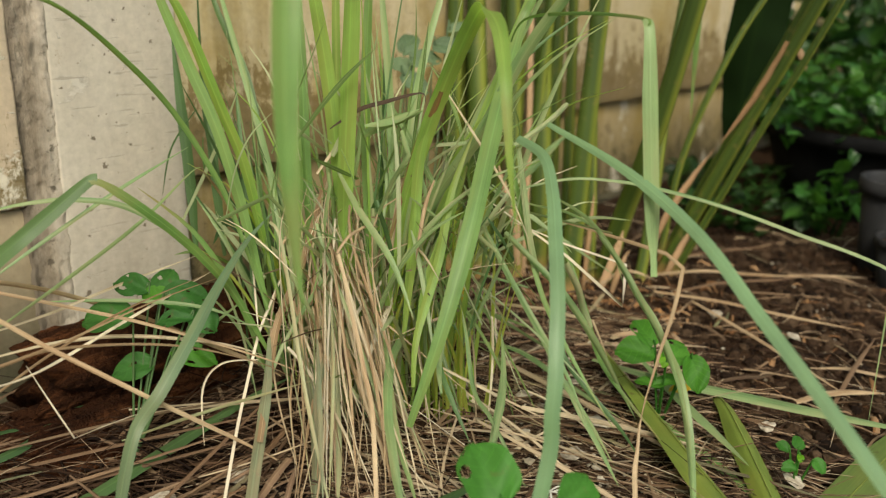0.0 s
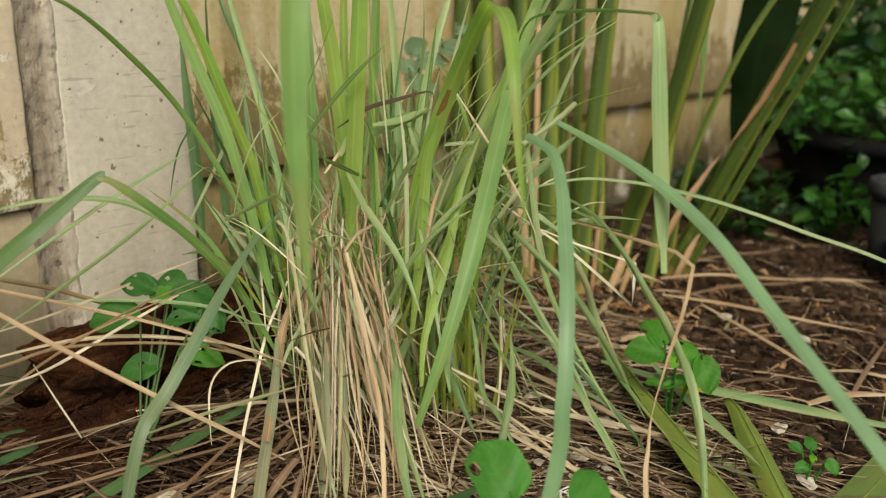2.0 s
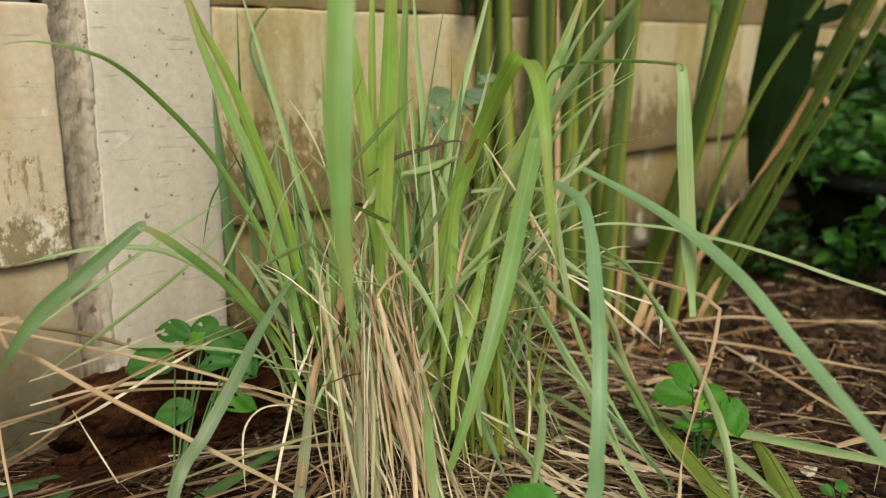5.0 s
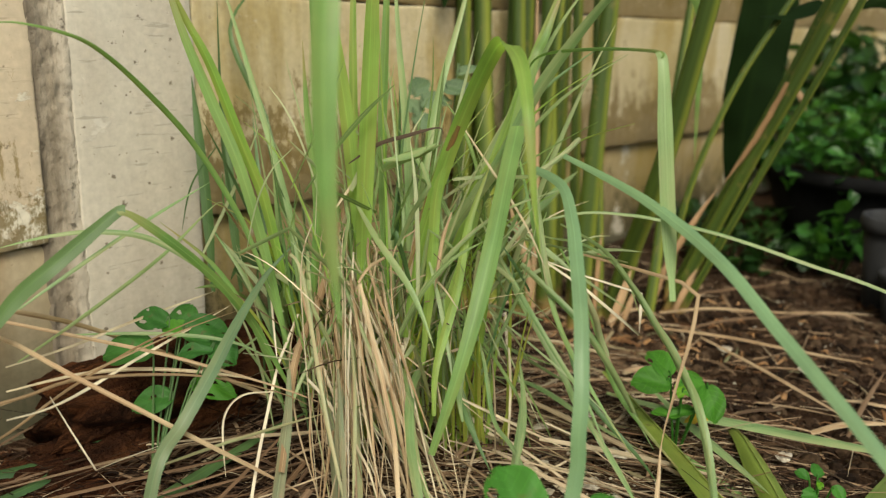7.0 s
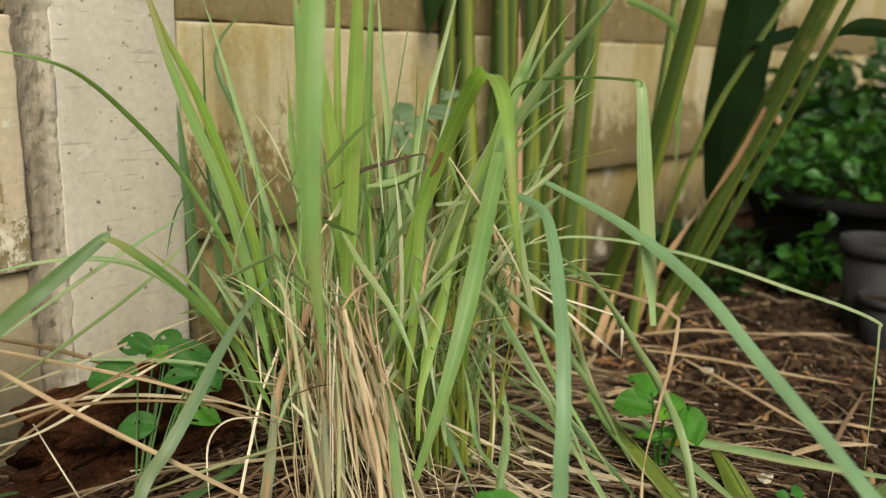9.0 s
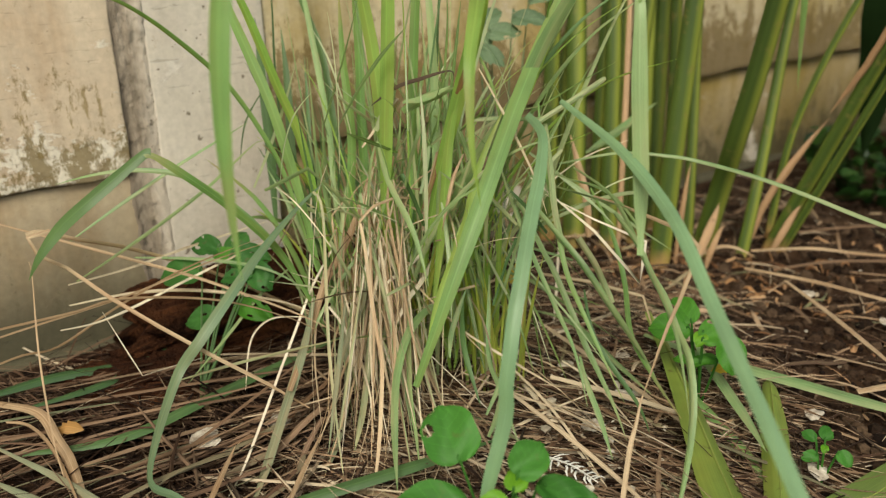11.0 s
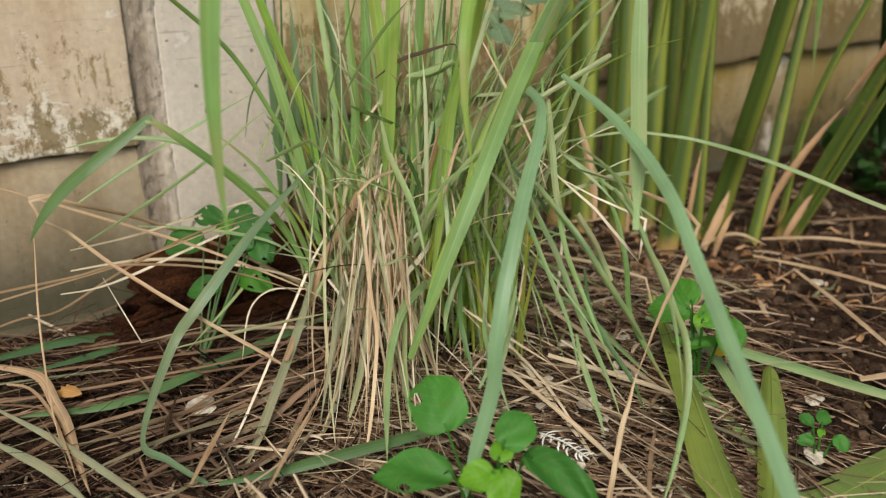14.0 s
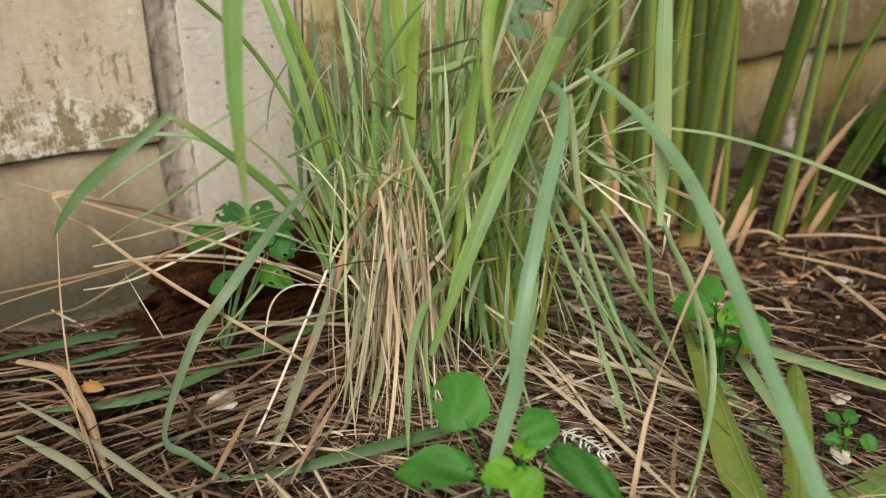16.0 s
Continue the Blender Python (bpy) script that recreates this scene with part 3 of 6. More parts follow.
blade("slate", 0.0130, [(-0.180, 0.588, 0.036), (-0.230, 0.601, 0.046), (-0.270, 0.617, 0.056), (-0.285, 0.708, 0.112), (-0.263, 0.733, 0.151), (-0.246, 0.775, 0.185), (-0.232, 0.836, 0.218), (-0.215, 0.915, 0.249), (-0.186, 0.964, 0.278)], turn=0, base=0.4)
blade("pale", 0.0046, [(0.097, 1.059, 0.282), (0.172, 1.060, 0.299), (0.232, 1.058, 0.298), (0.271, 1.056, 0.293), (0.333, 1.031, 0.284), (0.390, 1.006, 0.271), (0.445, 0.980, 0.256), (0.498, 0.955, 0.243), (0.540, 0.940, 0.227), (0.537, 0.927, 0.217), (0.509, 0.873, 0.159), (0.485, 0.827, 0.089)], base=0.5)
blade("dry", 0.0040, [(0.149, 0.952, 0.273), (0.179, 0.947, 0.266), (0.204, 0.918, 0.266), (0.228, 0.893, 0.265), (0.252, 0.871, 0.263), (0.266, 0.851, 0.254), (0.258, 0.831, 0.231), (0.249, 0.815, 0.207), (0.239, 0.802, 0.183), (0.231, 0.792, 0.158), (0.224, 0.786, 0.131), (0.218, 0.774, 0.114), (0.215, 0.765, 0.104)], base=0.5, smooth=0)
blade("tan", 0.0052, [(-0.473, 0.748, 0.258), (-0.463, 0.761, 0.258), (-0.440, 0.783, 0.243), (-0.415, 0.845, 0.210), (-0.382, 0.904, 0.170), (-0.342, 0.962, 0.125), (-0.287, 0.986, 0.087), (-0.232, 0.996, 0.059), (-0.192, 0.972, 0.051)], base=0.95, taper=0.2, tip=0.3, turn=0)
blade("tan", 0.0046, [(-0.441, 0.750, 0.265), (-0.451, 0.725, 0.264), (-0.446, 0.729, 0.242), (-0.420, 0.739, 0.225), (-0.363, 0.728, 0.198), (-0.309, 0.731, 0.166), (-0.259, 0.747, 0.127), (-0.207, 0.777, 0.078), (-0.162, 0.785, 0.047)], base=0.95, taper=0.2, tip=0.3, smooth=0, turn=0)
blade("dry", 0.0022, [(-0.472, 0.743, 0.227), (-0.467, 0.737, 0.208), (-0.441, 0.694, 0.138), (-0.398, 0.641, 0.059), (-0.344, 0.592, 0.013)])
blade("dry", 0.0085, [(-0.175, 0.764, 0.081), (-0.180, 0.839, 0.109), (-0.181, 0.904, 0.152), (-0.162, 0.956, 0.202), (-0.146, 0.997, 0.262), (-0.131, 1.024, 0.330), (-0.125, 1.034, 0.365), (-0.120, 1.050, 0.391)], base=0.7)
blade("straw", 0.0040, [(-0.452, 0.770, 0.162), (-0.393, 0.820, 0.162), (-0.338, 0.885, 0.141), (-0.247, 0.909, 0.123), (-0.196, 0.922, 0.101)])
blade("straw", 0.0030, [(-0.426, 0.717, 0.157), (-0.395, 0.766, 0.153), (-0.344, 0.870, 0.166), (-0.274, 0.976, 0.189)])
blade("straw", 0.0030, [(-0.453, 0.776, 0.186), (-0.415, 0.846, 0.183), (-0.369, 0.927, 0.187), (-0.308, 1.029, 0.190)])
blade("pale", 0.0040, [(-0.441, 0.777, 0.191), (-0.389, 0.834, 0.226), (-0.328, 0.895, 0.273), (-0.284, 0.956, 0.319), (-0.270, 0.956, 0.321)])
blade("pale", 0.0040, [(-0.448, 0.788, 0.238), (-0.405, 0.825, 0.270), (-0.347, 0.884, 0.311), (-0.283, 0.943, 0.350)])
blade("pale", 0.0040, [(-0.428, 0.877, 0.184), (-0.339, 0.894, 0.181), (-0.256, 0.900, 0.171), (-0.199, 0.902, 0.143)])
blade("white", 0.0022, [(-0.409, 0.771, 0.157), (-0.390, 0.771, 0.117), (-0.369, 0.771, 0.075), (-0.348, 0.792, 0.077), (-0.318, 0.824, 0.077)], smooth=0)
blade("straw", 0.0020, [(-0.198, 0.876, 0.120), (-0.235, 0.857, 0.123), (-0.248, 0.823, 0.109), (-0.235, 0.772, 0.070)])
blade("grey", 0.0125, [(-0.186, 0.880, 0.146), (-0.180, 0.836, 0.118), (-0.178, 0.793, 0.090), (-0.176, 0.735, 0.058), (-0.172, 0.675, 0.030), (-0.168, 0.640, 0.022)], base=0.3, taper=0.2, tip=0.5, turn=10)
blade("dry", 0.0035, [(-0.604, 0.835, 0.238), (-0.404, 0.846, 0.193), (-0.308, 0.842, 0.175), (-0.187, 0.837, 0.142), (-0.129, 0.823, 0.126)])
blade("dry", 0.0035, [(-0.610, 0.672, 0.133), (-0.495, 0.715, 0.155), (-0.424, 0.743, 0.168), (-0.373, 0.766, 0.179), (-0.271, 0.795, 0.173), (-0.185, 0.812, 0.148), (-0.142, 0.819, 0.123)])
blade("dry", 0.0028, [(-0.576, 0.640, 0.088), (-0.485, 0.701, 0.123), (-0.449, 0.735, 0.125), (-0.396, 0.786, 0.159), (-0.331, 0.840, 0.192), (-0.256, 0.893, 0.216)])
blade("dry", 0.0022, [(-0.617, 0.671, 0.107), (-0.507, 0.733, 0.138), (-0.391, 0.796, 0.168), (-0.306, 0.851, 0.197), (-0.242, 0.895, 0.212)])
blade("stalk", 0.0040, [(-0.315, 0.759, 0.081), (-0.232, 0.788, 0.102), (-0.129, 0.822, 0.123)])
blade("fallen", 0.0040, [(-0.399, 0.624, 0.030), (-0.334, 0.693, 0.030), (-0.276, 0.748, 0.030), (-0.191, 0.818, 0.030)])
blade("fallen", 0.0045, [(-0.359, 0.601, 0.035), (-0.305, 0.663, 0.035), (-0.251, 0.726, 0.035), (-0.195, 0.795, 0.035)])
blade("dry", 0.0070, [(-0.185, 0.568, 0.050), (-0.197, 0.621, 0.050), (-0.211, 0.693, 0.050)])
blade("dry", 0.0060, [(-0.110, 0.584, 0.050), (-0.120, 0.657, 0.050), (-0.127, 0.733, 0.050)])
blade("dry", 0.0065, [(-0.508, 0.695, 0.040), (-0.476, 0.694, 0.040), (-0.421, 0.660, 0.040), (-0.346, 0.595, 0.040), (-0.298, 0.549, 0.040)])
blade("pale", 0.0068, [(0.060, 0.968, 0.252), (0.089, 0.952, 0.203), (0.105, 0.944, 0.178), (0.136, 0.908, 0.130), (0.152, 0.899, 0.098), (0.185, 0.850, 0.060), (0.205, 0.810, 0.034)], turn=0, base=0.7)
blade("pale", 0.0075, [(0.080, 0.935, 0.262), (0.106, 0.914, 0.242), (0.143, 0.888, 0.210), (0.175, 0.878, 0.168), (0.207, 0.890, 0.115), (0.228, 0.900, 0.076), (0.245, 0.890, 0.048)], turn=15, base=0.8, fold=0.6)
blade("fresh", 0.0230, [(-0.109, 0.935, 0.167), (-0.107, 0.950, 0.317), (-0.102, 0.964, 0.463), (-0.098, 0.973, 0.590), (-0.096, 0.984, 0.682)])
blade("fresh", 0.0170, [(-0.089, 0.941, 0.150), (-0.116, 0.980, 0.311), (-0.131, 0.997, 0.426), (-0.146, 0.999, 0.519), (-0.157, 0.995, 0.589), (-0.166, 1.003, 0.664)])
blade("fresh", 0.0100, [(-0.121, 0.986, 0.207), (-0.127, 1.049, 0.384), (-0.131, 1.082, 0.525), (-0.132, 1.115, 0.666)])
blade("green", 0.0120, [(-0.080, 0.969, 0.184), (-0.089, 1.028, 0.388), (-0.088, 1.060, 0.526), (-0.086, 1.093, 0.665)])
blade("green", 0.0110, [(-0.175, 0.964, 0.147), (-0.167, 1.000, 0.305), (-0.182, 1.028, 0.421), (-0.190, 1.049, 0.510)])
blade("green", 0.0120, [(-0.150, 0.993, 0.144), (-0.164, 1.033, 0.313), (-0.173, 1.066, 0.454), (-0.187, 1.100, 0.594), (-0.193, 1.117, 0.664)])
blade("pale", 0.0100, [(-0.048, 0.962, 0.157), (-0.054, 1.001, 0.322), (-0.061, 1.025, 0.424), (-0.071, 1.046, 0.513), (-0.080, 1.071, 0.616)])
blade("pale", 0.0100, [(-0.049, 0.990, 0.147), (-0.043, 1.022, 0.281), (-0.026, 1.075, 0.420), (0.009, 1.126, 0.558), (0.030, 1.147, 0.646)])
blade("pale", 0.0150, [(-0.055, 0.961, 0.150), (-0.009, 0.959, 0.282), (0.050, 0.959, 0.374), (0.092, 0.957, 0.461), (0.138, 0.942, 0.533), (0.178, 0.923, 0.588), (0.218, 0.915, 0.647)])
blade("fresh", 0.0120, [(-0.049, 0.989, 0.140), (0.021, 1.023, 0.296), (0.062, 1.046, 0.396), (0.089, 1.063, 0.474), (0.117, 1.079, 0.546), (0.148, 1.097, 0.624)])
blade("pale", 0.0100, [(-0.049, 1.009, 0.139), (0.021, 1.048, 0.314), (0.056, 1.066, 0.393), (0.092, 1.080, 0.459), (0.134, 1.098, 0.539), (0.177, 1.110, 0.598)])
blade("green", 0.0125, [(-0.197, 0.934, 0.151), (-0.216, 0.937, 0.249), (-0.247, 0.945, 0.363), (-0.279, 0.953, 0.440), (-0.307, 0.951, 0.515), (-0.329, 0.958, 0.582), (-0.341, 0.957, 0.624)])
blade("fresh", 0.0125, [(-0.189, 0.965, 0.154), (-0.208, 0.966, 0.241), (-0.228, 0.976, 0.323), (-0.252, 0.972, 0.392), (-0.286, 0.974, 0.483), (-0.313, 0.977, 0.534), (-0.331, 0.977, 0.577), (-0.341, 0.977, 0.620)])
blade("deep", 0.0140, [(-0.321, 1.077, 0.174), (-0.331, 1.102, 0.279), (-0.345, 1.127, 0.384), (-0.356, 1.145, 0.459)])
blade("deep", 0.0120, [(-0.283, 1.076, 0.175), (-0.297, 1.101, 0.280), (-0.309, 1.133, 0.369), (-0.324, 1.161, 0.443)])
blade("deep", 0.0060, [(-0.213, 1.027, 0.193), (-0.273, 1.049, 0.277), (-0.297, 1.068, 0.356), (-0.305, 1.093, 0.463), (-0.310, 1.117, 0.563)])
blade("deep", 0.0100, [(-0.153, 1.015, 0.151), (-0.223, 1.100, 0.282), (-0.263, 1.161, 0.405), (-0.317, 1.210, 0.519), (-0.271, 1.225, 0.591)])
blade("pale", 0.0080, [(-0.175, 0.965, 0.154), (-0.191, 0.988, 0.250), (-0.223, 1.061, 0.336), (-0.318, 1.217, 0.551), (-0.344, 1.232, 0.613)])
blade("fresh", 0.0130, [(-0.033, 0.888, 0.151), (-0.025, 0.913, 0.260), (-0.020, 0.934, 0.350), (0.006, 0.926, 0.449)])
blade("fresh", 0.0100, [(-0.019, 0.800, 0.130), (-0.017, 0.841, 0.171), (0.004, 0.888, 0.241), (0.017, 0.924, 0.312), (0.043, 0.960, 0.380)])
blade("fresh", 0.0100, [(-0.019, 0.855, 0.145), (-0.008, 0.892, 0.213), (0.018, 0.938, 0.282), (0.040, 1.002, 0.338)])
blade("grey", 0.0065, [(-0.127, 0.917, 0.173), (-0.115, 0.861, 0.154), (-0.121, 0.800, 0.116), (-0.113, 0.750, 0.078)])
blade("pale", 0.0070, [(-0.117, 0.953, 0.330), (-0.086, 0.893, 0.298), (-0.046, 0.851, 0.252), (-0.020, 0.817, 0.200)])
blade("deep", 0.0120, [(-0.211, 0.979, 0.208), (-0.265, 1.038, 0.234), (-0.291, 1.051, 0.199)])
blade("pale", 0.0060, [(-0.228, 0.919, 0.171), (-0.274, 0.911, 0.130), (-0.298, 0.852, 0.094), (-0.312, 0.774, 0.068)])
blade("pale", 0.0070, [(-0.053, 0.852, 0.161), (-0.047, 0.820, 0.141), (-0.035, 0.775, 0.087), (-0.019, 0.739, 0.056), (-0.006, 0.705, 0.035)])
blade("dull", 0.0060, [(-0.000, 0.900, 0.148), (0.006, 0.867, 0.133), (0.016, 0.833, 0.116), (0.043, 0.790, 0.071)])
blade("pale", 0.0050, [(0.031, 0.911, 0.180), (0.038, 0.870, 0.162), (0.047, 0.821, 0.117), (0.065, 0.782, 0.103), (0.098, 0.732, 0.057)])
blade("pale", 0.0080, [(0.060, 0.745, 0.062), (0.066, 0.775, 0.077), (0.075, 0.813, 0.119), (0.079, 0.848, 0.150)], taper=0.6)
blade("straw", 0.0030, [(0.010, 0.889, 0.114), (0.019, 0.864, 0.118), (0.130, 0.824, 0.081)])
blade("straw", 0.0028, [(-0.016, 0.826, 0.082), (0.031, 0.786, 0.072), (0.082, 0.743, 0.057)])
blade("pale", 0.0095, [(0.176, 0.862, 0.283), (0.201, 0.856, 0.252), (0.219, 0.838, 0.222), (0.233, 0.827, 0.202), (0.247, 0.810, 0.174), (0.262, 0.802, 0.143), (0.268, 0.770, 0.100), (0.262, 0.715, 0.060), (0.250, 0.660, 0.028)], turn=35, base=0.5, fold=0.6)
blade("pale", 0.0060, [(0.148, 0.837, 0.120), (0.157, 0.805, 0.109), (0.176, 0.769, 0.084), (0.192, 0.732, 0.060)])
blade("dull", 0.0055, [(0.143, 0.943, 0.156), (0.161, 0.894, 0.114), (0.213, 0.843, 0.065), (0.229, 0.803, 0.051)])
blade("dry", 0.0036, [(-0.079, 0.860, 0.184), (-0.056, 0.793, 0.123), (-0.038, 0.725, 0.061)])
blade("straw", 0.0028, [(-0.089, 0.851, 0.187), (-0.073, 0.799, 0.126), (-0.048, 0.752, 0.080), (-0.041, 0.714, 0.060)])
blade("stalk", 0.0040, [(-0.113, 0.864, 0.195), (-0.102, 0.791, 0.149), (-0.096, 0.703, 0.059)])
blade("grey", 0.0050, [(-0.123, 0.825, 0.171), (-0.111, 0.754, 0.116), (-0.099, 0.683, 0.060)])
blade("pale", 0.0060, [(0.125, 0.941, 0.310), (0.173, 0.903, 0.287), (0.210, 0.850, 0.238), (0.246, 0.804, 0.178), (0.265, 0.755, 0.105)])
blade("white", 0.0030, [(0.069, 0.988, 0.282), (0.153, 0.924, 0.239), (0.208, 0.862, 0.204), (0.212, 0.882, 0.245), (0.153, 0.927, 0.252), (0.089, 0.973, 0.266)], smooth=0)
blade("pale", 0.0050, [(0.032, 0.965, 0.310), (0.048, 0.937, 0.282), (0.082, 0.883, 0.231), (0.117, 0.839, 0.181), (0.144, 0.799, 0.146), (0.163, 0.758, 0.103)])
blade("green", 0.0055, [(0.078, 0.979, 0.378), (0.087, 0.948, 0.336), (0.106, 0.929, 0.258), (0.124, 0.895, 0.200), (0.149, 0.873, 0.153), (0.176, 0.842, 0.112), (0.200, 0.813, 0.080)])
blade("green", 0.0060, [(0.140, 1.032, 0.259), (0.171, 1.017, 0.203), (0.190, 0.984, 0.153), (0.202, 0.923, 0.111), (0.230, 0.883, 0.078), (0.269, 0.843, 0.041)])
blade("stalk_green", 0.0070, [(0.091, 0.939, 0.361), (0.095, 0.935, 0.337), (0.101, 0.927, 0.302), (0.107, 0.917, 0.265), (0.116, 0.912, 0.227), (0.119, 0.910, 0.208)], turn=0, base=0.7, taper=0.1, tip=0.6)
blade("straw", 0.0026, [(0.008, 0.970, 0.418), (0.048, 0.936, 0.364), (0.083, 0.902, 0.312), (0.102, 0.881, 0.272)])
blade("dry", 0.0040, [(-0.003, 0.928, 0.324), (-0.013, 0.911, 0.295), (-0.021, 0.888, 0.241)])
blade("dark", 0.0048, [(-0.125, 0.964, 0.372), (-0.091, 0.958, 0.396), (-0.058, 0.949, 0.408), (-0.028, 0.941, 0.418), (-0.017, 0.940, 0.418), (-0.015, 0.938, 0.409)], base=0.2, taper=0.5)
blade("stalk_green", 0.0060, [(0.086, 0.928, 0.366), (0.107, 0.940, 0.379), (0.129, 0.962, 0.391), (0.154, 1.011, 0.403)], base=0.9, taper=0.06, tip=0.75, fold=0.7, turn=0)
blade("stalk_green", 0.0050, [(-0.002, 0.985, 0.353), (0.032, 0.985, 0.356), (0.062, 0.970, 0.359), (0.086, 0.945, 0.365)], base=0.9, taper=0.06, tip=0.8)
blade("pale", 0.0080, [(-0.085, 0.963, 0.377), (-0.051, 0.954, 0.386), (-0.021, 0.947, 0.401)])
blade("rust", 0.0062, [(-0.052, 0.925, 0.255), (-0.035, 0.946, 0.319), (-0.022, 0.941, 0.366), (-0.009, 0.930, 0.394), (0.002, 0.919, 0.424)], base=0.5, taper=0.08, tip=0.7)
blade("pale", 0.0055, [(0.011, 0.780, 0.134), (0.008, 0.805, 0.154), (0.017, 0.844, 0.190)])
blade("pale", 0.0060, [(0.061, 0.729, 0.099), (0.074, 0.777, 0.130), (0.077, 0.824, 0.153), (0.076, 0.859, 0.172)])
blade("straw", 0.0030, [(0.065, 0.837, 0.079), (0.071, 0.900, 0.126), (0.069, 0.966, 0.188)])

# dry blades and fibres of the front skirt, one by one
blade("straw", 0.0030, [(-0.139, 0.969, 0.272), (-0.133, 0.977, 0.256), (-0.122, 0.966, 0.241), (-0.116, 0.961, 0.221), (-0.112, 0.945, 0.180)], smooth=0, turn=10)
blade("straw", 0.0028, [(-0.138, 0.969, 0.270), (-0.135, 0.974, 0.245), (-0.131, 0.969, 0.213), (-0.126, 0.950, 0.170), (-0.118, 0.920, 0.120), (-0.105, 0.860, 0.060)], turn=10)
blade("straw", 0.0024, [(-0.139, 0.970, 0.268), (-0.145, 0.965, 0.240), (-0.150, 0.955, 0.205), (-0.152, 0.930, 0.150)], turn=10)
blade("tan", 0.0044, [(-0.100, 0.826, 0.267), (-0.092, 0.815, 0.242), (-0.084, 0.798, 0.215), (-0.075, 0.780, 0.190), (-0.068, 0.769, 0.162), (-0.060, 0.757, 0.134), (-0.055, 0.735, 0.100), (-0.050, 0.700, 0.055), (-0.048, 0.670, 0.025)], turn=8, base=0.8, taper=0.2)
blade("tan", 0.0030, [(-0.101, 0.826, 0.268), (-0.096, 0.838, 0.275), (-0.089, 0.850, 0.281), (-0.082, 0.872, 0.280), (-0.075, 0.890, 0.279), (-0.066, 0.930, 0.266)], base=0.8)
blade("straw", 0.0028, [(-0.078, 0.990, 0.234), (-0.102, 0.959, 0.216), (-0.111, 0.949, 0.195), (-0.119, 0.927, 0.171), (-0.122, 0.892, 0.153), (-0.124, 0.850, 0.110)], turn=0)
blade("white", 0.0058, [(-0.036, 0.975, 0.200), (-0.044, 0.952, 0.188), (-0.050, 0.935, 0.174), (-0.057, 0.908, 0.161), (-0.064, 0.881, 0.153), (-0.072, 0.850, 0.130)], turn=0, base=0.9, taper=0.3)
blade("white", 0.0040, [(-0.090, 0.880, 0.172), (-0.082, 0.925, 0.173), (-0.070, 0.962, 0.178), (-0.058, 0.975, 0.194), (-0.051, 0.968, 0.212)], turn=0, base=0.9)
blade("straw", 0.0026, [(-0.104, 0.905, 0.235), (-0.095, 0.903, 0.208), (-0.080, 0.888, 0.182), (-0.063, 0.880, 0.149), (-0.050, 0.855, 0.110), (-0.034, 0.820, 0.060)], turn=0)
blade("stalk_green", 0.0050, [(-0.182, 1.010, 0.252), (-0.176, 0.976, 0.227), (-0.171, 0.950, 0.204), (-0.166, 0.925, 0.170), (-0.160, 0.900, 0.120)], turn=0, base=0.7)
blade("tan", 0.0030, [(-0.168, 1.010, 0.246), (-0.182, 0.990, 0.235), (-0.184, 0.953, 0.229), (-0.175, 0.937, 0.201), (-0.165, 0.918, 0.180), (-0.152, 0.890, 0.158), (-0.146, 0.870, 0.130), (-0.138, 0.830, 0.080)], smooth=0, base=0.8)
blade("white", 0.0030, [(-0.189, 0.970, 0.182), (-0.196, 0.933, 0.161), (-0.204, 0.908, 0.137), (-0.207, 0.851, 0.100), (-0.208, 0.808, 0.075), (-0.205, 0.745, 0.047), (-0.200, 0.680, 0.026), (-0.198, 0.640, 0.020)], turn=0, base=0.8, taper=0.2)
blade("white", 0.0022, [(-0.229, 0.999, 0.243), (-0.224, 0.980, 0.206), (-0.216, 0.951, 0.177), (-0.207, 0.918, 0.150), (-0.201, 0.899, 0.132)], turn=0, base=0.9)
blade("pale", 0.0042, [(-0.113, 0.943, 0.221), (-0.131, 0.932, 0.198), (-0.145, 0.905, 0.180), (-0.159, 0.890, 0.158), (-0.172, 0.873, 0.133), (-0.182, 0.850, 0.105), (-0.192, 0.830, 0.075)], turn=0)
blade("stalk_green", 0.0052, [(-0.139, 0.940, 0.206), (-0.125, 0.923, 0.180), (-0.113, 0.910, 0.163), (-0.099, 0.899, 0.138), (-0.094, 0.880, 0.110)], turn=0, base=0.8)
blade("grey", 0.0105, [(-0.155, 0.898, 0.150), (-0.148, 0.880, 0.122), (-0.140, 0.861, 0.104), (-0.131, 0.836, 0.072), (-0.124, 0.805, 0.048), (-0.118, 0.760, 0.030), (-0.112, 0.700, 0.022)], turn=12, base=0.8, taper=0.15)
blade("stalk", 0.0075, [(-0.108, 0.866, 0.125), (-0.106, 0.850, 0.098), (-0.103, 0.830, 0.078), (-0.098, 0.795, 0.050), (-0.092, 0.740, 0.025)], turn=-10, base=0.8, taper=0.3)
blade("straw", 0.0028, [(-0.153, 0.895, 0.156), (-0.135, 0.872, 0.122), (-0.120, 0.849, 0.096), (-0.099, 0.811, 0.080), (-0.085, 0.785, 0.068), (-0.070, 0.745, 0.042)], turn=0, base=0.8)
blade("white", 0.0034, [(-0.164, 0.873, 0.138), (-0.148, 0.867, 0.123), (-0.129, 0.846, 0.108), (-0.119, 0.832, 0.092), (-0.108, 0.805, 0.066)], turn=0, base=0.8)
blade("straw", 0.0028, [(-0.046, 0.845, 0.130), (-0.032, 0.831, 0.094), (-0.017, 0.803, 0.068), (-0.004, 0.770, 0.045)], turn=0)
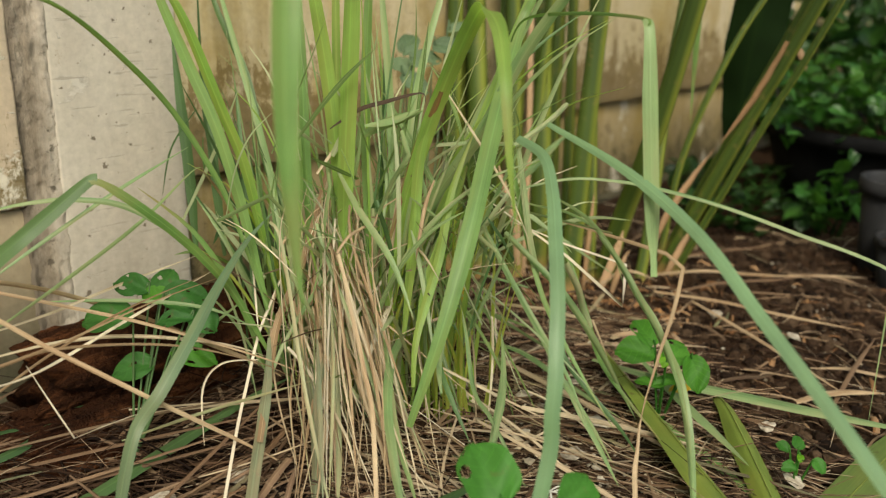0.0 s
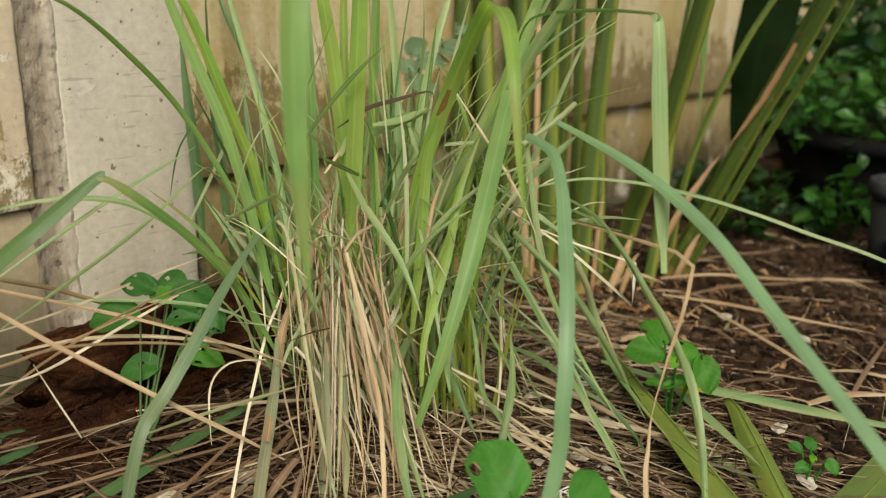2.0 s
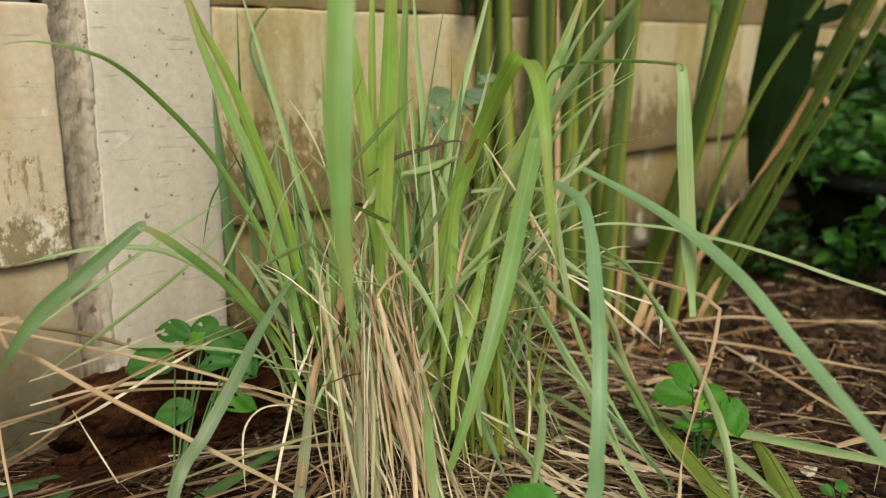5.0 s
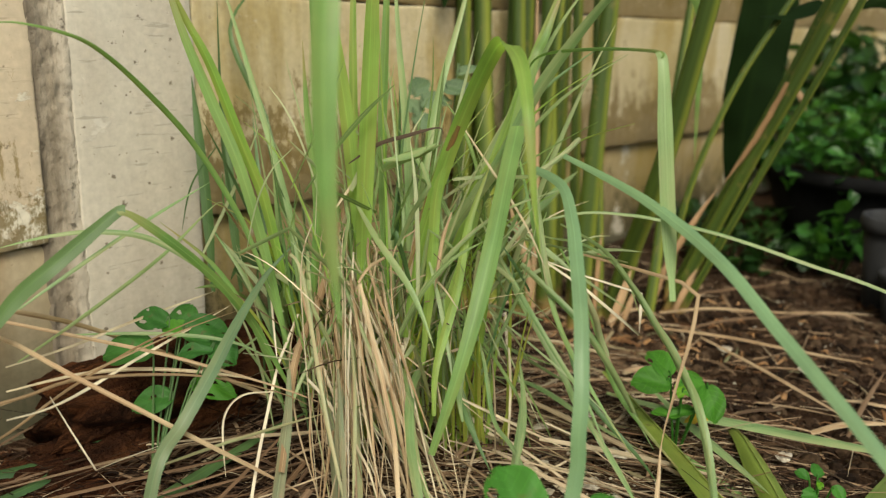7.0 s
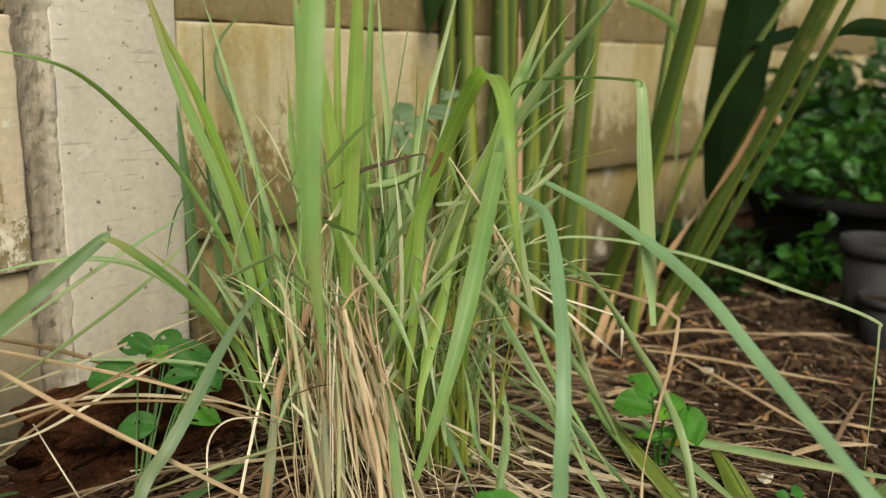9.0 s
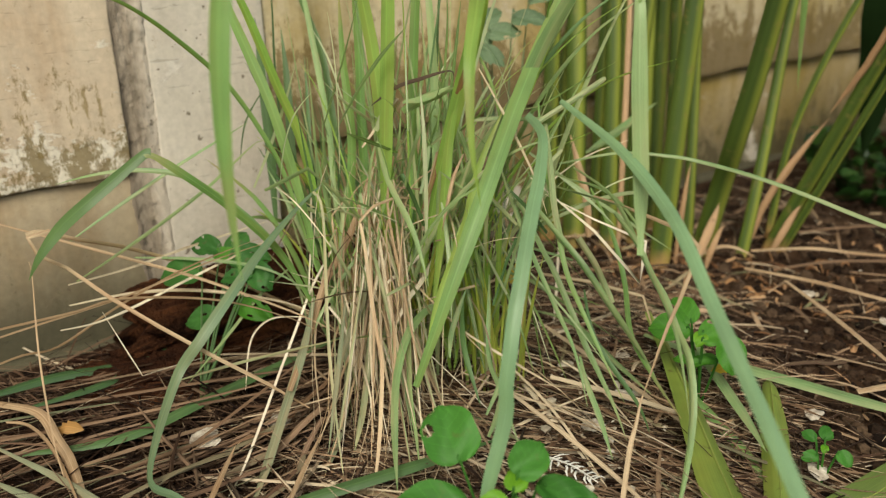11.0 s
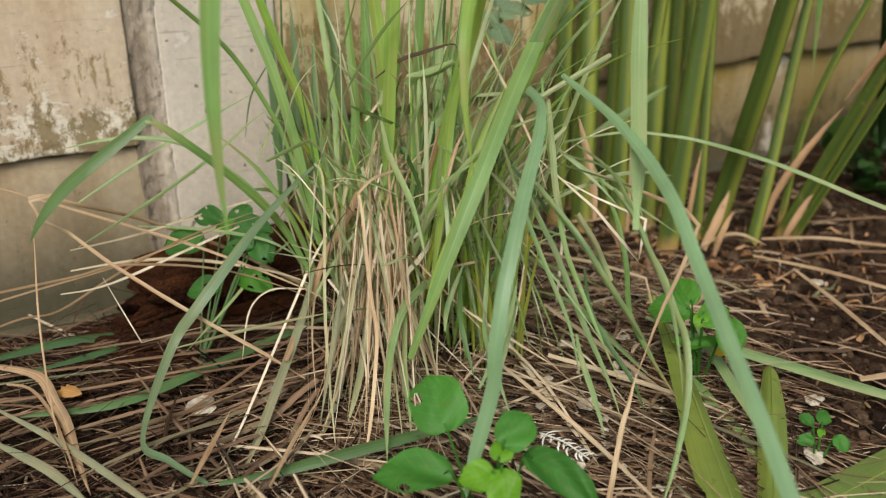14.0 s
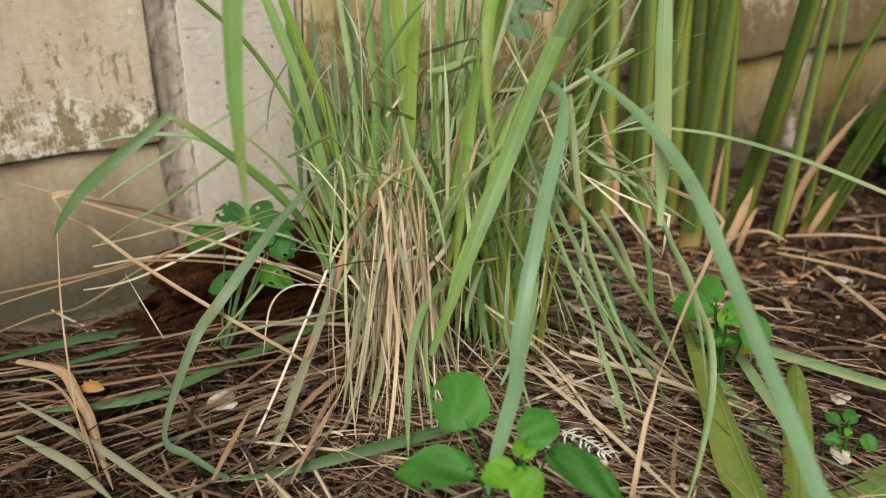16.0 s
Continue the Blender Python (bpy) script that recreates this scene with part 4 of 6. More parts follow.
blade("pale", 0.0095, [(-0.036, 0.900, 0.140), (-0.042, 0.850, 0.145), (-0.045, 0.800, 0.140), (-0.043, 0.757, 0.122), (-0.037, 0.723, 0.104), (-0.028, 0.690, 0.075), (-0.016, 0.655, 0.045)], turn=15, base=0.8, taper=0.3)
blade("green", 0.0140, [(0.338, 1.513, 0.632), (0.392, 1.500, 0.609), (0.425, 1.500, 0.585), (0.435, 1.500, 0.546), (0.441, 1.500, 0.478), (0.445, 1.500, 0.387), (0.449, 1.500, 0.304)], turn=20, base=0.9, taper=0.7)
blade("pale", 0.0120, [(0.122, 1.200, 0.262), (0.160, 1.300, 0.270), (0.189, 1.350, 0.285), (0.221, 1.400, 0.300)], turn=10, base=0.3)
# broken pale blades on the other flank
blade("pale", 0.0030, [(0.094, 0.989, 0.290), (0.118, 0.980, 0.284), (0.148, 0.955, 0.285), (0.173, 0.936, 0.278), (0.188, 0.920, 0.268), (0.203, 0.910, 0.250), (0.216, 0.900, 0.215)], turn=20)
blade("stalk_green", 0.0068, [(0.140, 0.848, 0.256), (0.158, 0.862, 0.222), (0.168, 0.876, 0.194), (0.179, 0.879, 0.169)], turn=10, base=1.0, taper=0.05, tip=0.8, fold=0.8)
blade("white", 0.0036, [(0.088, 1.186, 0.117), (0.089, 1.156, 0.088), (0.091, 1.123, 0.056), (0.092, 1.085, 0.028)], turn=0, base=0.9)
blade("straw", 0.0042, [(0.078, 1.050, 0.128), (0.144, 1.030, 0.130), (0.215, 1.045, 0.108), (0.232, 1.010, 0.070)], smooth=0, turn=0, base=0.9)
blade("pale", 0.0120, [(-0.088, 0.971, 0.364), (-0.065, 0.968, 0.377), (-0.041, 0.959, 0.388), (-0.017, 0.954, 0.398)], turn=20, base=0.6)
blade("tan", 0.0030, [(-0.272, 0.958, 0.319), (-0.266, 0.982, 0.296), (-0.258, 1.010, 0.264), (-0.250, 1.030, 0.235)], turn=0)
blade("dry", 0.0050, [(0.218, 0.772, 0.116), (0.216, 0.768, 0.108), (0.213, 0.755, 0.092), (0.208, 0.735, 0.070), (0.204, 0.690, 0.036), (0.201, 0.640, 0.018)], turn=0, base=0.25, taper=0.1, tip=0.5)
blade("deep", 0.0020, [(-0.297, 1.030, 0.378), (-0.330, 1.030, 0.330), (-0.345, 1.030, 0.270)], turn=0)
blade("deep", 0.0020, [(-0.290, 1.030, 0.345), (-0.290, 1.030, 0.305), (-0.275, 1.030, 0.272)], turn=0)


def fill_clump():
    rnd = random.Random(4)
    for k in range(44):
        heading = rnd.uniform(-15, 140)
        r = 0.09 * math.sqrt(rnd.random())
        a = rnd.uniform(0, 2 * math.pi)
        start = HEART + Vector((math.cos(a) * r * 1.15, math.sin(a) * r, 0.01))
        kind = rnd.choice(("fresh", "green", "pale", "pale", "dull", "stalk_green"))
        blade(kind, 0.002 + 0.008 * rnd.random() ** 2, arc(start, heading, rnd.uniform(2, 20), rnd.choice((rnd.uniform(2, 20), rnd.uniform(15, 80))), rnd.uniform(0.28, 0.62), sway=rnd.uniform(-25, 25)), turn=rnd.uniform(-60, 60), twist=rnd.uniform(-60, 60))
    # young shoots low in the clump
    for k in range(66):
        a, r = rnd.uniform(-0.6, 3.6), rnd.uniform(0.02, 0.10)
        start = HEART + Vector((0.055 + math.cos(a) * r, -0.06 + math.sin(a) * r * 0.7, 0.0))
        blade(rnd.choice(("fresh", "shoot", "shoot", "stalk_green")), rnd.uniform(0.0025, 0.0065), arc(start, rnd.uniform(0, 360), rnd.uniform(2, 14), rnd.uniform(0, 25), rnd.uniform(0.13, 0.30)), turn=rnd.uniform(-60, 60))
    # slim pale blades that fan out through the broad ones
    for k in range(64):
        a, r = rnd.uniform(0, 2 * math.pi), 0.085 * math.sqrt(rnd.random())
        start = HEART + Vector((-0.02 + math.cos(a) * r * 1.2, math.sin(a) * r, 0.02 + 0.1 * rnd.random()))
        heading = rnd.uniform(95, 200) if k % 2 == 0 else rnd.uniform(15, 160)
        blade(rnd.choice(("pale", "pale", "stalk_green", "fresh", "green", "grey")), 0.0016 + 0.003 * rnd.random() ** 1.5, arc(start, heading, rnd.uniform(4, 34), rnd.choice((rnd.uniform(-5, 15), rnd.uniform(20, 80))), rnd.uniform(0.18, 0.42), 5, sway=rnd.uniform(-25, 25)), turn=rnd.uniform(-60, 60), per=4)
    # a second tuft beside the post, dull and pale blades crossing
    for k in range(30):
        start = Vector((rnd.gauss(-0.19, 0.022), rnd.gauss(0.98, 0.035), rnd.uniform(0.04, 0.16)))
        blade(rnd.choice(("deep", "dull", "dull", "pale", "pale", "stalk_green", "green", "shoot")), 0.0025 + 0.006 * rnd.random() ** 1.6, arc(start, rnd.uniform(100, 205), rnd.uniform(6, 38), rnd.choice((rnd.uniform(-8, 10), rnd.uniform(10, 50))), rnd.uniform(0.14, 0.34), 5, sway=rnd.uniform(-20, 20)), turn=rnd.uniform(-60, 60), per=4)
    # stubs of broken blades, cut off square and kinked at half height
    for k in range(34):
        start = HEART + Vector((rnd.gauss(0.03, 0.07), rnd.gauss(-0.02, 0.05), rnd.uniform(0.10, 0.30)))
        pts = arc(start, rnd.uniform(0, 360), rnd.uniform(5, 40), rnd.uniform(0, 20), rnd.uniform(0.05, 0.13), 3)
        side = Vector((rnd.gauss(0, 0.05), rnd.gauss(0, 0.04), rnd.uniform(-0.06, 0.02)))
        pts.append(pts[-1] + side)
        blade(rnd.choice(("pale", "stalk_green", "stalk_green", "straw", "dull")), rnd.uniform(0.003, 0.0065), pts, turn=rnd.uniform(-50, 50), smooth=0, base=0.8, taper=0.12, tip=0.6)


def strips(name, kind, places, label):
    """Strips of torn blade too fine to count, as one part of the clump."""
    verts, faces, uv = [], [], []
    for points, width, turn in places:
        v, f, u = ribbon([q - HEART for q in points], width, turn, 40, across=3, per=4, base=0.7)
        b = len(verts)
        verts += v
        faces += [tuple(i + b for i in t) for t in f]
        uv += u
    ob = part(name, mesh(name, verts, faces, LEAF[kind], uv), clump, label)
    ob["kind"] = "stuff"


def covered_by_wall(q):
    return -0.754 * q.x + 0.657 * q.y > 1.0


def fill_strips():
    rnd = random.Random(14)
    # thin torn strips that cross between the blades
    some = []
    for k in range(120):
        start = HEART + Vector((rnd.gauss(0.02, 0.08), rnd.gauss(-0.02, 0.06), rnd.uniform(0.08, 0.36)))
        some.append((arc(start, rnd.uniform(0, 360), rnd.uniform(3, 65), rnd.uniform(-15, 45), rnd.uniform(0.06, 0.20), 5, sway=rnd.uniform(-35, 35)), 0.0013 + 0.006 * rnd.random() ** 2, rnd.uniform(-70, 70)))
    for k in range(18):
        start = HEART + Vector((rnd.uniform(0.04, 0.17), rnd.gauss(-0.03, 0.06), rnd.uniform(0.14, 0.34)))
        some.append((arc(start, rnd.uniform(-70, 15), rnd.uniform(108, 150), rnd.uniform(-10, 20), rnd.uniform(0.1, 0.26), 5, sway=rnd.uniform(-20, 20)), 0.0014 + 0.0055 * rnd.random() ** 2, rnd.uniform(-60, 60)))
    strips("blade_strip", "green_mix", some, "thin torn green blade strips")
    some = []
    for k in range(45):
        start = HEART + Vector((rnd.gauss(-0.02, 0.07), rnd.gauss(-0.05, 0.05), rnd.uniform(0.03, 0.28)))
        some.append((arc(start, rnd.uniform(0, 360), rnd.uniform(10, 100), rnd.uniform(0, 35), rnd.uniform(0.05, 0.18), 4, sway=rnd.uniform(-20, 20)), 0.001 + 0.003 * rnd.random() ** 2, rnd.uniform(-70, 70)))
    for k in range(34):
        a = rnd.gauss(-1.6, 0.6)
        top = HEART + Vector((-0.03 + 0.07 * math.cos(a), 0.09 * math.sin(a), rnd.uniform(0.05, 0.2)))
        reach = rnd.uniform(0.05, 0.2)
        foot = Vector((max(-0.12 + rnd.gauss(0, 0.010), top.x + 0.2 * reach + rnd.gauss(0, 0.02)), top.y - reach * 0.9, rnd.uniform(0.005, 0.03)))
        some.append(([top, top.lerp(foot, 0.5) + Vector((rnd.gauss(0, 0.01), -0.005, rnd.uniform(0, 0.015))), foot], 0.001 + 0.003 * rnd.random() ** 2, rnd.uniform(-70, 70)))
    # long straight straws fallen outward over the soil
    for k in range(40):
        left = rnd.random() < 0.22
        start = Vector((rnd.uniform(-0.26, -0.06), rnd.uniform(0.76, 1.0), rnd.uniform(0.02, 0.09))) if left else Vector((rnd.uniform(-0.02, 0.12), rnd.uniform(0.80, 1.05), rnd.uniform(0.02, 0.06)))
        h = radians(rnd.gauss(212, 20)) if left else radians(rnd.gauss(-35, 35))
        d = Vector((math.cos(h), math.sin(h), 0)) * rnd.uniform(0.10, 0.36)
        foot = start + d
        foot.z = rnd.uniform(0.012, 0.04)
        if covered_by_wall(foot):
            continue
        some.append(([start, start.lerp(foot, 0.5) + Vector((rnd.gauss(0, 0.006), rnd.gauss(0, 0.006), rnd.uniform(0, 0.008))), foot], 0.0013 + 0.005 * rnd.random() ** 2.5, rnd.uniform(-60, 60)))
    strips("straw_strip", "straw_mix", some, "thin dry straw strips")


def fill_straw():
    rnd = random.Random(9)
    # a skirt of dead blades that hang down the front of the clump, most of them steep, some thrown across
    for k in range(122):
        a = rnd.gauss(-1.7, 0.5)
        top = HEART + Vector((-0.034 + 0.05 * math.cos(a) + rnd.gauss(0, 0.026), 0.075 * math.sin(a) + rnd.gauss(0, 0.025), rnd.uniform(0.10, 0.27)))
        reach = rnd.uniform(0.06, 0.26)
        across = rnd.gauss(0, 0.038) if k % 3 else rnd.gauss(0.02, 0.10)
        foot = Vector((max(-0.128 + rnd.gauss(0, 0.012), top.x + 0.012 + 0.22 * reach + across), top.y - reach, rnd.uniform(0.0, 0.03)))
        if rnd.random() < 0.48:
            foot = top.lerp(foot, rnd.uniform(0.35, 0.8))
        mid = top.lerp(foot, 0.5) + Vector((rnd.gauss(0, 0.005), -rnd.uniform(0.0, 0.010), rnd.gauss(0.003, 0.004)))
        pts = [top, mid, foot]
        kink = rnd.random()
        if kink < 0.5:
            pts.insert(0, top + Vector((rnd.gauss(0, 0.03), rnd.uniform(0.0, 0.04), -rnd.uniform(0.02, 0.08))))
        else:
            pts.insert(0, top + Vector((rnd.gauss(0, 0.012), rnd.uniform(0.01, 0.04), rnd.uniform(0.01, 0.06))))
        kind = rnd.choice(("straw", "straw", "straw", "white", "dry", "dry", "dry", "tan", "stalk", "stalk_green"))
        w = rnd.choice((0.0009, 0.0012, 0.0016, 0.0021, 0.0028, 0.0040))
        blade(kind, w, pts, turn=rnd.uniform(-60, 60), twist=rnd.uniform(-40, 40), base=0.8, per=4, smooth=0 if kink < 0.5 else 1.0)
    # dead blades caught between the green ones
    for k in range(38):
        start = HEART + Vector((rnd.gauss(0, 0.055), rnd.gauss(0, 0.05), rnd.uniform(0.02, 0.18)))
        blade(rnd.choice(("straw", "tan", "straw", "stalk")), rnd.uniform(0.0013, 0.0035), arc(start, rnd.uniform(0, 360), rnd.uniform(3, 60), rnd.uniform(0, 45), rnd.uniform(0.08, 0.26), 5, sway=rnd.uniform(-20, 20)), turn=rnd.uniform(-70, 70), per=4)


fill_clump()
fill_strips()
fill_straw()

# ---------------------------------------------------------------- thick-stemmed plant by the wall
def stem_material():
    m, n, l, p = material("stem_green")
    uv = n.new("ShaderNodeUVMap")
    sep = n.new("ShaderNodeSeparateXYZ")
    l.new(uv.outputs[0], sep.inputs[0])
    mp = n.new("ShaderNodeMapping")
    mp.inputs["Scale"].default_value = (3.2, 0.8, 1)
    l.new(uv.outputs[0], mp.inputs[0])
    st = n.new("ShaderNodeTexNoise")
    st.inputs["Scale"].default_value = 1.0
    l.new(mp.outputs[0], st.inputs[0])
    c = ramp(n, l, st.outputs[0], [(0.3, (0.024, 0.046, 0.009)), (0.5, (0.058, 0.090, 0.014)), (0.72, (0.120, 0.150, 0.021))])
    # the yellower margin of the outer sheath runs up one side, brightened to paint the stem's lit edge
    turned_by = maths(n, l, "FRACT", maths(n, l, "ADD", sep.outputs[0], maths(n, l, "MULTIPLY", n.new("ShaderNodeObjectInfo").outputs["Random"], 0.08)))
    rim = tone(n, l, maths(n, l, "ABSOLUTE", maths(n, l, "SUBTRACT", turned_by, 0.88)), 0.0, 0.13, 0.7, 0.0)
    c = blend(n, l, rim, c, (0.25, 0.275, 0.04))
    dry = tone(n, l, maths(n, l, "ADD", sep.outputs[1], maths(n, l, "MULTIPLY", maths(n, l, "SUBTRACT", fuzz(n, l, 16, 3), 0.5), 0.10)), 0.0, 0.09, 1, 0)
    c = blend(n, l, dry, c, (0.40, 0.22, 0.09))
    c = blend(n, l, tone(n, l, fuzz(n, l, 40, 3), 0.6, 0.72, 0, 0.4), c, (0.20, 0.15, 0.05))
    l.new(c, p.inputs["Base Color"])
    p.inputs["Roughness"].default_value = 0.6
    p.inputs["Specular IOR Level"].default_value = 0.25
    relief(n, l, p, st.outputs[0], 0.4, 0.002)
    return m


STEM = stem_material()
HUSK = leaf_material("stem_husk_dry", [(0.31, 0.18, 0.09), (0.46, 0.30, 0.175)], 0.1, 0.6, 14, spots=(0.22, 0.13, 0.06))


def build_stems():
    plant = thing("stem_plant", "clump of thick green cane-like stems with dry husks", "plant", (0.3, 1.52, 0.0))
    o = plant.location
    #       foot, then places upward; radius
    stems = (
        ((0.242, 1.434, -0.01), (0.252, 1.460, 0.15), (0.264, 1.488, 0.33), (0.274, 1.512, 0.48), (0.309, 1.59, 0.95), 0.0175, 0.9),
        ((0.315, 1.500, -0.01), (0.338, 1.466, 0.139), (0.353, 1.410, 0.253), (0.379, 1.365, 0.431), (0.445, 1.270, 0.95), 0.0180, 0.8),
        ((0.440, 1.555, -0.01), (0.497, 1.52, 0.16), (0.552, 1.48, 0.33), (0.600, 1.435, 0.48), (0.74, 1.31, 0.95), 0.0130, 0.8),
        ((0.455, 1.535, -0.01), (0.514, 1.495, 0.16), (0.572, 1.455, 0.33), (0.622, 1.41, 0.48), (0.765, 1.285, 0.95), 0.0070, 0.8),
        ((0.388, 1.50, -0.01), (0.405, 1.53, 0.11), (0.429, 1.60, 0.29), (0.447, 1.65, 0.42), (0.50, 1.74, 0.75), 0.0105, 0.8),
        ((0.292, 1.49, -0.01), (0.290, 1.52, 0.14), (0.286, 1.58, 0.33), (0.282, 1.63, 0.50), (0.27, 1.68, 0.95), 0.0095, 0.9),
        ((0.200, 1.54, -0.01), (0.200, 1.57, 0.16), (0.197, 1.62, 0.34), (0.194, 1.67, 0.52), (0.19, 1.72, 0.95), 0.0180, 0.9),
        ((0.150, 1.50, -0.01), (0.145, 1.54, 0.16), (0.140, 1.59, 0.34), (0.132, 1.64, 0.52), (0.12, 1.70, 0.95), 0.0150, 0.9),
        ((0.085, 1.50, -0.01), (0.080, 1.54, 0.16), (0.072, 1.59, 0.34), (0.063, 1.64, 0.52), (0.05, 1.69, 0.95), 0.0195, 0.9),
        ((0.030, 1.54, -0.01), (0.028, 1.57, 0.18), (0.026, 1.60, 0.42), (0.024, 1.63, 0.66), (0.02, 1.66, 0.95), 0.0150, 0.9),
        ((0.462, 1.64, -0.01), (0.520, 1.61, 0.16), (0.575, 1.57, 0.33), (0.622, 1.53, 0.48), (0.76, 1.41, 0.95), 0.0085, 0.8),
        ((0.44, 1.56, 0.02), (0.462, 1.57, 0.22), (0.53, 1.58, 0.42), (0.61, 1.60, 0.56), (0.74, 1.64, 0.76), 0.0065, 0.8),
    )
    # thinner stems crowd behind the front row
    crowd = random.Random(77)
    for x in (0.045, 0.075, 0.115, 0.150, 0.178, 0.225, 0.255):
        y = 1.58 + crowd.uniform(-0.02, 0.05)
        drift = crowd.uniform(-0.03, 0.03)
        stems += (((x, y, -0.01), (x + drift * 0.2, y + 0.02, 0.17), (x + drift * 0.5, y + 0.05, 0.36), (x + drift, y + 0.07, 0.54), (x + drift * 1.6, y + 0.10, 0.95), crowd.uniform(0.010, 0.016), 0.9),)
    for s in stems:
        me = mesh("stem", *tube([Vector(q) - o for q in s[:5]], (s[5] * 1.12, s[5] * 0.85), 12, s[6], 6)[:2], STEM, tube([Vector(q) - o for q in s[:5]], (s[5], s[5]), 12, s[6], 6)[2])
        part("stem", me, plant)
    husks = (
        ((0.405, 1.52, 0.03), (0.425, 1.525, 0.10), (0.468, 1.535, 0.18), (0.515, 1.55, 0.25), 0.017),
        ((0.300, 1.435, 0.0), (0.318, 1.435, 0.05), (0.332, 1.44, 0.10), (0.337, 1.445, 0.118), 0.020),
        ((0.322, 1.43, 0.0), (0.330, 1.425, 0.04), (0.342, 1.43, 0.075), (0.35, 1.43, 0.085), 0.013),
        ((0.270, 1.43, 0.0), (0.274, 1.44, 0.07), (0.280, 1.46, 0.14), (0.286, 1.48, 0.18), 0.011),
        ((0.572, 1.425, 0.455), (0.555, 1.443, 0.397), (0.535, 1.460, 0.341), (0.500, 1.478, 0.272), 0.015),
        ((0.128, 1.23, 0.12), (0.122, 1.237, 0.18), (0.108, 1.252, 0.224), (0.092, 1.268, 0.273), 0.016),
        ((0.168, 1.50, 0.0), (0.168, 1.52, 0.2), (0.165, 1.57, 0.40), (0.160, 1.62, 0.62), 0.013),
        ((0.445, 1.52, 0.01), (0.455, 1.515, 0.04), (0.475, 1.52, 0.085), (0.485, 1.525, 0.10), 0.016),
    )
    husks += (((0.639, 1.574, 0.447), (0.654, 1.592, 0.438), (0.663, 1.578, 0.421), (0.672, 1.571, 0.395), 0.016),)
    for h in husks:
        v, f, uv = ribbon([Vector(q) - o for q in h[:4]], h[4] * 0.75, crowd.uniform(-15, 15), fold=0.5, base=0.7, ripple=0.2)
        part("dry_husk", mesh("dry_husk", v, f, HUSK, uv), plant, "peeling tan dry husk")
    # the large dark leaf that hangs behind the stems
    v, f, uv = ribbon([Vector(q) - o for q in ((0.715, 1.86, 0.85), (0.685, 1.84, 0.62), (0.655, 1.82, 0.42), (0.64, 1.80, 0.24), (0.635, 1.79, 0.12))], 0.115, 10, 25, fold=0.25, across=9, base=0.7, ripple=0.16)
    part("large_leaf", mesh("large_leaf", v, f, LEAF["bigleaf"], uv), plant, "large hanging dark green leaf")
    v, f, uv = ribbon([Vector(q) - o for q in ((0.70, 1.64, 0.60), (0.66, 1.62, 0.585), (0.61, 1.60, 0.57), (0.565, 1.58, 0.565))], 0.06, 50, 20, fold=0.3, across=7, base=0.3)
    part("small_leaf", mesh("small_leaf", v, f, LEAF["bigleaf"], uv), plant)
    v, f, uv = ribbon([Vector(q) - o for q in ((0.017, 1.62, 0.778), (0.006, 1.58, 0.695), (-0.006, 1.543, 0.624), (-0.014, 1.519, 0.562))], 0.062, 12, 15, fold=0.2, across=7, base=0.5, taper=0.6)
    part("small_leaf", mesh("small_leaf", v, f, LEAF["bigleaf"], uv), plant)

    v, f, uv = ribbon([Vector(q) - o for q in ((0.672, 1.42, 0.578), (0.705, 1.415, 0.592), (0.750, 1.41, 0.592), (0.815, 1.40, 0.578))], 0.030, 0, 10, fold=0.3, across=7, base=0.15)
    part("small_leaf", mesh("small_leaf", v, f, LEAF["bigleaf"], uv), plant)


build_stems()

# ---------------------------------------------------------------- fallen leaves and stalks on the soil
def lying(name, kind, width, points, label, category, **shape):
    at = Vector(points[0])
    v, f, uv = ribbon([Vector(q) - at for q in points], width, across=5, **{"face": (0.1, -0.35, 1.0), **shape})
    if width < 0.025:
        ob = part(name, mesh(name, v, f, LEAF[kind], uv))
        ob.location = at
        return tagged(ob, label, category)
    ob = thing(name, label, category, at)
    part("leaf_blade", mesh("leaf_blade", v, f, LEAF[kind], uv), ob)
    r, f, uv = tube([Vector(q) - at + Vector((0, 0, 0.001)) for q in points], (width * 0.035, width * 0.015), 6, 0.5)
    part("midrib", mesh("midrib", r, f, LEAF["strap_rib"], uv), ob, "paler midrib")
    return ob


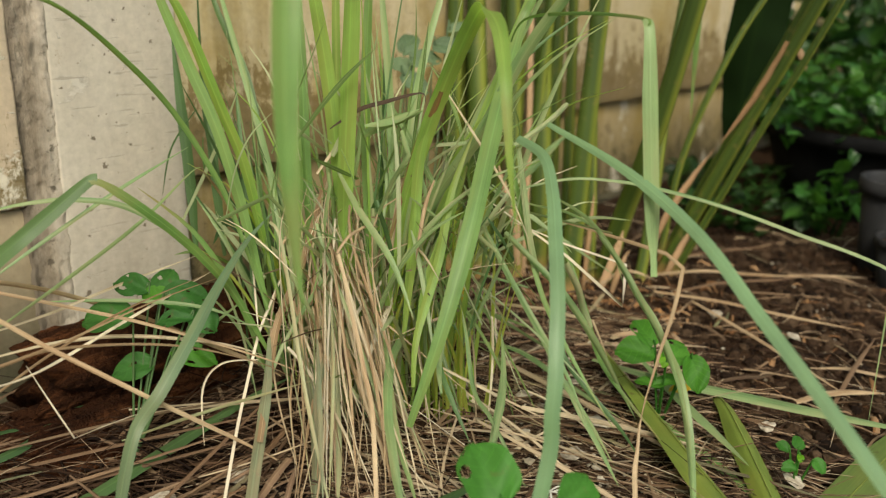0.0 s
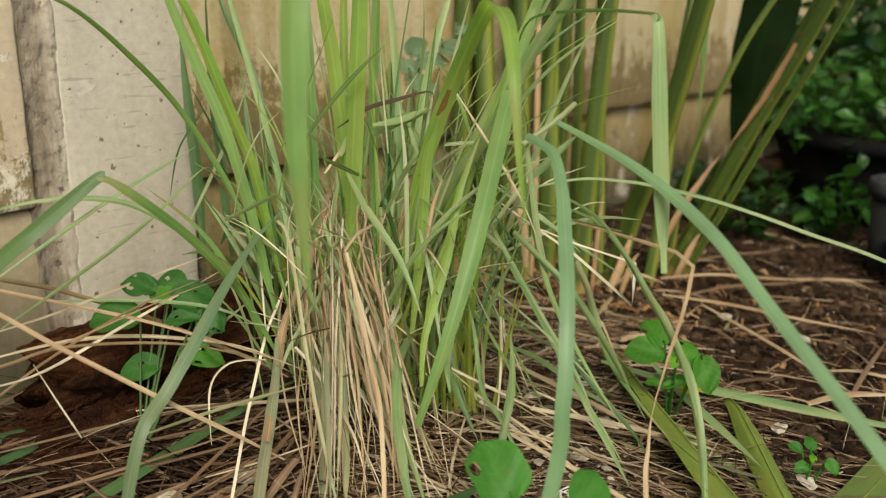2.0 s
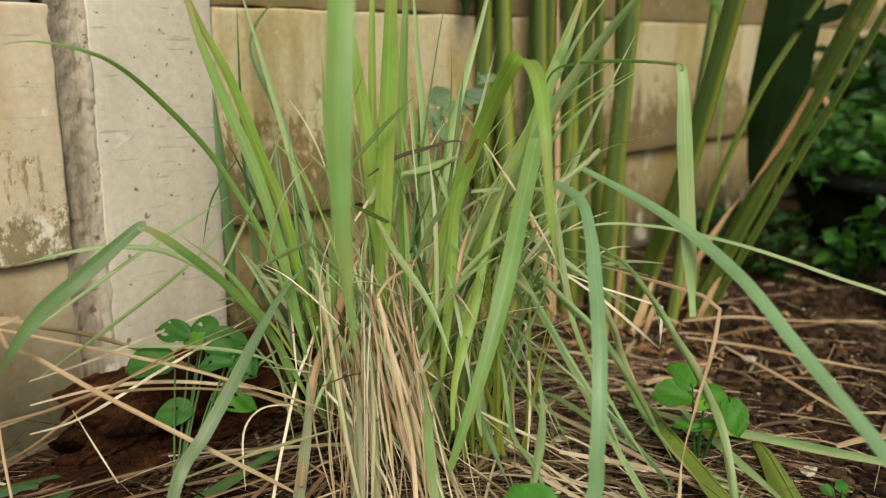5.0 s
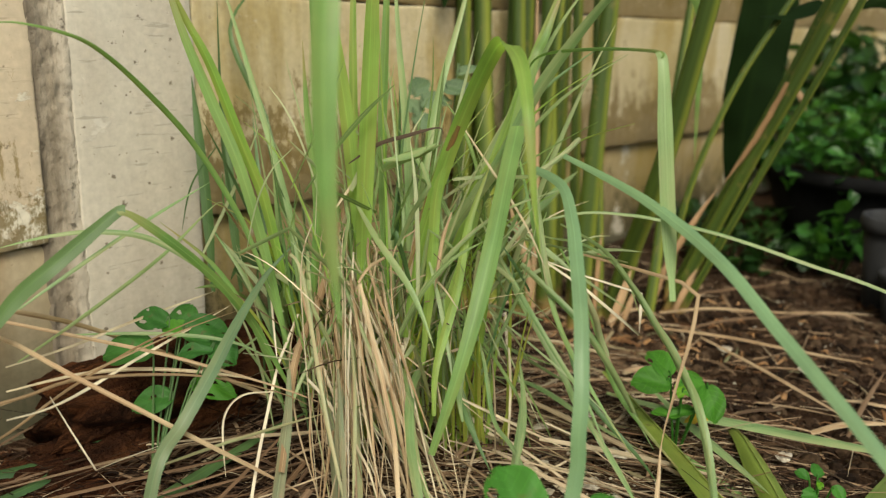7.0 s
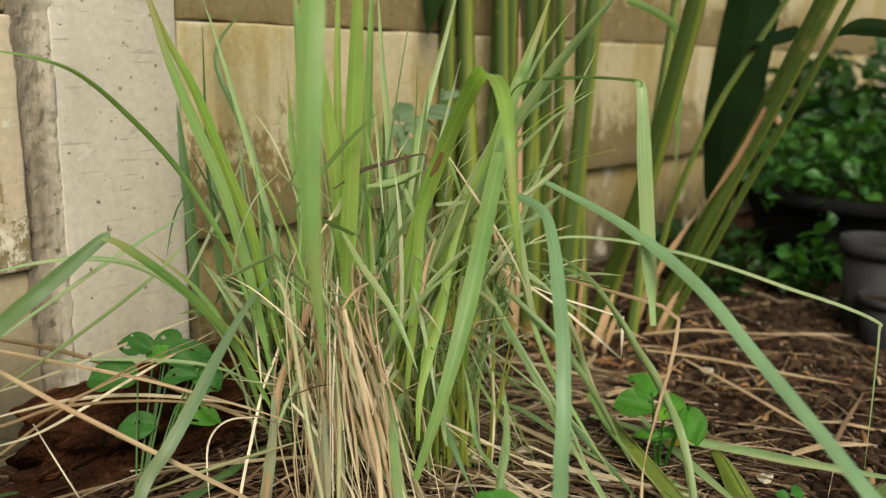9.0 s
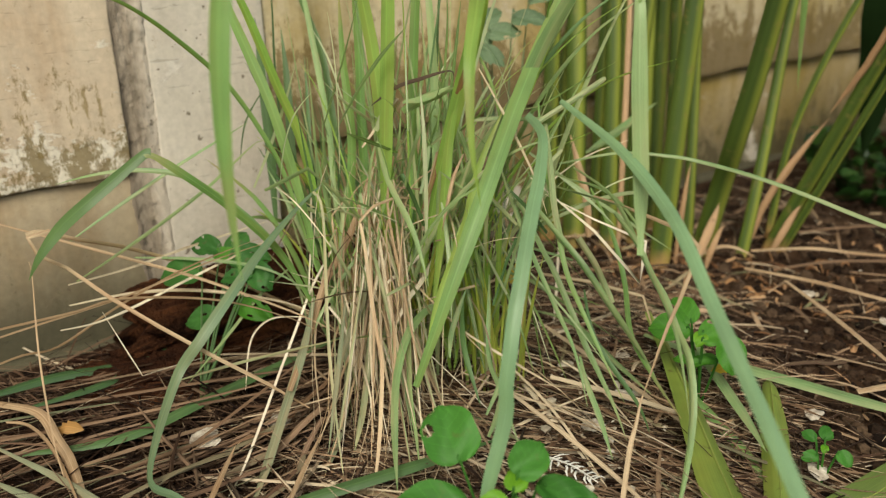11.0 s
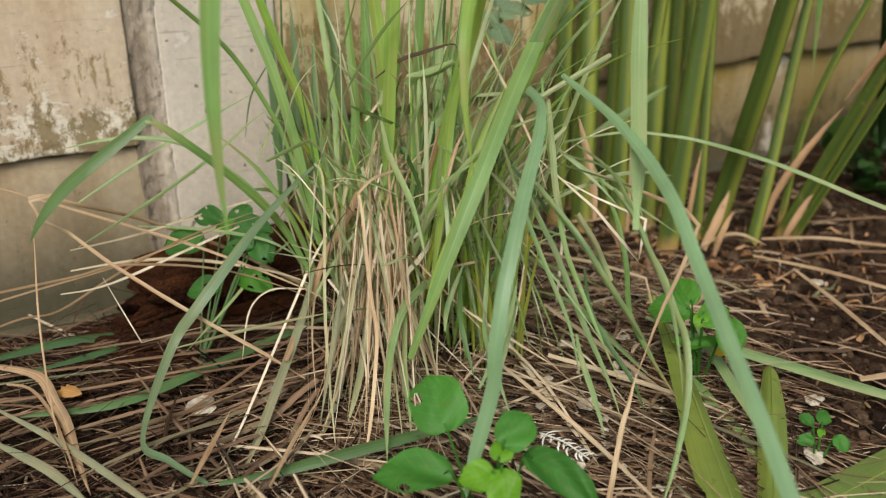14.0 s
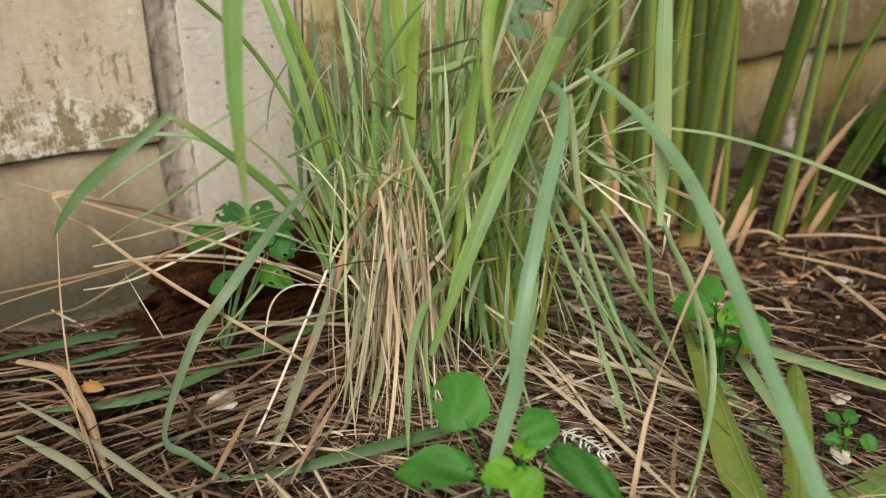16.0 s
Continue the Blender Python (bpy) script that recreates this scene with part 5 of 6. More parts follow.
def build_fallen():
    lying("fallen_leaf", "strap", 0.050, ((0.225, 1.09, 0.065), (0.25, 1.0, 0.055), (0.272, 0.90, 0.05), (0.294, 0.79, 0.045), (0.315, 0.68, 0.045)), "broad yellow-green strap leaf lying on straw", "fallen leaf", fold=0.45, turn=-18, base=0.22, taper=0.05, tip=0.8, grow_by=0.85)
    lying("fallen_leaf", "strap", 0.030, ((0.374, 0.99, 0.03), (0.372, 0.95, 0.04), (0.366, 0.86, 0.04), (0.358, 0.74, 0.035), (0.350, 0.62, 0.03)), "channelled yellow-green strap leaf lying on soil", "fallen leaf", fold=0.75, base=0.4, taper=0.05, tip=0.8, turn=12)
    lying("fallen_leaf", "strap_dull", 0.044, ((0.62, 0.93, 0.035), (0.54, 0.86, 0.03), (0.46, 0.785, 0.022), (0.38, 0.705, 0.018), (0.32, 0.63, 0.018)), "broad yellow-green leaf with torn edge on straw", "fallen leaf", fold=0.15, base=0.6, taper=0.05, tip=0.8)
    lying("fallen_leaf", "pale", 0.017, ((0.22, 1.05, 0.05), (0.30, 1.01, 0.045), (0.40, 0.975, 0.04), (0.50, 0.94, 0.035), (0.62, 0.90, 0.03)), "long grey-green grass blade lying on soil", "fallen leaf", fold=0.3)
    lying("fallen_leaf", "green", 0.014, ((0.255, 0.98, 0.03), (0.30, 0.90, 0.025), (0.34, 0.82, 0.02), (0.36, 0.75, 0.02)), "narrow green blade lying on straw", "fallen leaf")
    for pts, w, kd in (
        (((-0.456, 0.655, 0.03), (-0.36, 0.70, 0.035), (-0.295, 0.80, 0.04), (-0.218, 0.93, 0.045), (-0.168, 0.984, 0.05)), 0.015, "dull"),
        (((-0.60, 0.74, 0.03), (-0.535, 0.806, 0.035), (-0.477, 0.846, 0.035), (-0.44, 0.90, 0.03)), 0.016, "deep"),
        (((-0.52, 0.74, 0.03), (-0.452, 0.811, 0.035), (-0.429, 0.88, 0.04), (-0.38, 0.95, 0.05)), 0.012, "deep"),
        (((-0.492, 0.655, 0.035), (-0.364, 0.608, 0.04), (-0.239, 0.555, 0.04), (-0.14, 0.51, 0.04)), 0.0075, "grey"),
        (((-0.443, 0.598, 0.035), (-0.343, 0.564, 0.04), (-0.261, 0.523, 0.04)), 0.0095, "grey"),
        (((-0.175, 0.60, 0.03), (-0.132, 0.62, 0.035), (-0.071, 0.653, 0.045), (-0.021, 0.686, 0.05), (0.029, 0.728, 0.05), (0.07, 0.772, 0.045)), 0.014, "deep"),
        (((0.06, 1.10, 0.05), (0.12, 1.06, 0.055), (0.18, 0.98, 0.045), (0.235, 0.90, 0.04)), 0.009, "pale"),
        (((0.28, 1.04, 0.06), (0.31, 0.95, 0.05), (0.335, 0.87, 0.045), (0.35, 0.80, 0.045)), 0.014, "pale"),
    ):
        lying("fallen_leaf", kd, w, pts, "withered tan grass blade lying on dry straw" if kd == "dry" else "grey-green fading grass blade lying on straw" if kd == "grey" else "green lemongrass blade lying on dry straw", "fallen leaf", fold=0.3)
    for pts, w in (
        (((0.40, 1.46, 0.03), (0.498, 1.49, 0.045), (0.568, 1.465, 0.04), (0.70, 1.47, 0.03)), 0.012),
        (((0.38, 1.36, 0.035), (0.477, 1.333, 0.04), (0.553, 1.289, 0.035), (0.68, 1.22, 0.03)), 0.013),
        (((0.44, 1.33, 0.03), (0.49, 1.205, 0.035), (0.535, 1.09, 0.03), (0.56, 1.0, 0.025)), 0.013),
        (((0.30, 1.43, 0.02), (0.34, 1.47, 0.06), (0.37, 1.49, 0.055), (0.41, 1.45, 0.02)), 0.014),
        (((0.48, 0.99, 0.025), (0.515, 0.998, 0.045), (0.55, 1.015, 0.04), (0.62, 1.03, 0.02)), 0.016),
        (((0.53, 0.99, 0.02), (0.60, 1.09, 0.03), (0.69, 1.205, 0.025)), 0.007),
        (((0.43, 1.40, 0.02), (0.52, 1.43, 0.04), (0.62, 1.45, 0.03), (0.74, 1.52, 0.02)), 0.010),
        (((0.40, 1.55, 0.02), (0.55, 1.62, 0.03), (0.70, 1.66, 0.03)), 0.009),
        (((-0.62, 0.70, 0.02), (-0.45, 0.76, 0.04), (-0.28, 0.85, 0.045), (-0.15, 0.90, 0.05)), 0.0048),
        (((-0.60, 0.63, 0.02), (-0.44, 0.72, 0.03), (-0.27, 0.80, 0.04), (-0.14, 0.86, 0.05)), 0.0054),
        (((-0.52, 0.66, 0.03), (-0.42, 0.70, 0.035), (-0.30, 0.78, 0.04), (-0.17, 0.86, 0.06)), 0.0041),
        (((-0.559, 0.731, 0.04), (-0.475, 0.71, 0.05), (-0.42, 0.67, 0.045), (-0.387, 0.645, 0.04), (-0.33, 0.59, 0.035), (-0.287, 0.551, 0.03)), 0.0190),
        (((-0.30, 0.66, 0.02), (-0.26, 0.72, 0.04), (-0.22, 0.80, 0.06), (-0.17, 0.88, 0.09)), 0.0045),
        (((0.022, 1.10, 0.05), (0.09, 1.15, 0.055), (0.209, 1.131, 0.045)), 0.0054),
        (((0.043, 1.18, 0.05), (0.134, 1.30, 0.055), (0.234, 1.335, 0.04)), 0.0048),
        (((0.03, 1.02, 0.05), (0.10, 1.03, 0.055), (0.20, 1.10, 0.05)), 0.0041),
    ):
        a, b = Vector(pts[0]), Vector(pts[-1])
        if len(pts) < 6:
            pts = [Vector(q).lerp(a.lerp(b, k / (len(pts) - 1)), 0.6) for k, q in enumerate(pts)]
        lying("dry_stalk", "dry" if w > 0.0105 else "fallen", w * (0.62 if w > 0.0085 else 0.9), pts, "flat tan dry blade lying on the soil", "dry stalk", fold=0.4, base=0.7)


build_fallen()
lying("yellow_leaf", "yellow", 0.016, ((0.024, 1.12, 0.081), (0.037, 1.133, 0.104), (0.052, 1.143, 0.121)), "withered bright yellow leaf at the clump's foot", "fallen leaf", face=(0.2, -1, 0.3))
lying("yellow_leaf", "yellow", 0.014, ((0.302, 0.96, 0.05), (0.318, 0.965, 0.055), (0.336, 0.972, 0.05)), "small crumpled yellow leaf on straw", "fallen leaf", ripple=0.3)
lying("orange_leaf", "amber", 0.018, ((-0.445, 0.700, 0.035), (-0.43, 0.702, 0.04), (-0.412, 0.706, 0.035)), "small curled orange-brown leaf on straw", "fallen leaf", ripple=0.3)


# ---------------------------------------------------------------- straw litter, crumbs and chips
def covered(x, y):
    """Whether a place lies in front of the wall."""
    return -0.754 * x + 0.657 * y < 1.03


def build_litter():
    """Straw too fine to count: bent three-sided splinters of many lengths, over and under one another."""
    rnd = random.Random(21)
    fresh, rotten = ([], [], []), ([], [], [])
    count = 0
    while count < 10500:
        x, y = rnd.uniform(-0.95, 1.2), rnd.uniform(0.4, 2.2)
        if not covered(x, y):
            continue
        straw = 1.0 if x < 0.415 - 0.28 * max(0, y - 0.86) + 0.05 * noise.noise((x * 9, y * 9, 8.0)) and y < 1.3 else (0.07 if y < 1.15 else 0.035)
        if noise.noise((x * 7, y * 7, 5.0)) < -0.15:
            straw *= 0.25
        if x < -0.22:
            straw *= 0.7
        if rnd.random() > straw:
            continue
        length = 0.02 + 0.26 * rnd.random() ** 2.2
        heading = rnd.gauss(0.55, 0.45) if x < -0.1 and rnd.random() < 0.45 else rnd.gauss(-0.25, 0.38) if rnd.random() < (0.62 if x > -0.08 else 0.3) else rnd.uniform(0, math.pi)
        d = Vector((math.cos(heading), math.sin(heading), 0))
        side = Vector((-d.y, d.x, 0))
        bend = rnd.gauss(0, 0.05) * length
        z = lift(x, y) + (rnd.random() ** 1.5) * (0.026 if straw > 0.3 else 0.008)
        tilt = rnd.gauss(0, 0.05) * length * (3 if rnd.random() < 0.06 else 1)
        w = rnd.choice((0.0004, 0.0006, 0.0008, 0.001, 0.0013, 0.0018, 0.0028))
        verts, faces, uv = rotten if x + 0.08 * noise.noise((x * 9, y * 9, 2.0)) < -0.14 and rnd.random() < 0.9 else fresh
        k = len(verts)
        for i in range(5):
            u = i / 4 - 0.5
            q = Vector((x, y, z)) + d * (u * length) + side * (bend * (1 - 4 * u * u)) + Vector((0, 0, tilt * u * 2 + 0.004 * (1 - 4 * u * u)))
            q.z = max(q.z, lift(q.x, q.y) + 0.001)
            s = w * (0.6, 0.95, 1.0, 0.85, 0.4)[i]
            verts += [q - side * s, q + Vector((0, 0, max(0.0005, s * 0.55))), q + side * s]
            uv += [(0.1, i / 4), (0.35, i / 4), (0.8, i / 4)]
        for j in range(0, 12, 3):
            faces += [(k + j, k + j + 1, k + j + 4, k + j + 3), (k + j + 1, k + j + 2, k + j + 5, k + j + 4), (k + j + 2, k + j, k + j + 3, k + j + 5)]
        count += 1
    verts, faces, uv = fresh
    mat = leaf_material("litter_straw", [(0.012, 0.007, 0.005), (0.04, 0.021, 0.013), (0.115, 0.066, 0.038), (0.25, 0.165, 0.10), (0.50, 0.41, 0.29)], 0.0, 0.8, 6, island=True, shine=0.1)
    tagged(part("straw_litter", mesh("straw_litter", verts, faces, mat, uv, False)), "thick mat of dry brown straw litter", "litter", kind="stuff")
    # darker copy of the mat, with shade by wall and log in its colours
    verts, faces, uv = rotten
    mat = leaf_material("litter_shaded", [(0.005, 0.003, 0.002), (0.013, 0.007, 0.005), (0.032, 0.017, 0.010), (0.075, 0.043, 0.026), (0.17, 0.11, 0.07)], 0.0, 0.85, 6, island=True, shine=0.08)
    tagged(part("rotten_litter", mesh("rotten_litter", verts, faces, mat, uv, False)), "dark rotting straw litter, shade by wall and log painted in", "litter", kind="stuff")
    # broader scraps of dead blades, curled and flat
    verts, faces, uv = [], [], []
    for k in range(480):
        while True:
            x, y = rnd.uniform(-0.9, 1.1), rnd.uniform(0.42, 1.9)
            if covered(x, y) and (-0.22 < x < 0.4 or rnd.random() < 0.22):
                break
        heading = rnd.uniform(0, 2 * math.pi)
        length = rnd.uniform(0.03, 0.16)
        d = Vector((math.cos(heading), math.sin(heading), 0)) * length
        side = Vector((-d.y, d.x, 0)) * rnd.gauss(0, 0.06)
        z = lift(x, y) + rnd.uniform(0.004, 0.028 if x < 0.35 else 0.01)
        q = Vector((x, y, z))
        pts = [q, q + d * 0.35 + side + Vector((0, 0, rnd.uniform(0, 0.008))), q + d * 0.7 + side + Vector((0, 0, rnd.uniform(-0.003, 0.008))), q + d + Vector((0, 0, rnd.uniform(-0.004, 0.006)))]
        for p in pts:
            p.z = max(p.z, lift(p.x, p.y) + 0.003)
        v, f, u = ribbon(pts, rnd.uniform(0.002, 0.007), rnd.uniform(-30, 30), rnd.uniform(-60, 60), 0.45, 0.8, across=3, face=(0, -0.2, 1), per=3, ripple=0.2)
        b = len(verts)
        verts += v
        faces += [tuple(i + b for i in t) for t in f]
        uv += u
    mat = leaf_material("litter_scraps", [(0.025, 0.017, 0.012), (0.09, 0.054, 0.034), (0.22, 0.14, 0.085), (0.38, 0.265, 0.17), (0.13, 0.14, 0.07)], 0.0, 0.75, 14, island=True, shine=0.12)
    tagged(part("leaf_scraps", mesh("leaf_scraps", verts, faces, mat, uv)), "curled scraps of dead brown blades on the soil", "litter", kind="stuff")


def build_husk_scraps():
    """Crumbled rust-coloured husk round the feet of the thick stems, thinning out over the bare soil."""
    rnd = random.Random(88)
    verts, faces, uv = [], [], []
    done = 0
    while done < 260:
        x, y = (rnd.gauss(0.33, 0.13), rnd.gauss(1.40, 0.09)) if rnd.random() < 0.6 else (rnd.uniform(0.2, 1.0), rnd.uniform(0.95, 1.6))
        if not covered(x, y):
            continue
        h = rnd.uniform(0, 2 * math.pi)
        d = Vector((math.cos(h), math.sin(h), 0)) * (0.010 + 0.06 * rnd.random() ** 2)
        pts = [Vector((x, y, 0)) + d * t for t in (0, 0.4, 0.75, 1)]
        for k, p in enumerate(pts):
            p.z = lift(p.x, p.y) + 0.004 + rnd.uniform(0, 0.008) * (k in (1, 2))
        v, f, u = ribbon(pts, rnd.choice((0.002, 0.003, 0.004, 0.006, 0.009)), rnd.uniform(-30, 30), rnd.uniform(-60, 60), 0.5, 0.7, across=4, face=(0, -0.2, 1), per=3, ripple=0.3)
        b = len(verts)
        verts += v
        faces += [tuple(i + b for i in t) for t in f]
        uv += u
        done += 1
    mat = leaf_material("husk_scraps", [(0.06, 0.028, 0.014), (0.16, 0.075, 0.032), (0.27, 0.14, 0.06), (0.36, 0.22, 0.12)], 0.0, 0.75, 14, island=True, shine=0.12, stripe=0.3)
    tagged(part("husk_scraps", mesh("husk_scraps", verts, faces, mat, uv)), "rust-brown crumbled husk scattered on bare soil", "litter", kind="stuff")


build_husk_scraps()


def build_fallen_mat():
    """Long dead blades flattened round the clump, lying outward from its heart, over one another."""
    rnd = random.Random(57)
    verts, faces, uv = [], [], []
    done = 0
    while done < 80:
        a = radians(rnd.gauss(222, 26)) if rnd.random() < 0.72 else radians(rnd.uniform(250, 345))
        near = rnd.uniform(0.20, 0.50)
        length = rnd.uniform(0.08, 0.26)
        veer = a + rnd.gauss(0, 0.22)
        q = Vector((HEART.x + math.cos(a) * near, HEART.y - 0.05 + math.sin(a) * near, 0))
        d = Vector((math.cos(veer), math.sin(veer), 0))
        end = q + d * length
        if not (covered(q.x, q.y) and covered(end.x, end.y)) or end.y < 0.42 or (end.x < -0.16 and end.y > 0.67):
            continue
        side = Vector((-d.y, d.x, 0)) * rnd.gauss(0, 0.012)
        base = rnd.uniform(0.014, 0.034)
        pts = [q + d * (length * s) + side * math.sin(s * 3.1) for s in (0, 0.33, 0.66, 1)]
        for k, p in enumerate(pts):
            p.z = lift(p.x, p.y) + base + rnd.uniform(-0.003, 0.005) - 0.004 * (k == 3)
        v, f, u = ribbon(pts, rnd.choice((0.0012, 0.0016, 0.0022, 0.003, 0.0042, 0.006)), rnd.uniform(-25, 25), rnd.uniform(-50, 50), 0.4, 0.7, across=4, face=(0, -0.2, 1), per=4, ripple=0.15)
        b = len(verts)
        verts += v
        faces += [tuple(i + b for i in t) for t in f]
        uv += u
        done += 1
    mat = leaf_material("fallen_mat", [(0.025, 0.014, 0.009), (0.065, 0.036, 0.022), (0.115, 0.068, 0.042), (0.19, 0.125, 0.08), (0.11, 0.12, 0.068), (0.14, 0.08, 0.05)], 0.0, 0.7, 14, island=True, shine=0.12, stripe=0.35)
    tagged(part("fallen_blades", mesh("fallen_blades", verts, faces, mat, uv)), "long dead brown and grey-green blades flattened on soil", "litter", kind="stuff")


def build_bundle():
    """A swathe of tan dead blades and a few broad curled sheaths pressed flat beside the olive blade."""
    rnd = random.Random(63)
    verts, faces, uv = [], [], []

    def add(points, width, **shape):
        v, f, u = ribbon(points, width, rnd.uniform(-20, 20), rnd.uniform(-40, 40), 0.45, 0.8, across=4, face=(0, -0.2, 1), per=4, ripple=0.2, **shape)
        b = len(verts)
        verts.extend(v)
        faces.extend(tuple(i + b for i in t) for t in f)
        uv.extend(u)

    for k in range(26):
        along = Vector((-0.61, -0.79, 0))
        veer = Matrix.Rotation(rnd.gauss(0, 0.10), 3, "Z") @ along
        q = Vector((-0.168, 0.875, 0)) + Vector((0.79, -0.61, 0)) * rnd.uniform(0.004, 0.085) + along * rnd.uniform(0, 0.10)
        length = rnd.uniform(0.10, 0.27)
        add([q + veer * (length * t) + Vector((0, 0, lift(q.x, q.y) + rnd.uniform(0.016, 0.032))) for t in (0, 0.35, 0.7, 1)], rnd.choice((0.0012, 0.0016, 0.0022, 0.003, 0.0042)))
    for k in range(4):
        q = Vector((rnd.uniform(-0.20, -0.12), rnd.uniform(0.76, 0.86), 0.045))
        d = Vector((rnd.uniform(-0.06, 0.0), -rnd.uniform(0.04, 0.09), 0))
        add([q, q + d * 0.4 + Vector((0, 0, -0.004)), q + d * 0.8 + Vector((0, 0, -0.012)), q + d * 1.2 + Vector((0, 0, -0.02))], rnd.uniform(0.005, 0.009), taper=0.3, tip=0.4)
    mat = leaf_material("fallen_bundle", [(0.06, 0.034, 0.02), (0.13, 0.08, 0.05), (0.24, 0.155, 0.10), (0.13, 0.07, 0.036), (0.31, 0.22, 0.145)], 0.0, 0.7, 14, island=True, shine=0.12, stripe=0.35)
    tagged(part("fallen_bundle", mesh("fallen_bundle", verts, faces, mat, uv)), "swathe of flattened tan dead blades beside the clump", "litter", kind="stuff")


def lump(radius, seed, flat=0.7):
    """A small crumb: an uneven eight-to-twenty-sided pebble."""
    bm = bmesh.new()
    bmesh.ops.create_icosphere(bm, subdivisions=1, radius=radius)
    for v in bm.verts:
        v.co *= 1 + 0.35 * noise.noise(v.co * (1.6 / radius) + Vector((seed, 0, 0)))
        v.co.z *= flat
    vs, fs = [v.co.copy() for v in bm.verts], [tuple(v.index for v in f.verts) for f in bm.faces]
    bm.free()
    return vs, fs


def scatter(name, count, sizes, colours, region, label, seed, kind="stuff", rough=0.9, flat=0.7, rise=0.0):
    rnd = random.Random(seed)
    shapes = [lump(1.0, k * 1.7, flat) for k in range(8)]
    verts, faces = [], []
    done = 0
    while done < count:
        x, y = region(rnd)
        if not covered(x, y):
            continue
        r = sizes[0] * (sizes[1] / sizes[0]) ** (rnd.random() ** 2.2)
        vs, fs = rnd.choice(shapes)
        turn = Matrix.Rotation(rnd.uniform(0, 6.28), 3, "Z") @ Matrix.Rotation(rnd.gauss(0, 0.5), 3, "X")
        q = Vector((x, y, lift(x, y) + r * 0.3 + rise * rnd.random()))
        k = len(verts)
        verts += [turn @ v * r + q for v in vs]
        faces += [tuple(i + k for i in f) for f in fs]
        done += 1
    m, n, l, p = material(name)
    g = n.new("ShaderNodeNewGeometry")
    c = ramp(n, l, g.outputs["Random Per Island"], [(k / (len(colours) - 1), c) for k, c in enumerate(colours)])
    l.new(blend(n, l, tone(n, l, fuzz(n, l, 220, 3), 0.35, 0.65, 0, 0.5), c, tuple(v * 0.5 for v in colours[0])), p.inputs["Base Color"])
    p.inputs["Roughness"].default_value = rough
    p.inputs["Specular IOR Level"].default_value = 0.1
    relief(n, l, p, fuzz(n, l, 300, 3), 0.6, 0.002)
    ob = part(name, mesh(name, verts, faces, m, None, False))
    tagged(ob, label, name.split("_")[-1], kind=kind)


build_litter()
build_fallen_mat()
build_bundle()
scatter("soil_crumbs", 15000, (0.0012, 0.013), [(0.010, 0.006, 0.004), (0.030, 0.017, 0.010), (0.058, 0.034, 0.020), (0.10, 0.064, 0.039)], lambda r: (r.uniform(0.25, 1.2), r.uniform(0.75, 2.0)) if r.random() < 0.75 else (r.uniform(-0.8, 0.5), r.uniform(0.4, 1.3)), "loose dark soil crumbs", 5)
scatter("pale_chips", 1700, (0.001, 0.0055), [(0.20, 0.16, 0.11), (0.34, 0.29, 0.22), (0.5, 0.45, 0.37)], lambda r: (r.uniform(-0.7, 1.1), r.uniform(0.45, 1.9)), "small pale chips of stone and shell in soil", 6, flat=0.28)
scatter("plaster_crumbs", 170, (0.0018, 0.0085), [(0.30, 0.25, 0.18), (0.50, 0.44, 0.34), (0.66, 0.60, 0.49)], lambda r: (r.gauss(0.17, 0.10), r.gauss(0.85, 0.12)), "flat cream crumbs of fallen plaster on straw", 12, flat=0.25, rise=0.03)


def build_feather():
    """A white feather-like scrap: a rib with stiff barbs on both sides."""
    ob = thing("white_scrap", "small white feathery scrap lying on straw", "scrap", (0.15, 0.743, 0.035))
    ob.rotation_euler = (0.1, -0.05, radians(-35))
    v, f, uv = tube([(-0.035, 0, 0), (0, 0.002, 0.003), (0.035, 0, 0)], (0.0012, 0.0006), 6)
    part("rib", mesh("rib", v, f, LEAF["bleached"], uv), ob)
    for k in range(12):
        for side in (-1, 1):
            x = -0.03 + k * 0.0052 + 0.002 * math.sin(k * 5.1 + side)
            if (k * 7 + side) % 5 == 0:
                continue
            far = 0.9 + 0.35 * math.sin(k * 3.3 + side * 2)
            v, f, uv = ribbon([(x, 0, 0.001), (x + 0.005, side * 0.007 * far, 0.003), (x + 0.009 * far, side * (0.014 - 0.0006 * k) * far, 0.001)], 0.0020, 0, face=(0, 0, 1), across=3, per=2)
            part("barb", mesh("barb", v, f, LEAF["bleached"], uv), ob)


build_feather()


def chip_material():
    m, n, l, p = material("flaked_plaster")
    c = ramp(n, l, fuzz(n, l, 70, 5, 0.7), [(0.3, (0.16, 0.12, 0.09)), (0.5, (0.42, 0.36, 0.28)), (0.7, (0.66, 0.6, 0.5))])
    l.new(c, p.inputs["Base Color"])
    p.inputs["Roughness"].default_value = 0.9
    relief(n, l, p, fuzz(n, l, 120, 4, 0.7), 1.0, 0.004)
    return m


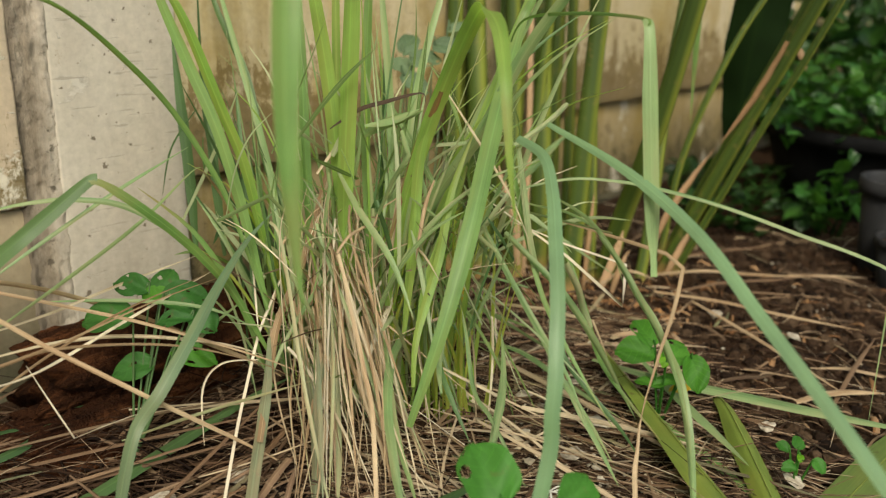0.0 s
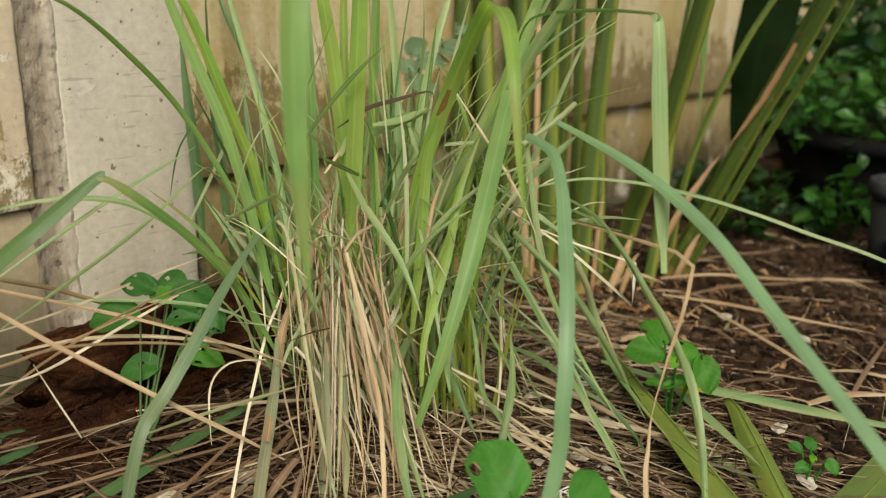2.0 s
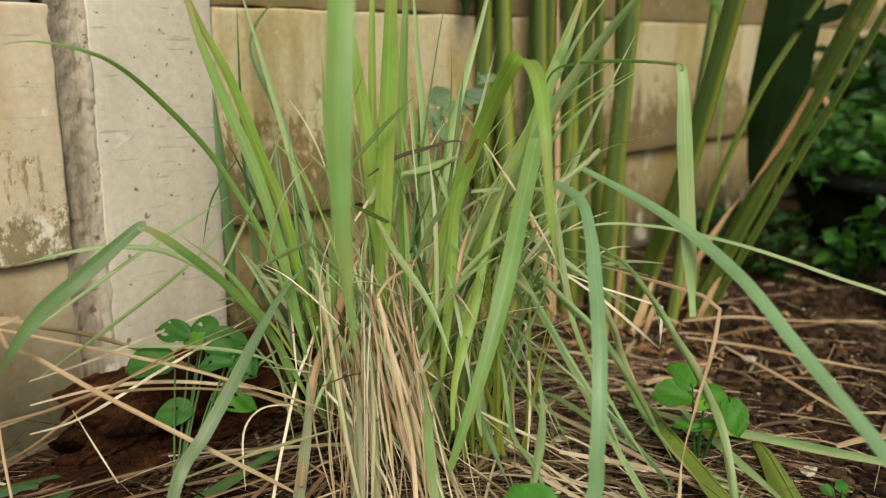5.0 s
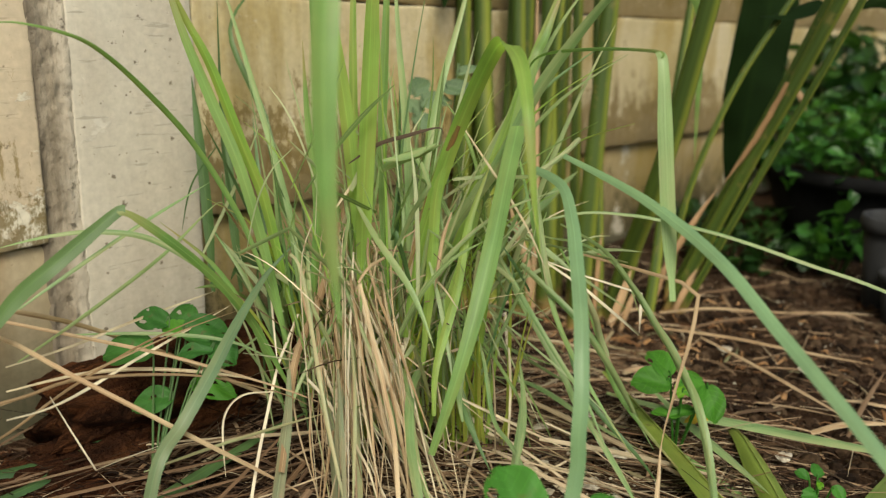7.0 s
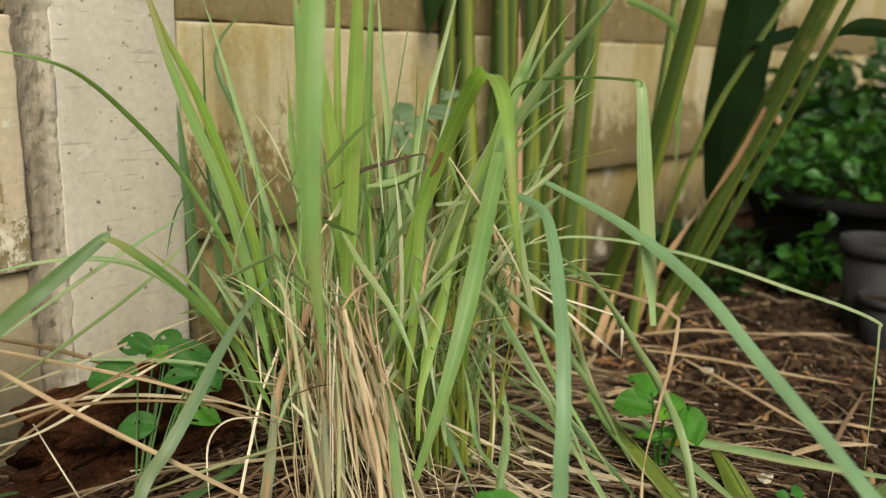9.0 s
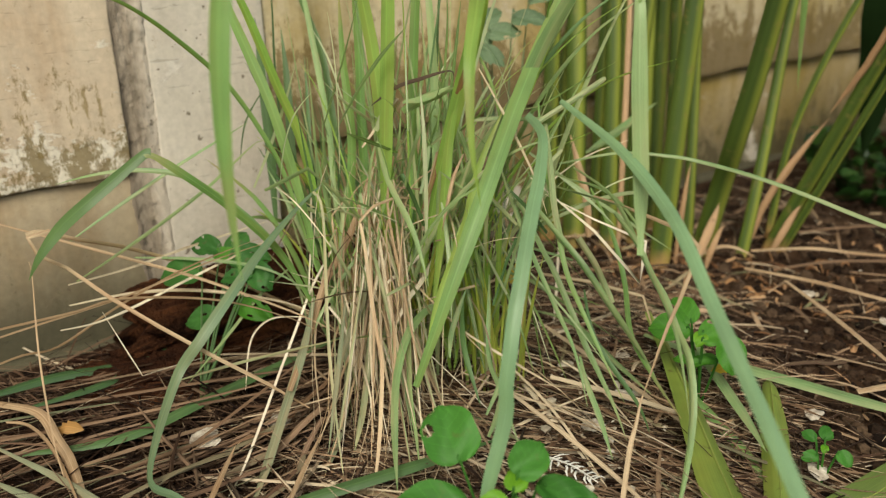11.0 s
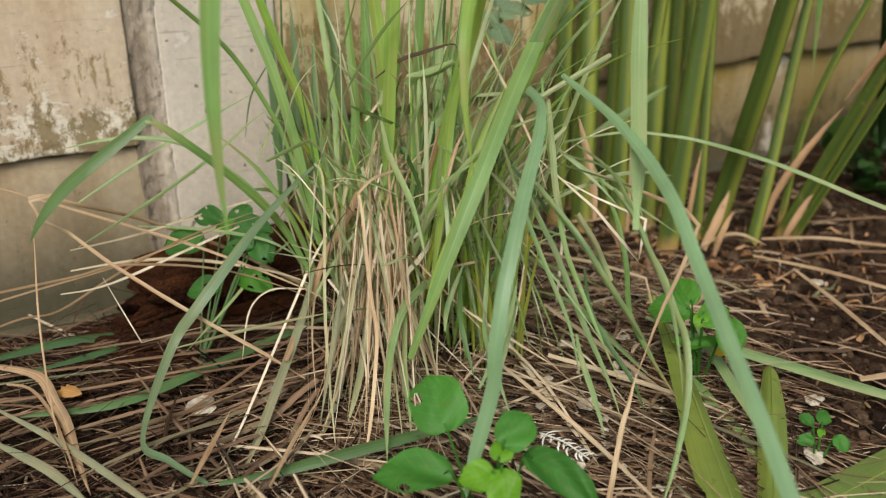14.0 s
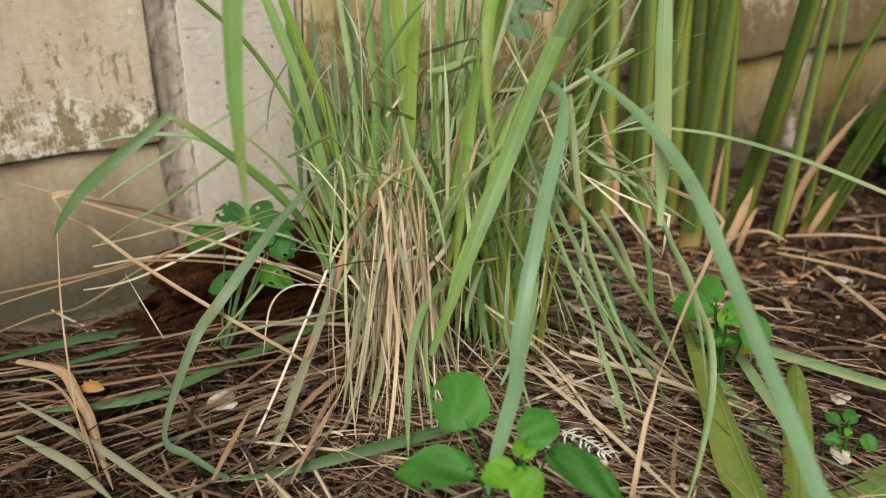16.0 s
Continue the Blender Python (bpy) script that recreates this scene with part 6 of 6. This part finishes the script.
def build_chips():
    mat = chip_material()
    for k, (x, y, r) in enumerate(((-0.266, 0.724, 0.014), (-0.20, 0.78, 0.012), (0.207, 0.925, 0.014), (0.05, 0.988, 0.010), (0.121, 0.978, 0.009), (0.165, 0.848, 0.009), (0.405, 0.807, 0.009), (0.30, 1.02, 0.008), (0.19, 1.03, 0.009), (0.47, 1.30, 0.009), (0.42, 0.93, 0.007), (0.56, 1.20, 0.008))):
        bm = bmesh.new()
        r *= 1.15
        bmesh.ops.create_icosphere(bm, subdivisions=2, radius=r)
        for v in bm.verts:
            q = v.co / r
            v.co *= 1 + 0.5 * noise.noise(q * 1.5 + Vector((k * 3, 0, 0))) + 0.45 * noise.noise(q * 3.1 + Vector((k, 1, 0)))
            v.co.x *= 1.25
            v.co.z *= 0.18
        ob = part("plaster_chip", from_bm("plaster_chip", bm, mat))
        ob.location, ob.rotation_euler = (x, y, lift(x, y) + (0.030 if x < -0.25 else 0.024)), (0.15, -0.1, k * 1.3)
        tagged(ob, "flaky whitish chip lying among straw", "chip", "plaster chips")


build_chips()


scatter("wood_crumbs", 1500, (0.0015, 0.011), [(0.010, 0.005, 0.004), (0.035, 0.014, 0.007), (0.10, 0.04, 0.017)], lambda r: (r.gauss(-0.41, 0.09), r.gauss(0.90, 0.08)), "red-brown crumbs of rotten wood by the log", 8)


# ---------------------------------------------------------------- rotten log by the wall
def build_log():
    m, n, l, p = material("rotten_wood")
    fib = fuzz(n, l, 9, 6, 0.7, (0.35, 3.0, 3.0))
    blot = fuzz(n, l, 14, 5, 0.65)
    c = ramp(n, l, fib, [(0.30, (0.008, 0.004, 0.003)), (0.5, (0.042, 0.016, 0.0075)), (0.72, (0.18, 0.066, 0.026))])
    c = blend(n, l, tone(n, l, blot, 0.5, 0.7, 0, 0.7), c, (0.062, 0.024, 0.010))
    c = blend(n, l, tone(n, l, fuzz(n, l, 5, 3), 0.58, 0.7, 0, 0.4), c, (0.10, 0.044, 0.022))
    l.new(c, p.inputs["Base Color"])
    p.inputs["Roughness"].default_value = 0.95
    p.inputs["Specular IOR Level"].default_value = 0.06
    relief(n, l, p, maths(n, l, "ADD", maths(n, l, "ADD", fib, blot), fuzz(n, l, 70, 4, 0.7)), 1.0, 0.02)
    log = thing("rotten_log", "crumbling red-brown rotten log lying along the wall", "log", (-0.315, 1.1005, 0.055))
    log.rotation_euler = (0, 0, radians(48.94))
    verts, faces = [], []
    rings, sides = 110, 72
    for k in range(rings):
        s = k / (rings - 1)
        x = (s - 0.5) * 0.49
        for j in range(sides):
            a = 2 * math.pi * j / sides
            q = Vector((x * 3, math.cos(a), math.sin(a)))
            r = 0.068 * (1 + 0.30 * noise.noise(q * 1.6) + 0.16 * noise.noise(q * 4) + 0.09 * noise.noise(Vector((x * 9, math.cos(a) * 9, math.sin(a) * 9))) + 0.09 * noise.noise(Vector((x * 60, math.cos(a) * 11, math.sin(a) * 11))) + 0.05 * noise.noise(Vector((x * 130, math.cos(a) * 25, math.sin(a) * 25))))
            r *= 1 - 0.10 * (2 * abs(s - 0.5)) ** 6
            xx = x + (0.025 + 0.03 * abs(2 * s - 1) ** 3) * noise.noise(Vector((0, math.cos(a) * 3, math.sin(a) * 3 + s * 5)))
            verts.append((xx, r * math.cos(a) * 0.95, r * math.sin(a) * 0.98))
    for k in range(rings - 1):
        for j in range(sides):
            a, b = k * sides + j, k * sides + (j + 1) % sides
            faces.append((a, b, b + sides, a + sides))
    for k, x in ((0, -0.23), (rings - 1, 0.23)):
        c0 = len(verts)
        verts.append((x, 0, 0))
        for j in range(sides):
            a, b = k * sides + j, k * sides + (j + 1) % sides
            faces.append((a, b, c0) if k else (b, a, c0))
    part("wood", mesh("wood", verts, faces, m), log)
    rnd = random.Random(3)
    for k in range(14):
        a = rnd.uniform(-1.9, -0.2)
        x = rnd.uniform(-0.22, 0.1)
        q = Vector((x, 0.07 * math.sin(a) * 1.0, 0.07 * math.cos(a) * 0.6 - 0.03))
        pts = [q, q + Vector((rnd.gauss(-0.02, 0.02), -0.012, -0.01)), q + Vector((rnd.gauss(-0.05, 0.03), -0.02, -0.035))]
        v, f, _ = ribbon(pts, rnd.uniform(0.008, 0.02), rnd.uniform(-40, 40), fold=0.5, base=0.9, ripple=0.3)
        part("bark_flake", mesh("bark_flake", v, f, m), log)
    # flatter rotten pieces lie in front of its lower edge
    for k, (x, y, z, lx, ly, lz, turn) in enumerate(((-0.37, 0.965, 0.022, 0.15, 0.04, 0.032, 40), (-0.415, 0.885, 0.016, 0.10, 0.035, 0.026, 55), (-0.46, 0.865, 0.014, 0.085, 0.03, 0.024, 30), (-0.40, 0.82, 0.010, 0.07, 0.025, 0.018, 20))):
        bm = bmesh.new()
        bmesh.ops.create_icosphere(bm, subdivisions=5, radius=1)
        for v in bm.verts:
            q = v.co.copy()
            s = q + Vector((k * 5.0, 0, 0))
            v.co = Vector((q.x * lx, q.y * ly, q.z * lz)) * (1 + 0.35 * noise.noise(s * 2.2) + 0.22 * noise.noise(s * 6) + 0.12 * noise.noise(s * 15))
        ob = part("rotten_wood_piece", from_bm("rotten_wood_piece", bm, m, True))
        ob.location, ob.rotation_euler = (x, y, z), (0, 0, radians(turn))
        tagged(ob, "flat crumbling piece of red-brown rotten wood on soil", "rotten wood", "rotten wood pieces")


build_log()


# ---------------------------------------------------------------- small broad-leaved weeds
def oval(length, width, seed, cup=0.18, tip=0.15, rows=9, cols=7, bites=()):
    """A broad leaf from its stalk at the origin along +x, slightly cupped and wavy; bites are (along, across, size)."""
    verts, faces, uv = [], [], []
    for i in range(rows):
        s = i / (rows - 1)
        w = width / 2 * max(0.04, 1 - abs(2 * s - 0.94) ** 2.3) ** 0.5 * (1 - tip * s * s) * (1 + 0.05 * math.sin(9 * s + seed))
        for j in range(cols):
            u = -1 + 2 * j / (cols - 1)
            crease = 0.004 * length * math.sin((s - 0.25 * abs(u)) * 38) * abs(u) * (rows > 9)
            z = cup * abs(u) ** 1.5 * w - 0.35 * length * (s - 0.3) ** 2 + 0.03 * length * math.sin(s * 7 + u * 4 + seed) + crease
            verts.append((s * length, u * w, z))
            uv.append((j / (cols - 1), s))
    for i in range(rows - 1):
        for j in range(cols - 1):
            a = i * cols + j
            s, u = (i + 0.5) / (rows - 1), -1 + 2 * (j + 0.5) / (cols - 1)
            if any((s - b[0]) ** 2 * 3 + (u - b[1]) ** 2 < b[2] ** 2 for b in bites):
                continue
            faces.append((a, a + 1, a + cols + 1, a + cols))
    return verts, faces, uv


def weed(label, foot, leaves, group="weeds", stalk="weed"):
    """leaves: place, length, width, heading (0 to the right, 90 upward), how far it faces forward, kind."""
    ob = thing("weed", label, "weed", foot, group)
    o = Vector(foot)
    for k, (q, length, width, heading, front, kind) in enumerate(leaves):
        n = Vector((0, 0, 1)).lerp(Vector((0.15, -0.75, 0.65)), front).normalized()
        right = (Vector((1, 0, 0)) - n * n.x).normalized()
        d = right * math.cos(radians(heading)) + n.cross(right) * math.sin(radians(heading))
        turn = Matrix((d, n.cross(d), n)).transposed()
        base = Vector(q) - o - d * (length * 0.5)
        rnd = random.Random(k * 7 + len(leaves))
        bites = [(rnd.uniform(0.3, 0.95), rnd.choice((-1, 1)) * rnd.uniform(0.25, 1.05), rnd.uniform(0.07, 0.2)) for b in range(rnd.choice((0, 1, 2, 3)))]
        v, f, uv = oval(length, width, k + len(leaves), rows=25, cols=21, bites=bites)
        part("leaf", mesh("leaf", v, f, LEAF[kind], uv), ob, m=Matrix.Translation(base) @ turn.to_4x4())
        v, f, uv = tube([(0, 0, -0.01), base * 0.5 + Vector((0, 0, -0.006)), base, base + d * (length * 0.1) - n * 0.001], (0.0016, 0.0009), 6, 1.0, 4)
        part("stalk", mesh("stalk", v, f, LEAF[stalk], uv), ob)
    return ob


weed("bright green broad-leaved weed with bitten leaves", (0.105, 0.60, 0.01), (
    ((0.049, 0.612, 0.151), 0.056, 0.054, 120, 0.9, "weed"),
    ((0.124, 0.597, 0.144), 0.037, 0.036, 60, 0.9, "weed"),
    ((0.040, 0.562, 0.110), 0.070, 0.043, 190, 0.42, "weed"),
    ((0.165, 0.588, 0.112), 0.072, 0.036, -22, 0.45, "weed"),
    ((0.098, 0.556, 0.120), 0.030, 0.028, 200, 0.7, "weed_bright"),
    ((0.122, 0.552, 0.114), 0.035, 0.032, 285, 0.8, "weed_bright"),
    ((0.115, 0.585, 0.130), 0.024, 0.022, 80, 0.5, "weed_bright"),
))
weed("small bright green clover-like weed", (0.29, 0.95, 0.01), (
    ((0.262, 0.957, 0.134), 0.042, 0.036, 120, 0.7, "weed_light"),
    ((0.247, 0.934, 0.118), 0.048, 0.038, 185, 0.8, "weed_light"),
    ((0.300, 0.940, 0.114), 0.040, 0.036, 40, 0.8, "weed_light"),
    ((0.318, 0.916, 0.098), 0.046, 0.036, -80, 0.95, "weed_light"),
    ((0.283, 0.930, 0.108), 0.020, 0.018, 250, 0.7, "weed_bright"),
    ((0.290, 0.940, 0.075), 0.036, 0.02, 200, 0.4, "weed_light"),
    ((0.270, 0.945, 0.07), 0.032, 0.018, 160, 0.4, "weed_light"),
))
weed("tiny green weed seedling on straw", (0.41, 0.815, 0.01), (
    ((0.412, 0.828, 0.060), 0.0187, 0.0158, 80, 0.7, "weed"),
    ((0.393, 0.800, 0.046), 0.0173, 0.0144, 200, 0.7, "weed"),
    ((0.428, 0.802, 0.046), 0.0187, 0.0173, -40, 0.8, "weed"),
    ((0.395, 0.825, 0.056), 0.0158, 0.0144, 150, 0.7, "weed"),
    ((0.408, 0.808, 0.052), 0.0101, 0.0086, 260, 0.5, "weed_bright"),
))
weed("green broad-leaved weed beside the rotten log", (-0.335, 0.835, 0.02), (
    ((-0.357, 0.930, 0.186), 0.044, 0.031, 175, 0.9, "weed_dim"),
    ((-0.328, 0.967, 0.177), 0.042, 0.034, 80, 0.9, "weed_dim"),
    ((-0.292, 0.927, 0.175), 0.054, 0.042, 10, 0.85, "weed_dim"),
    ((-0.328, 0.924, 0.177), 0.032, 0.026, 170, 0.8, "weed_light"),
    ((-0.370, 0.884, 0.164), 0.056, 0.042, 195, 0.8, "weed_dim"),
    ((-0.296, 0.892, 0.162), 0.042, 0.024, 200, 0.6, "weed_dim"),
    ((-0.266, 0.901, 0.159), 0.042, 0.036, -40, 0.9, "weed_dim"),
    ((-0.345, 0.881, 0.103), 0.048, 0.034, 205, 0.8, "weed_dim"),
    ((-0.276, 0.892, 0.116), 0.054, 0.032, -10, 0.7, "weed_light"),
), stalk="dull")

weed("dusty grey-green weed standing between clump and wall", (-0.020, 1.300, 0.0), (
    ((-0.050, 1.368, 0.439), 0.050, 0.035, 70, 0.9, "dusty"),
    ((-0.022, 1.341, 0.418), 0.055, 0.036, 20, 0.9, "dusty"),
    ((0.017, 1.355, 0.437), 0.060, 0.034, 10, 0.9, "dusty"),
    ((-0.063, 1.340, 0.408), 0.045, 0.030, 150, 0.9, "dusty"),
    ((0.031, 1.392, 0.465), 0.050, 0.022, 30, 0.8, "dusty"),
    ((-0.038, 1.313, 0.384), 0.050, 0.034, -30, 0.9, "dusty"),
), stalk="dusty")


# ---------------------------------------------------------------- pots and greenery at the far end
def plastic(name, colour, rough=0.5):
    m, n, l, p = material(name)
    c = blend(n, l, tone(n, l, fuzz(n, l, 18, 5), 0.45, 0.7, 0, 0.6), colour, tuple(min(1, v * 1.8 + 0.006) for v in colour))
    l.new(c, p.inputs["Base Color"])
    p.inputs["Roughness"].default_value = rough
    p.inputs["Specular IOR Level"].default_value = 0.15
    relief(n, l, p, fuzz(n, l, 120, 3), 0.2, 0.001)
    return m


BLACK, GREY = plastic("black_plastic", (0.003, 0.003, 0.0035), 0.9), plastic("grey_plastic", (0.022, 0.022, 0.024), 0.65)


def turned(name, profile, mat, sides=40):
    verts, faces = [], []
    for r, z in profile:
        for j in range(sides):
            a = 2 * math.pi * j / sides
            verts.append((r * math.cos(a), r * math.sin(a), z))
    for k in range(len(profile) - 1):
        for j in range(sides):
            a, b = k * sides + j, k * sides + (j + 1) % sides
            faces.append((a, b, b + sides, a + sides))
    return mesh(name, verts, faces, mat)


def pot(name, label, at, r, h, mat, soil=True, group="pots"):
    ob = thing(name, label, "pot", at, group)
    t = 0.006
    part("body", turned("body", [(0.001, 0), (r * 0.74, 0), (r * 0.78, 0.01), (r * 0.97, h * 0.86), (r * 0.97, h * 0.86)], mat), ob)
    part("rim", turned("rim", [(r * 0.965, h * 0.84), (r * 1.06, h * 0.85), (r * 1.08, h * 0.9), (r * 1.07, h), (r * 0.99, h), (r * 0.95, h * 0.96), (r * 0.9, h * 0.80)], mat), ob)
    if soil:
        part("soil_fill", turned("soil_fill", [(r * 0.93, h * 0.86), (r * 0.5, h * 0.88), (0.001, h * 0.89)], bpy.data.materials["garden_soil"]), ob)
    return ob


pot("planter_tub", "wide black plastic tub filled with leafy plants", (1.14, 2.12, 0.0), 0.30, 0.22, BLACK)
pot("planter_tub", "black plastic tub standing by the wall", (1.62, 2.35, 0.0), 0.28, 0.24, BLACK)
pot("flower_pot", "dusty grey plastic pot standing on soil", (0.915, 1.60, 0.0), 0.078, 0.19, GREY)
pot("flower_pot", "small dark grey plastic pot on soil", (0.885, 1.50, 0.0), 0.055, 0.10, GREY)


def foliage(name, label, at, spread, heights, count, sizes, kind, seed, category="shrub"):
    """A leafy plant: thin stalks from one foot, with many small leaves round their ends."""
    rnd = random.Random(seed)
    ob = thing(name, label, category, at)
    verts, faces, uv = [], [], []
    sv, sf, su = [], [], []
    for k in range(count):
        a = rnd.uniform(0, 2 * math.pi)
        r = math.sqrt(rnd.random())
        x, y = spread[0] * r * math.cos(a), spread[1] * r * math.sin(a)
        z = rnd.uniform(*heights) * (1 - 0.35 * r * r) + 0.04 * noise.noise(Vector((x * 9, y * 9, seed)))
        if k % 6 == 0:
            v, f, u = tube([(x * 0.35, y * 0.35, 0), (x * 0.7, y * 0.7, z * 0.6), (x, y, z)], (0.003, 0.0012), 5, 1, 3)
            b = len(sv)
            sv += v
            sf += [tuple(i + b for i in q) for q in f]
            su += u
        size = rnd.uniform(*sizes)
        turn = Euler((rnd.gauss(0, 0.5), rnd.gauss(0.1, 0.5), rnd.uniform(0, 6.28))).to_matrix()
        v, f, u = oval(size, size * rnd.uniform(0.55, 0.85), k % 9)
        b = len(verts)
        verts += [turn @ Vector(q) + Vector((x, y, z)) for q in v]
        faces += [tuple(i + b for i in q) for q in f]
        uv += u
    twigs = part("stalk", mesh("stalk", sv, sf, LEAF["shade"], su), ob)
    twigs["kind"] = "stuff"
    crown = part("foliage", mesh("foliage", verts, faces, LEAF[kind], uv), ob)
    crown["kind"] = "stuff"
    return ob


LEAF["lush"] = leaf_material("tub_plant_leaf", [(0.014, 0.052, 0.009), (0.034, 0.115, 0.018), (0.07, 0.19, 0.03)], 0.35, 0.4, 8, island=True)
foliage("leafy_plant", "low bright green leafy plants filling the tub", (1.14, 2.12, 0.19), (0.36, 0.32), (0.02, 0.20), 700, (0.025, 0.05), "lush", 31)
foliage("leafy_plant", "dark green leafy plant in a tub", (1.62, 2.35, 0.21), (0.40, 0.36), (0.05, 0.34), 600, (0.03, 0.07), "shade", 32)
foliage("leafy_plant", "small green weeds growing in front of the tub", (0.90, 1.84, 0.0), (0.10, 0.08), (0.04, 0.17), 60, (0.03, 0.055), "lush", 33)
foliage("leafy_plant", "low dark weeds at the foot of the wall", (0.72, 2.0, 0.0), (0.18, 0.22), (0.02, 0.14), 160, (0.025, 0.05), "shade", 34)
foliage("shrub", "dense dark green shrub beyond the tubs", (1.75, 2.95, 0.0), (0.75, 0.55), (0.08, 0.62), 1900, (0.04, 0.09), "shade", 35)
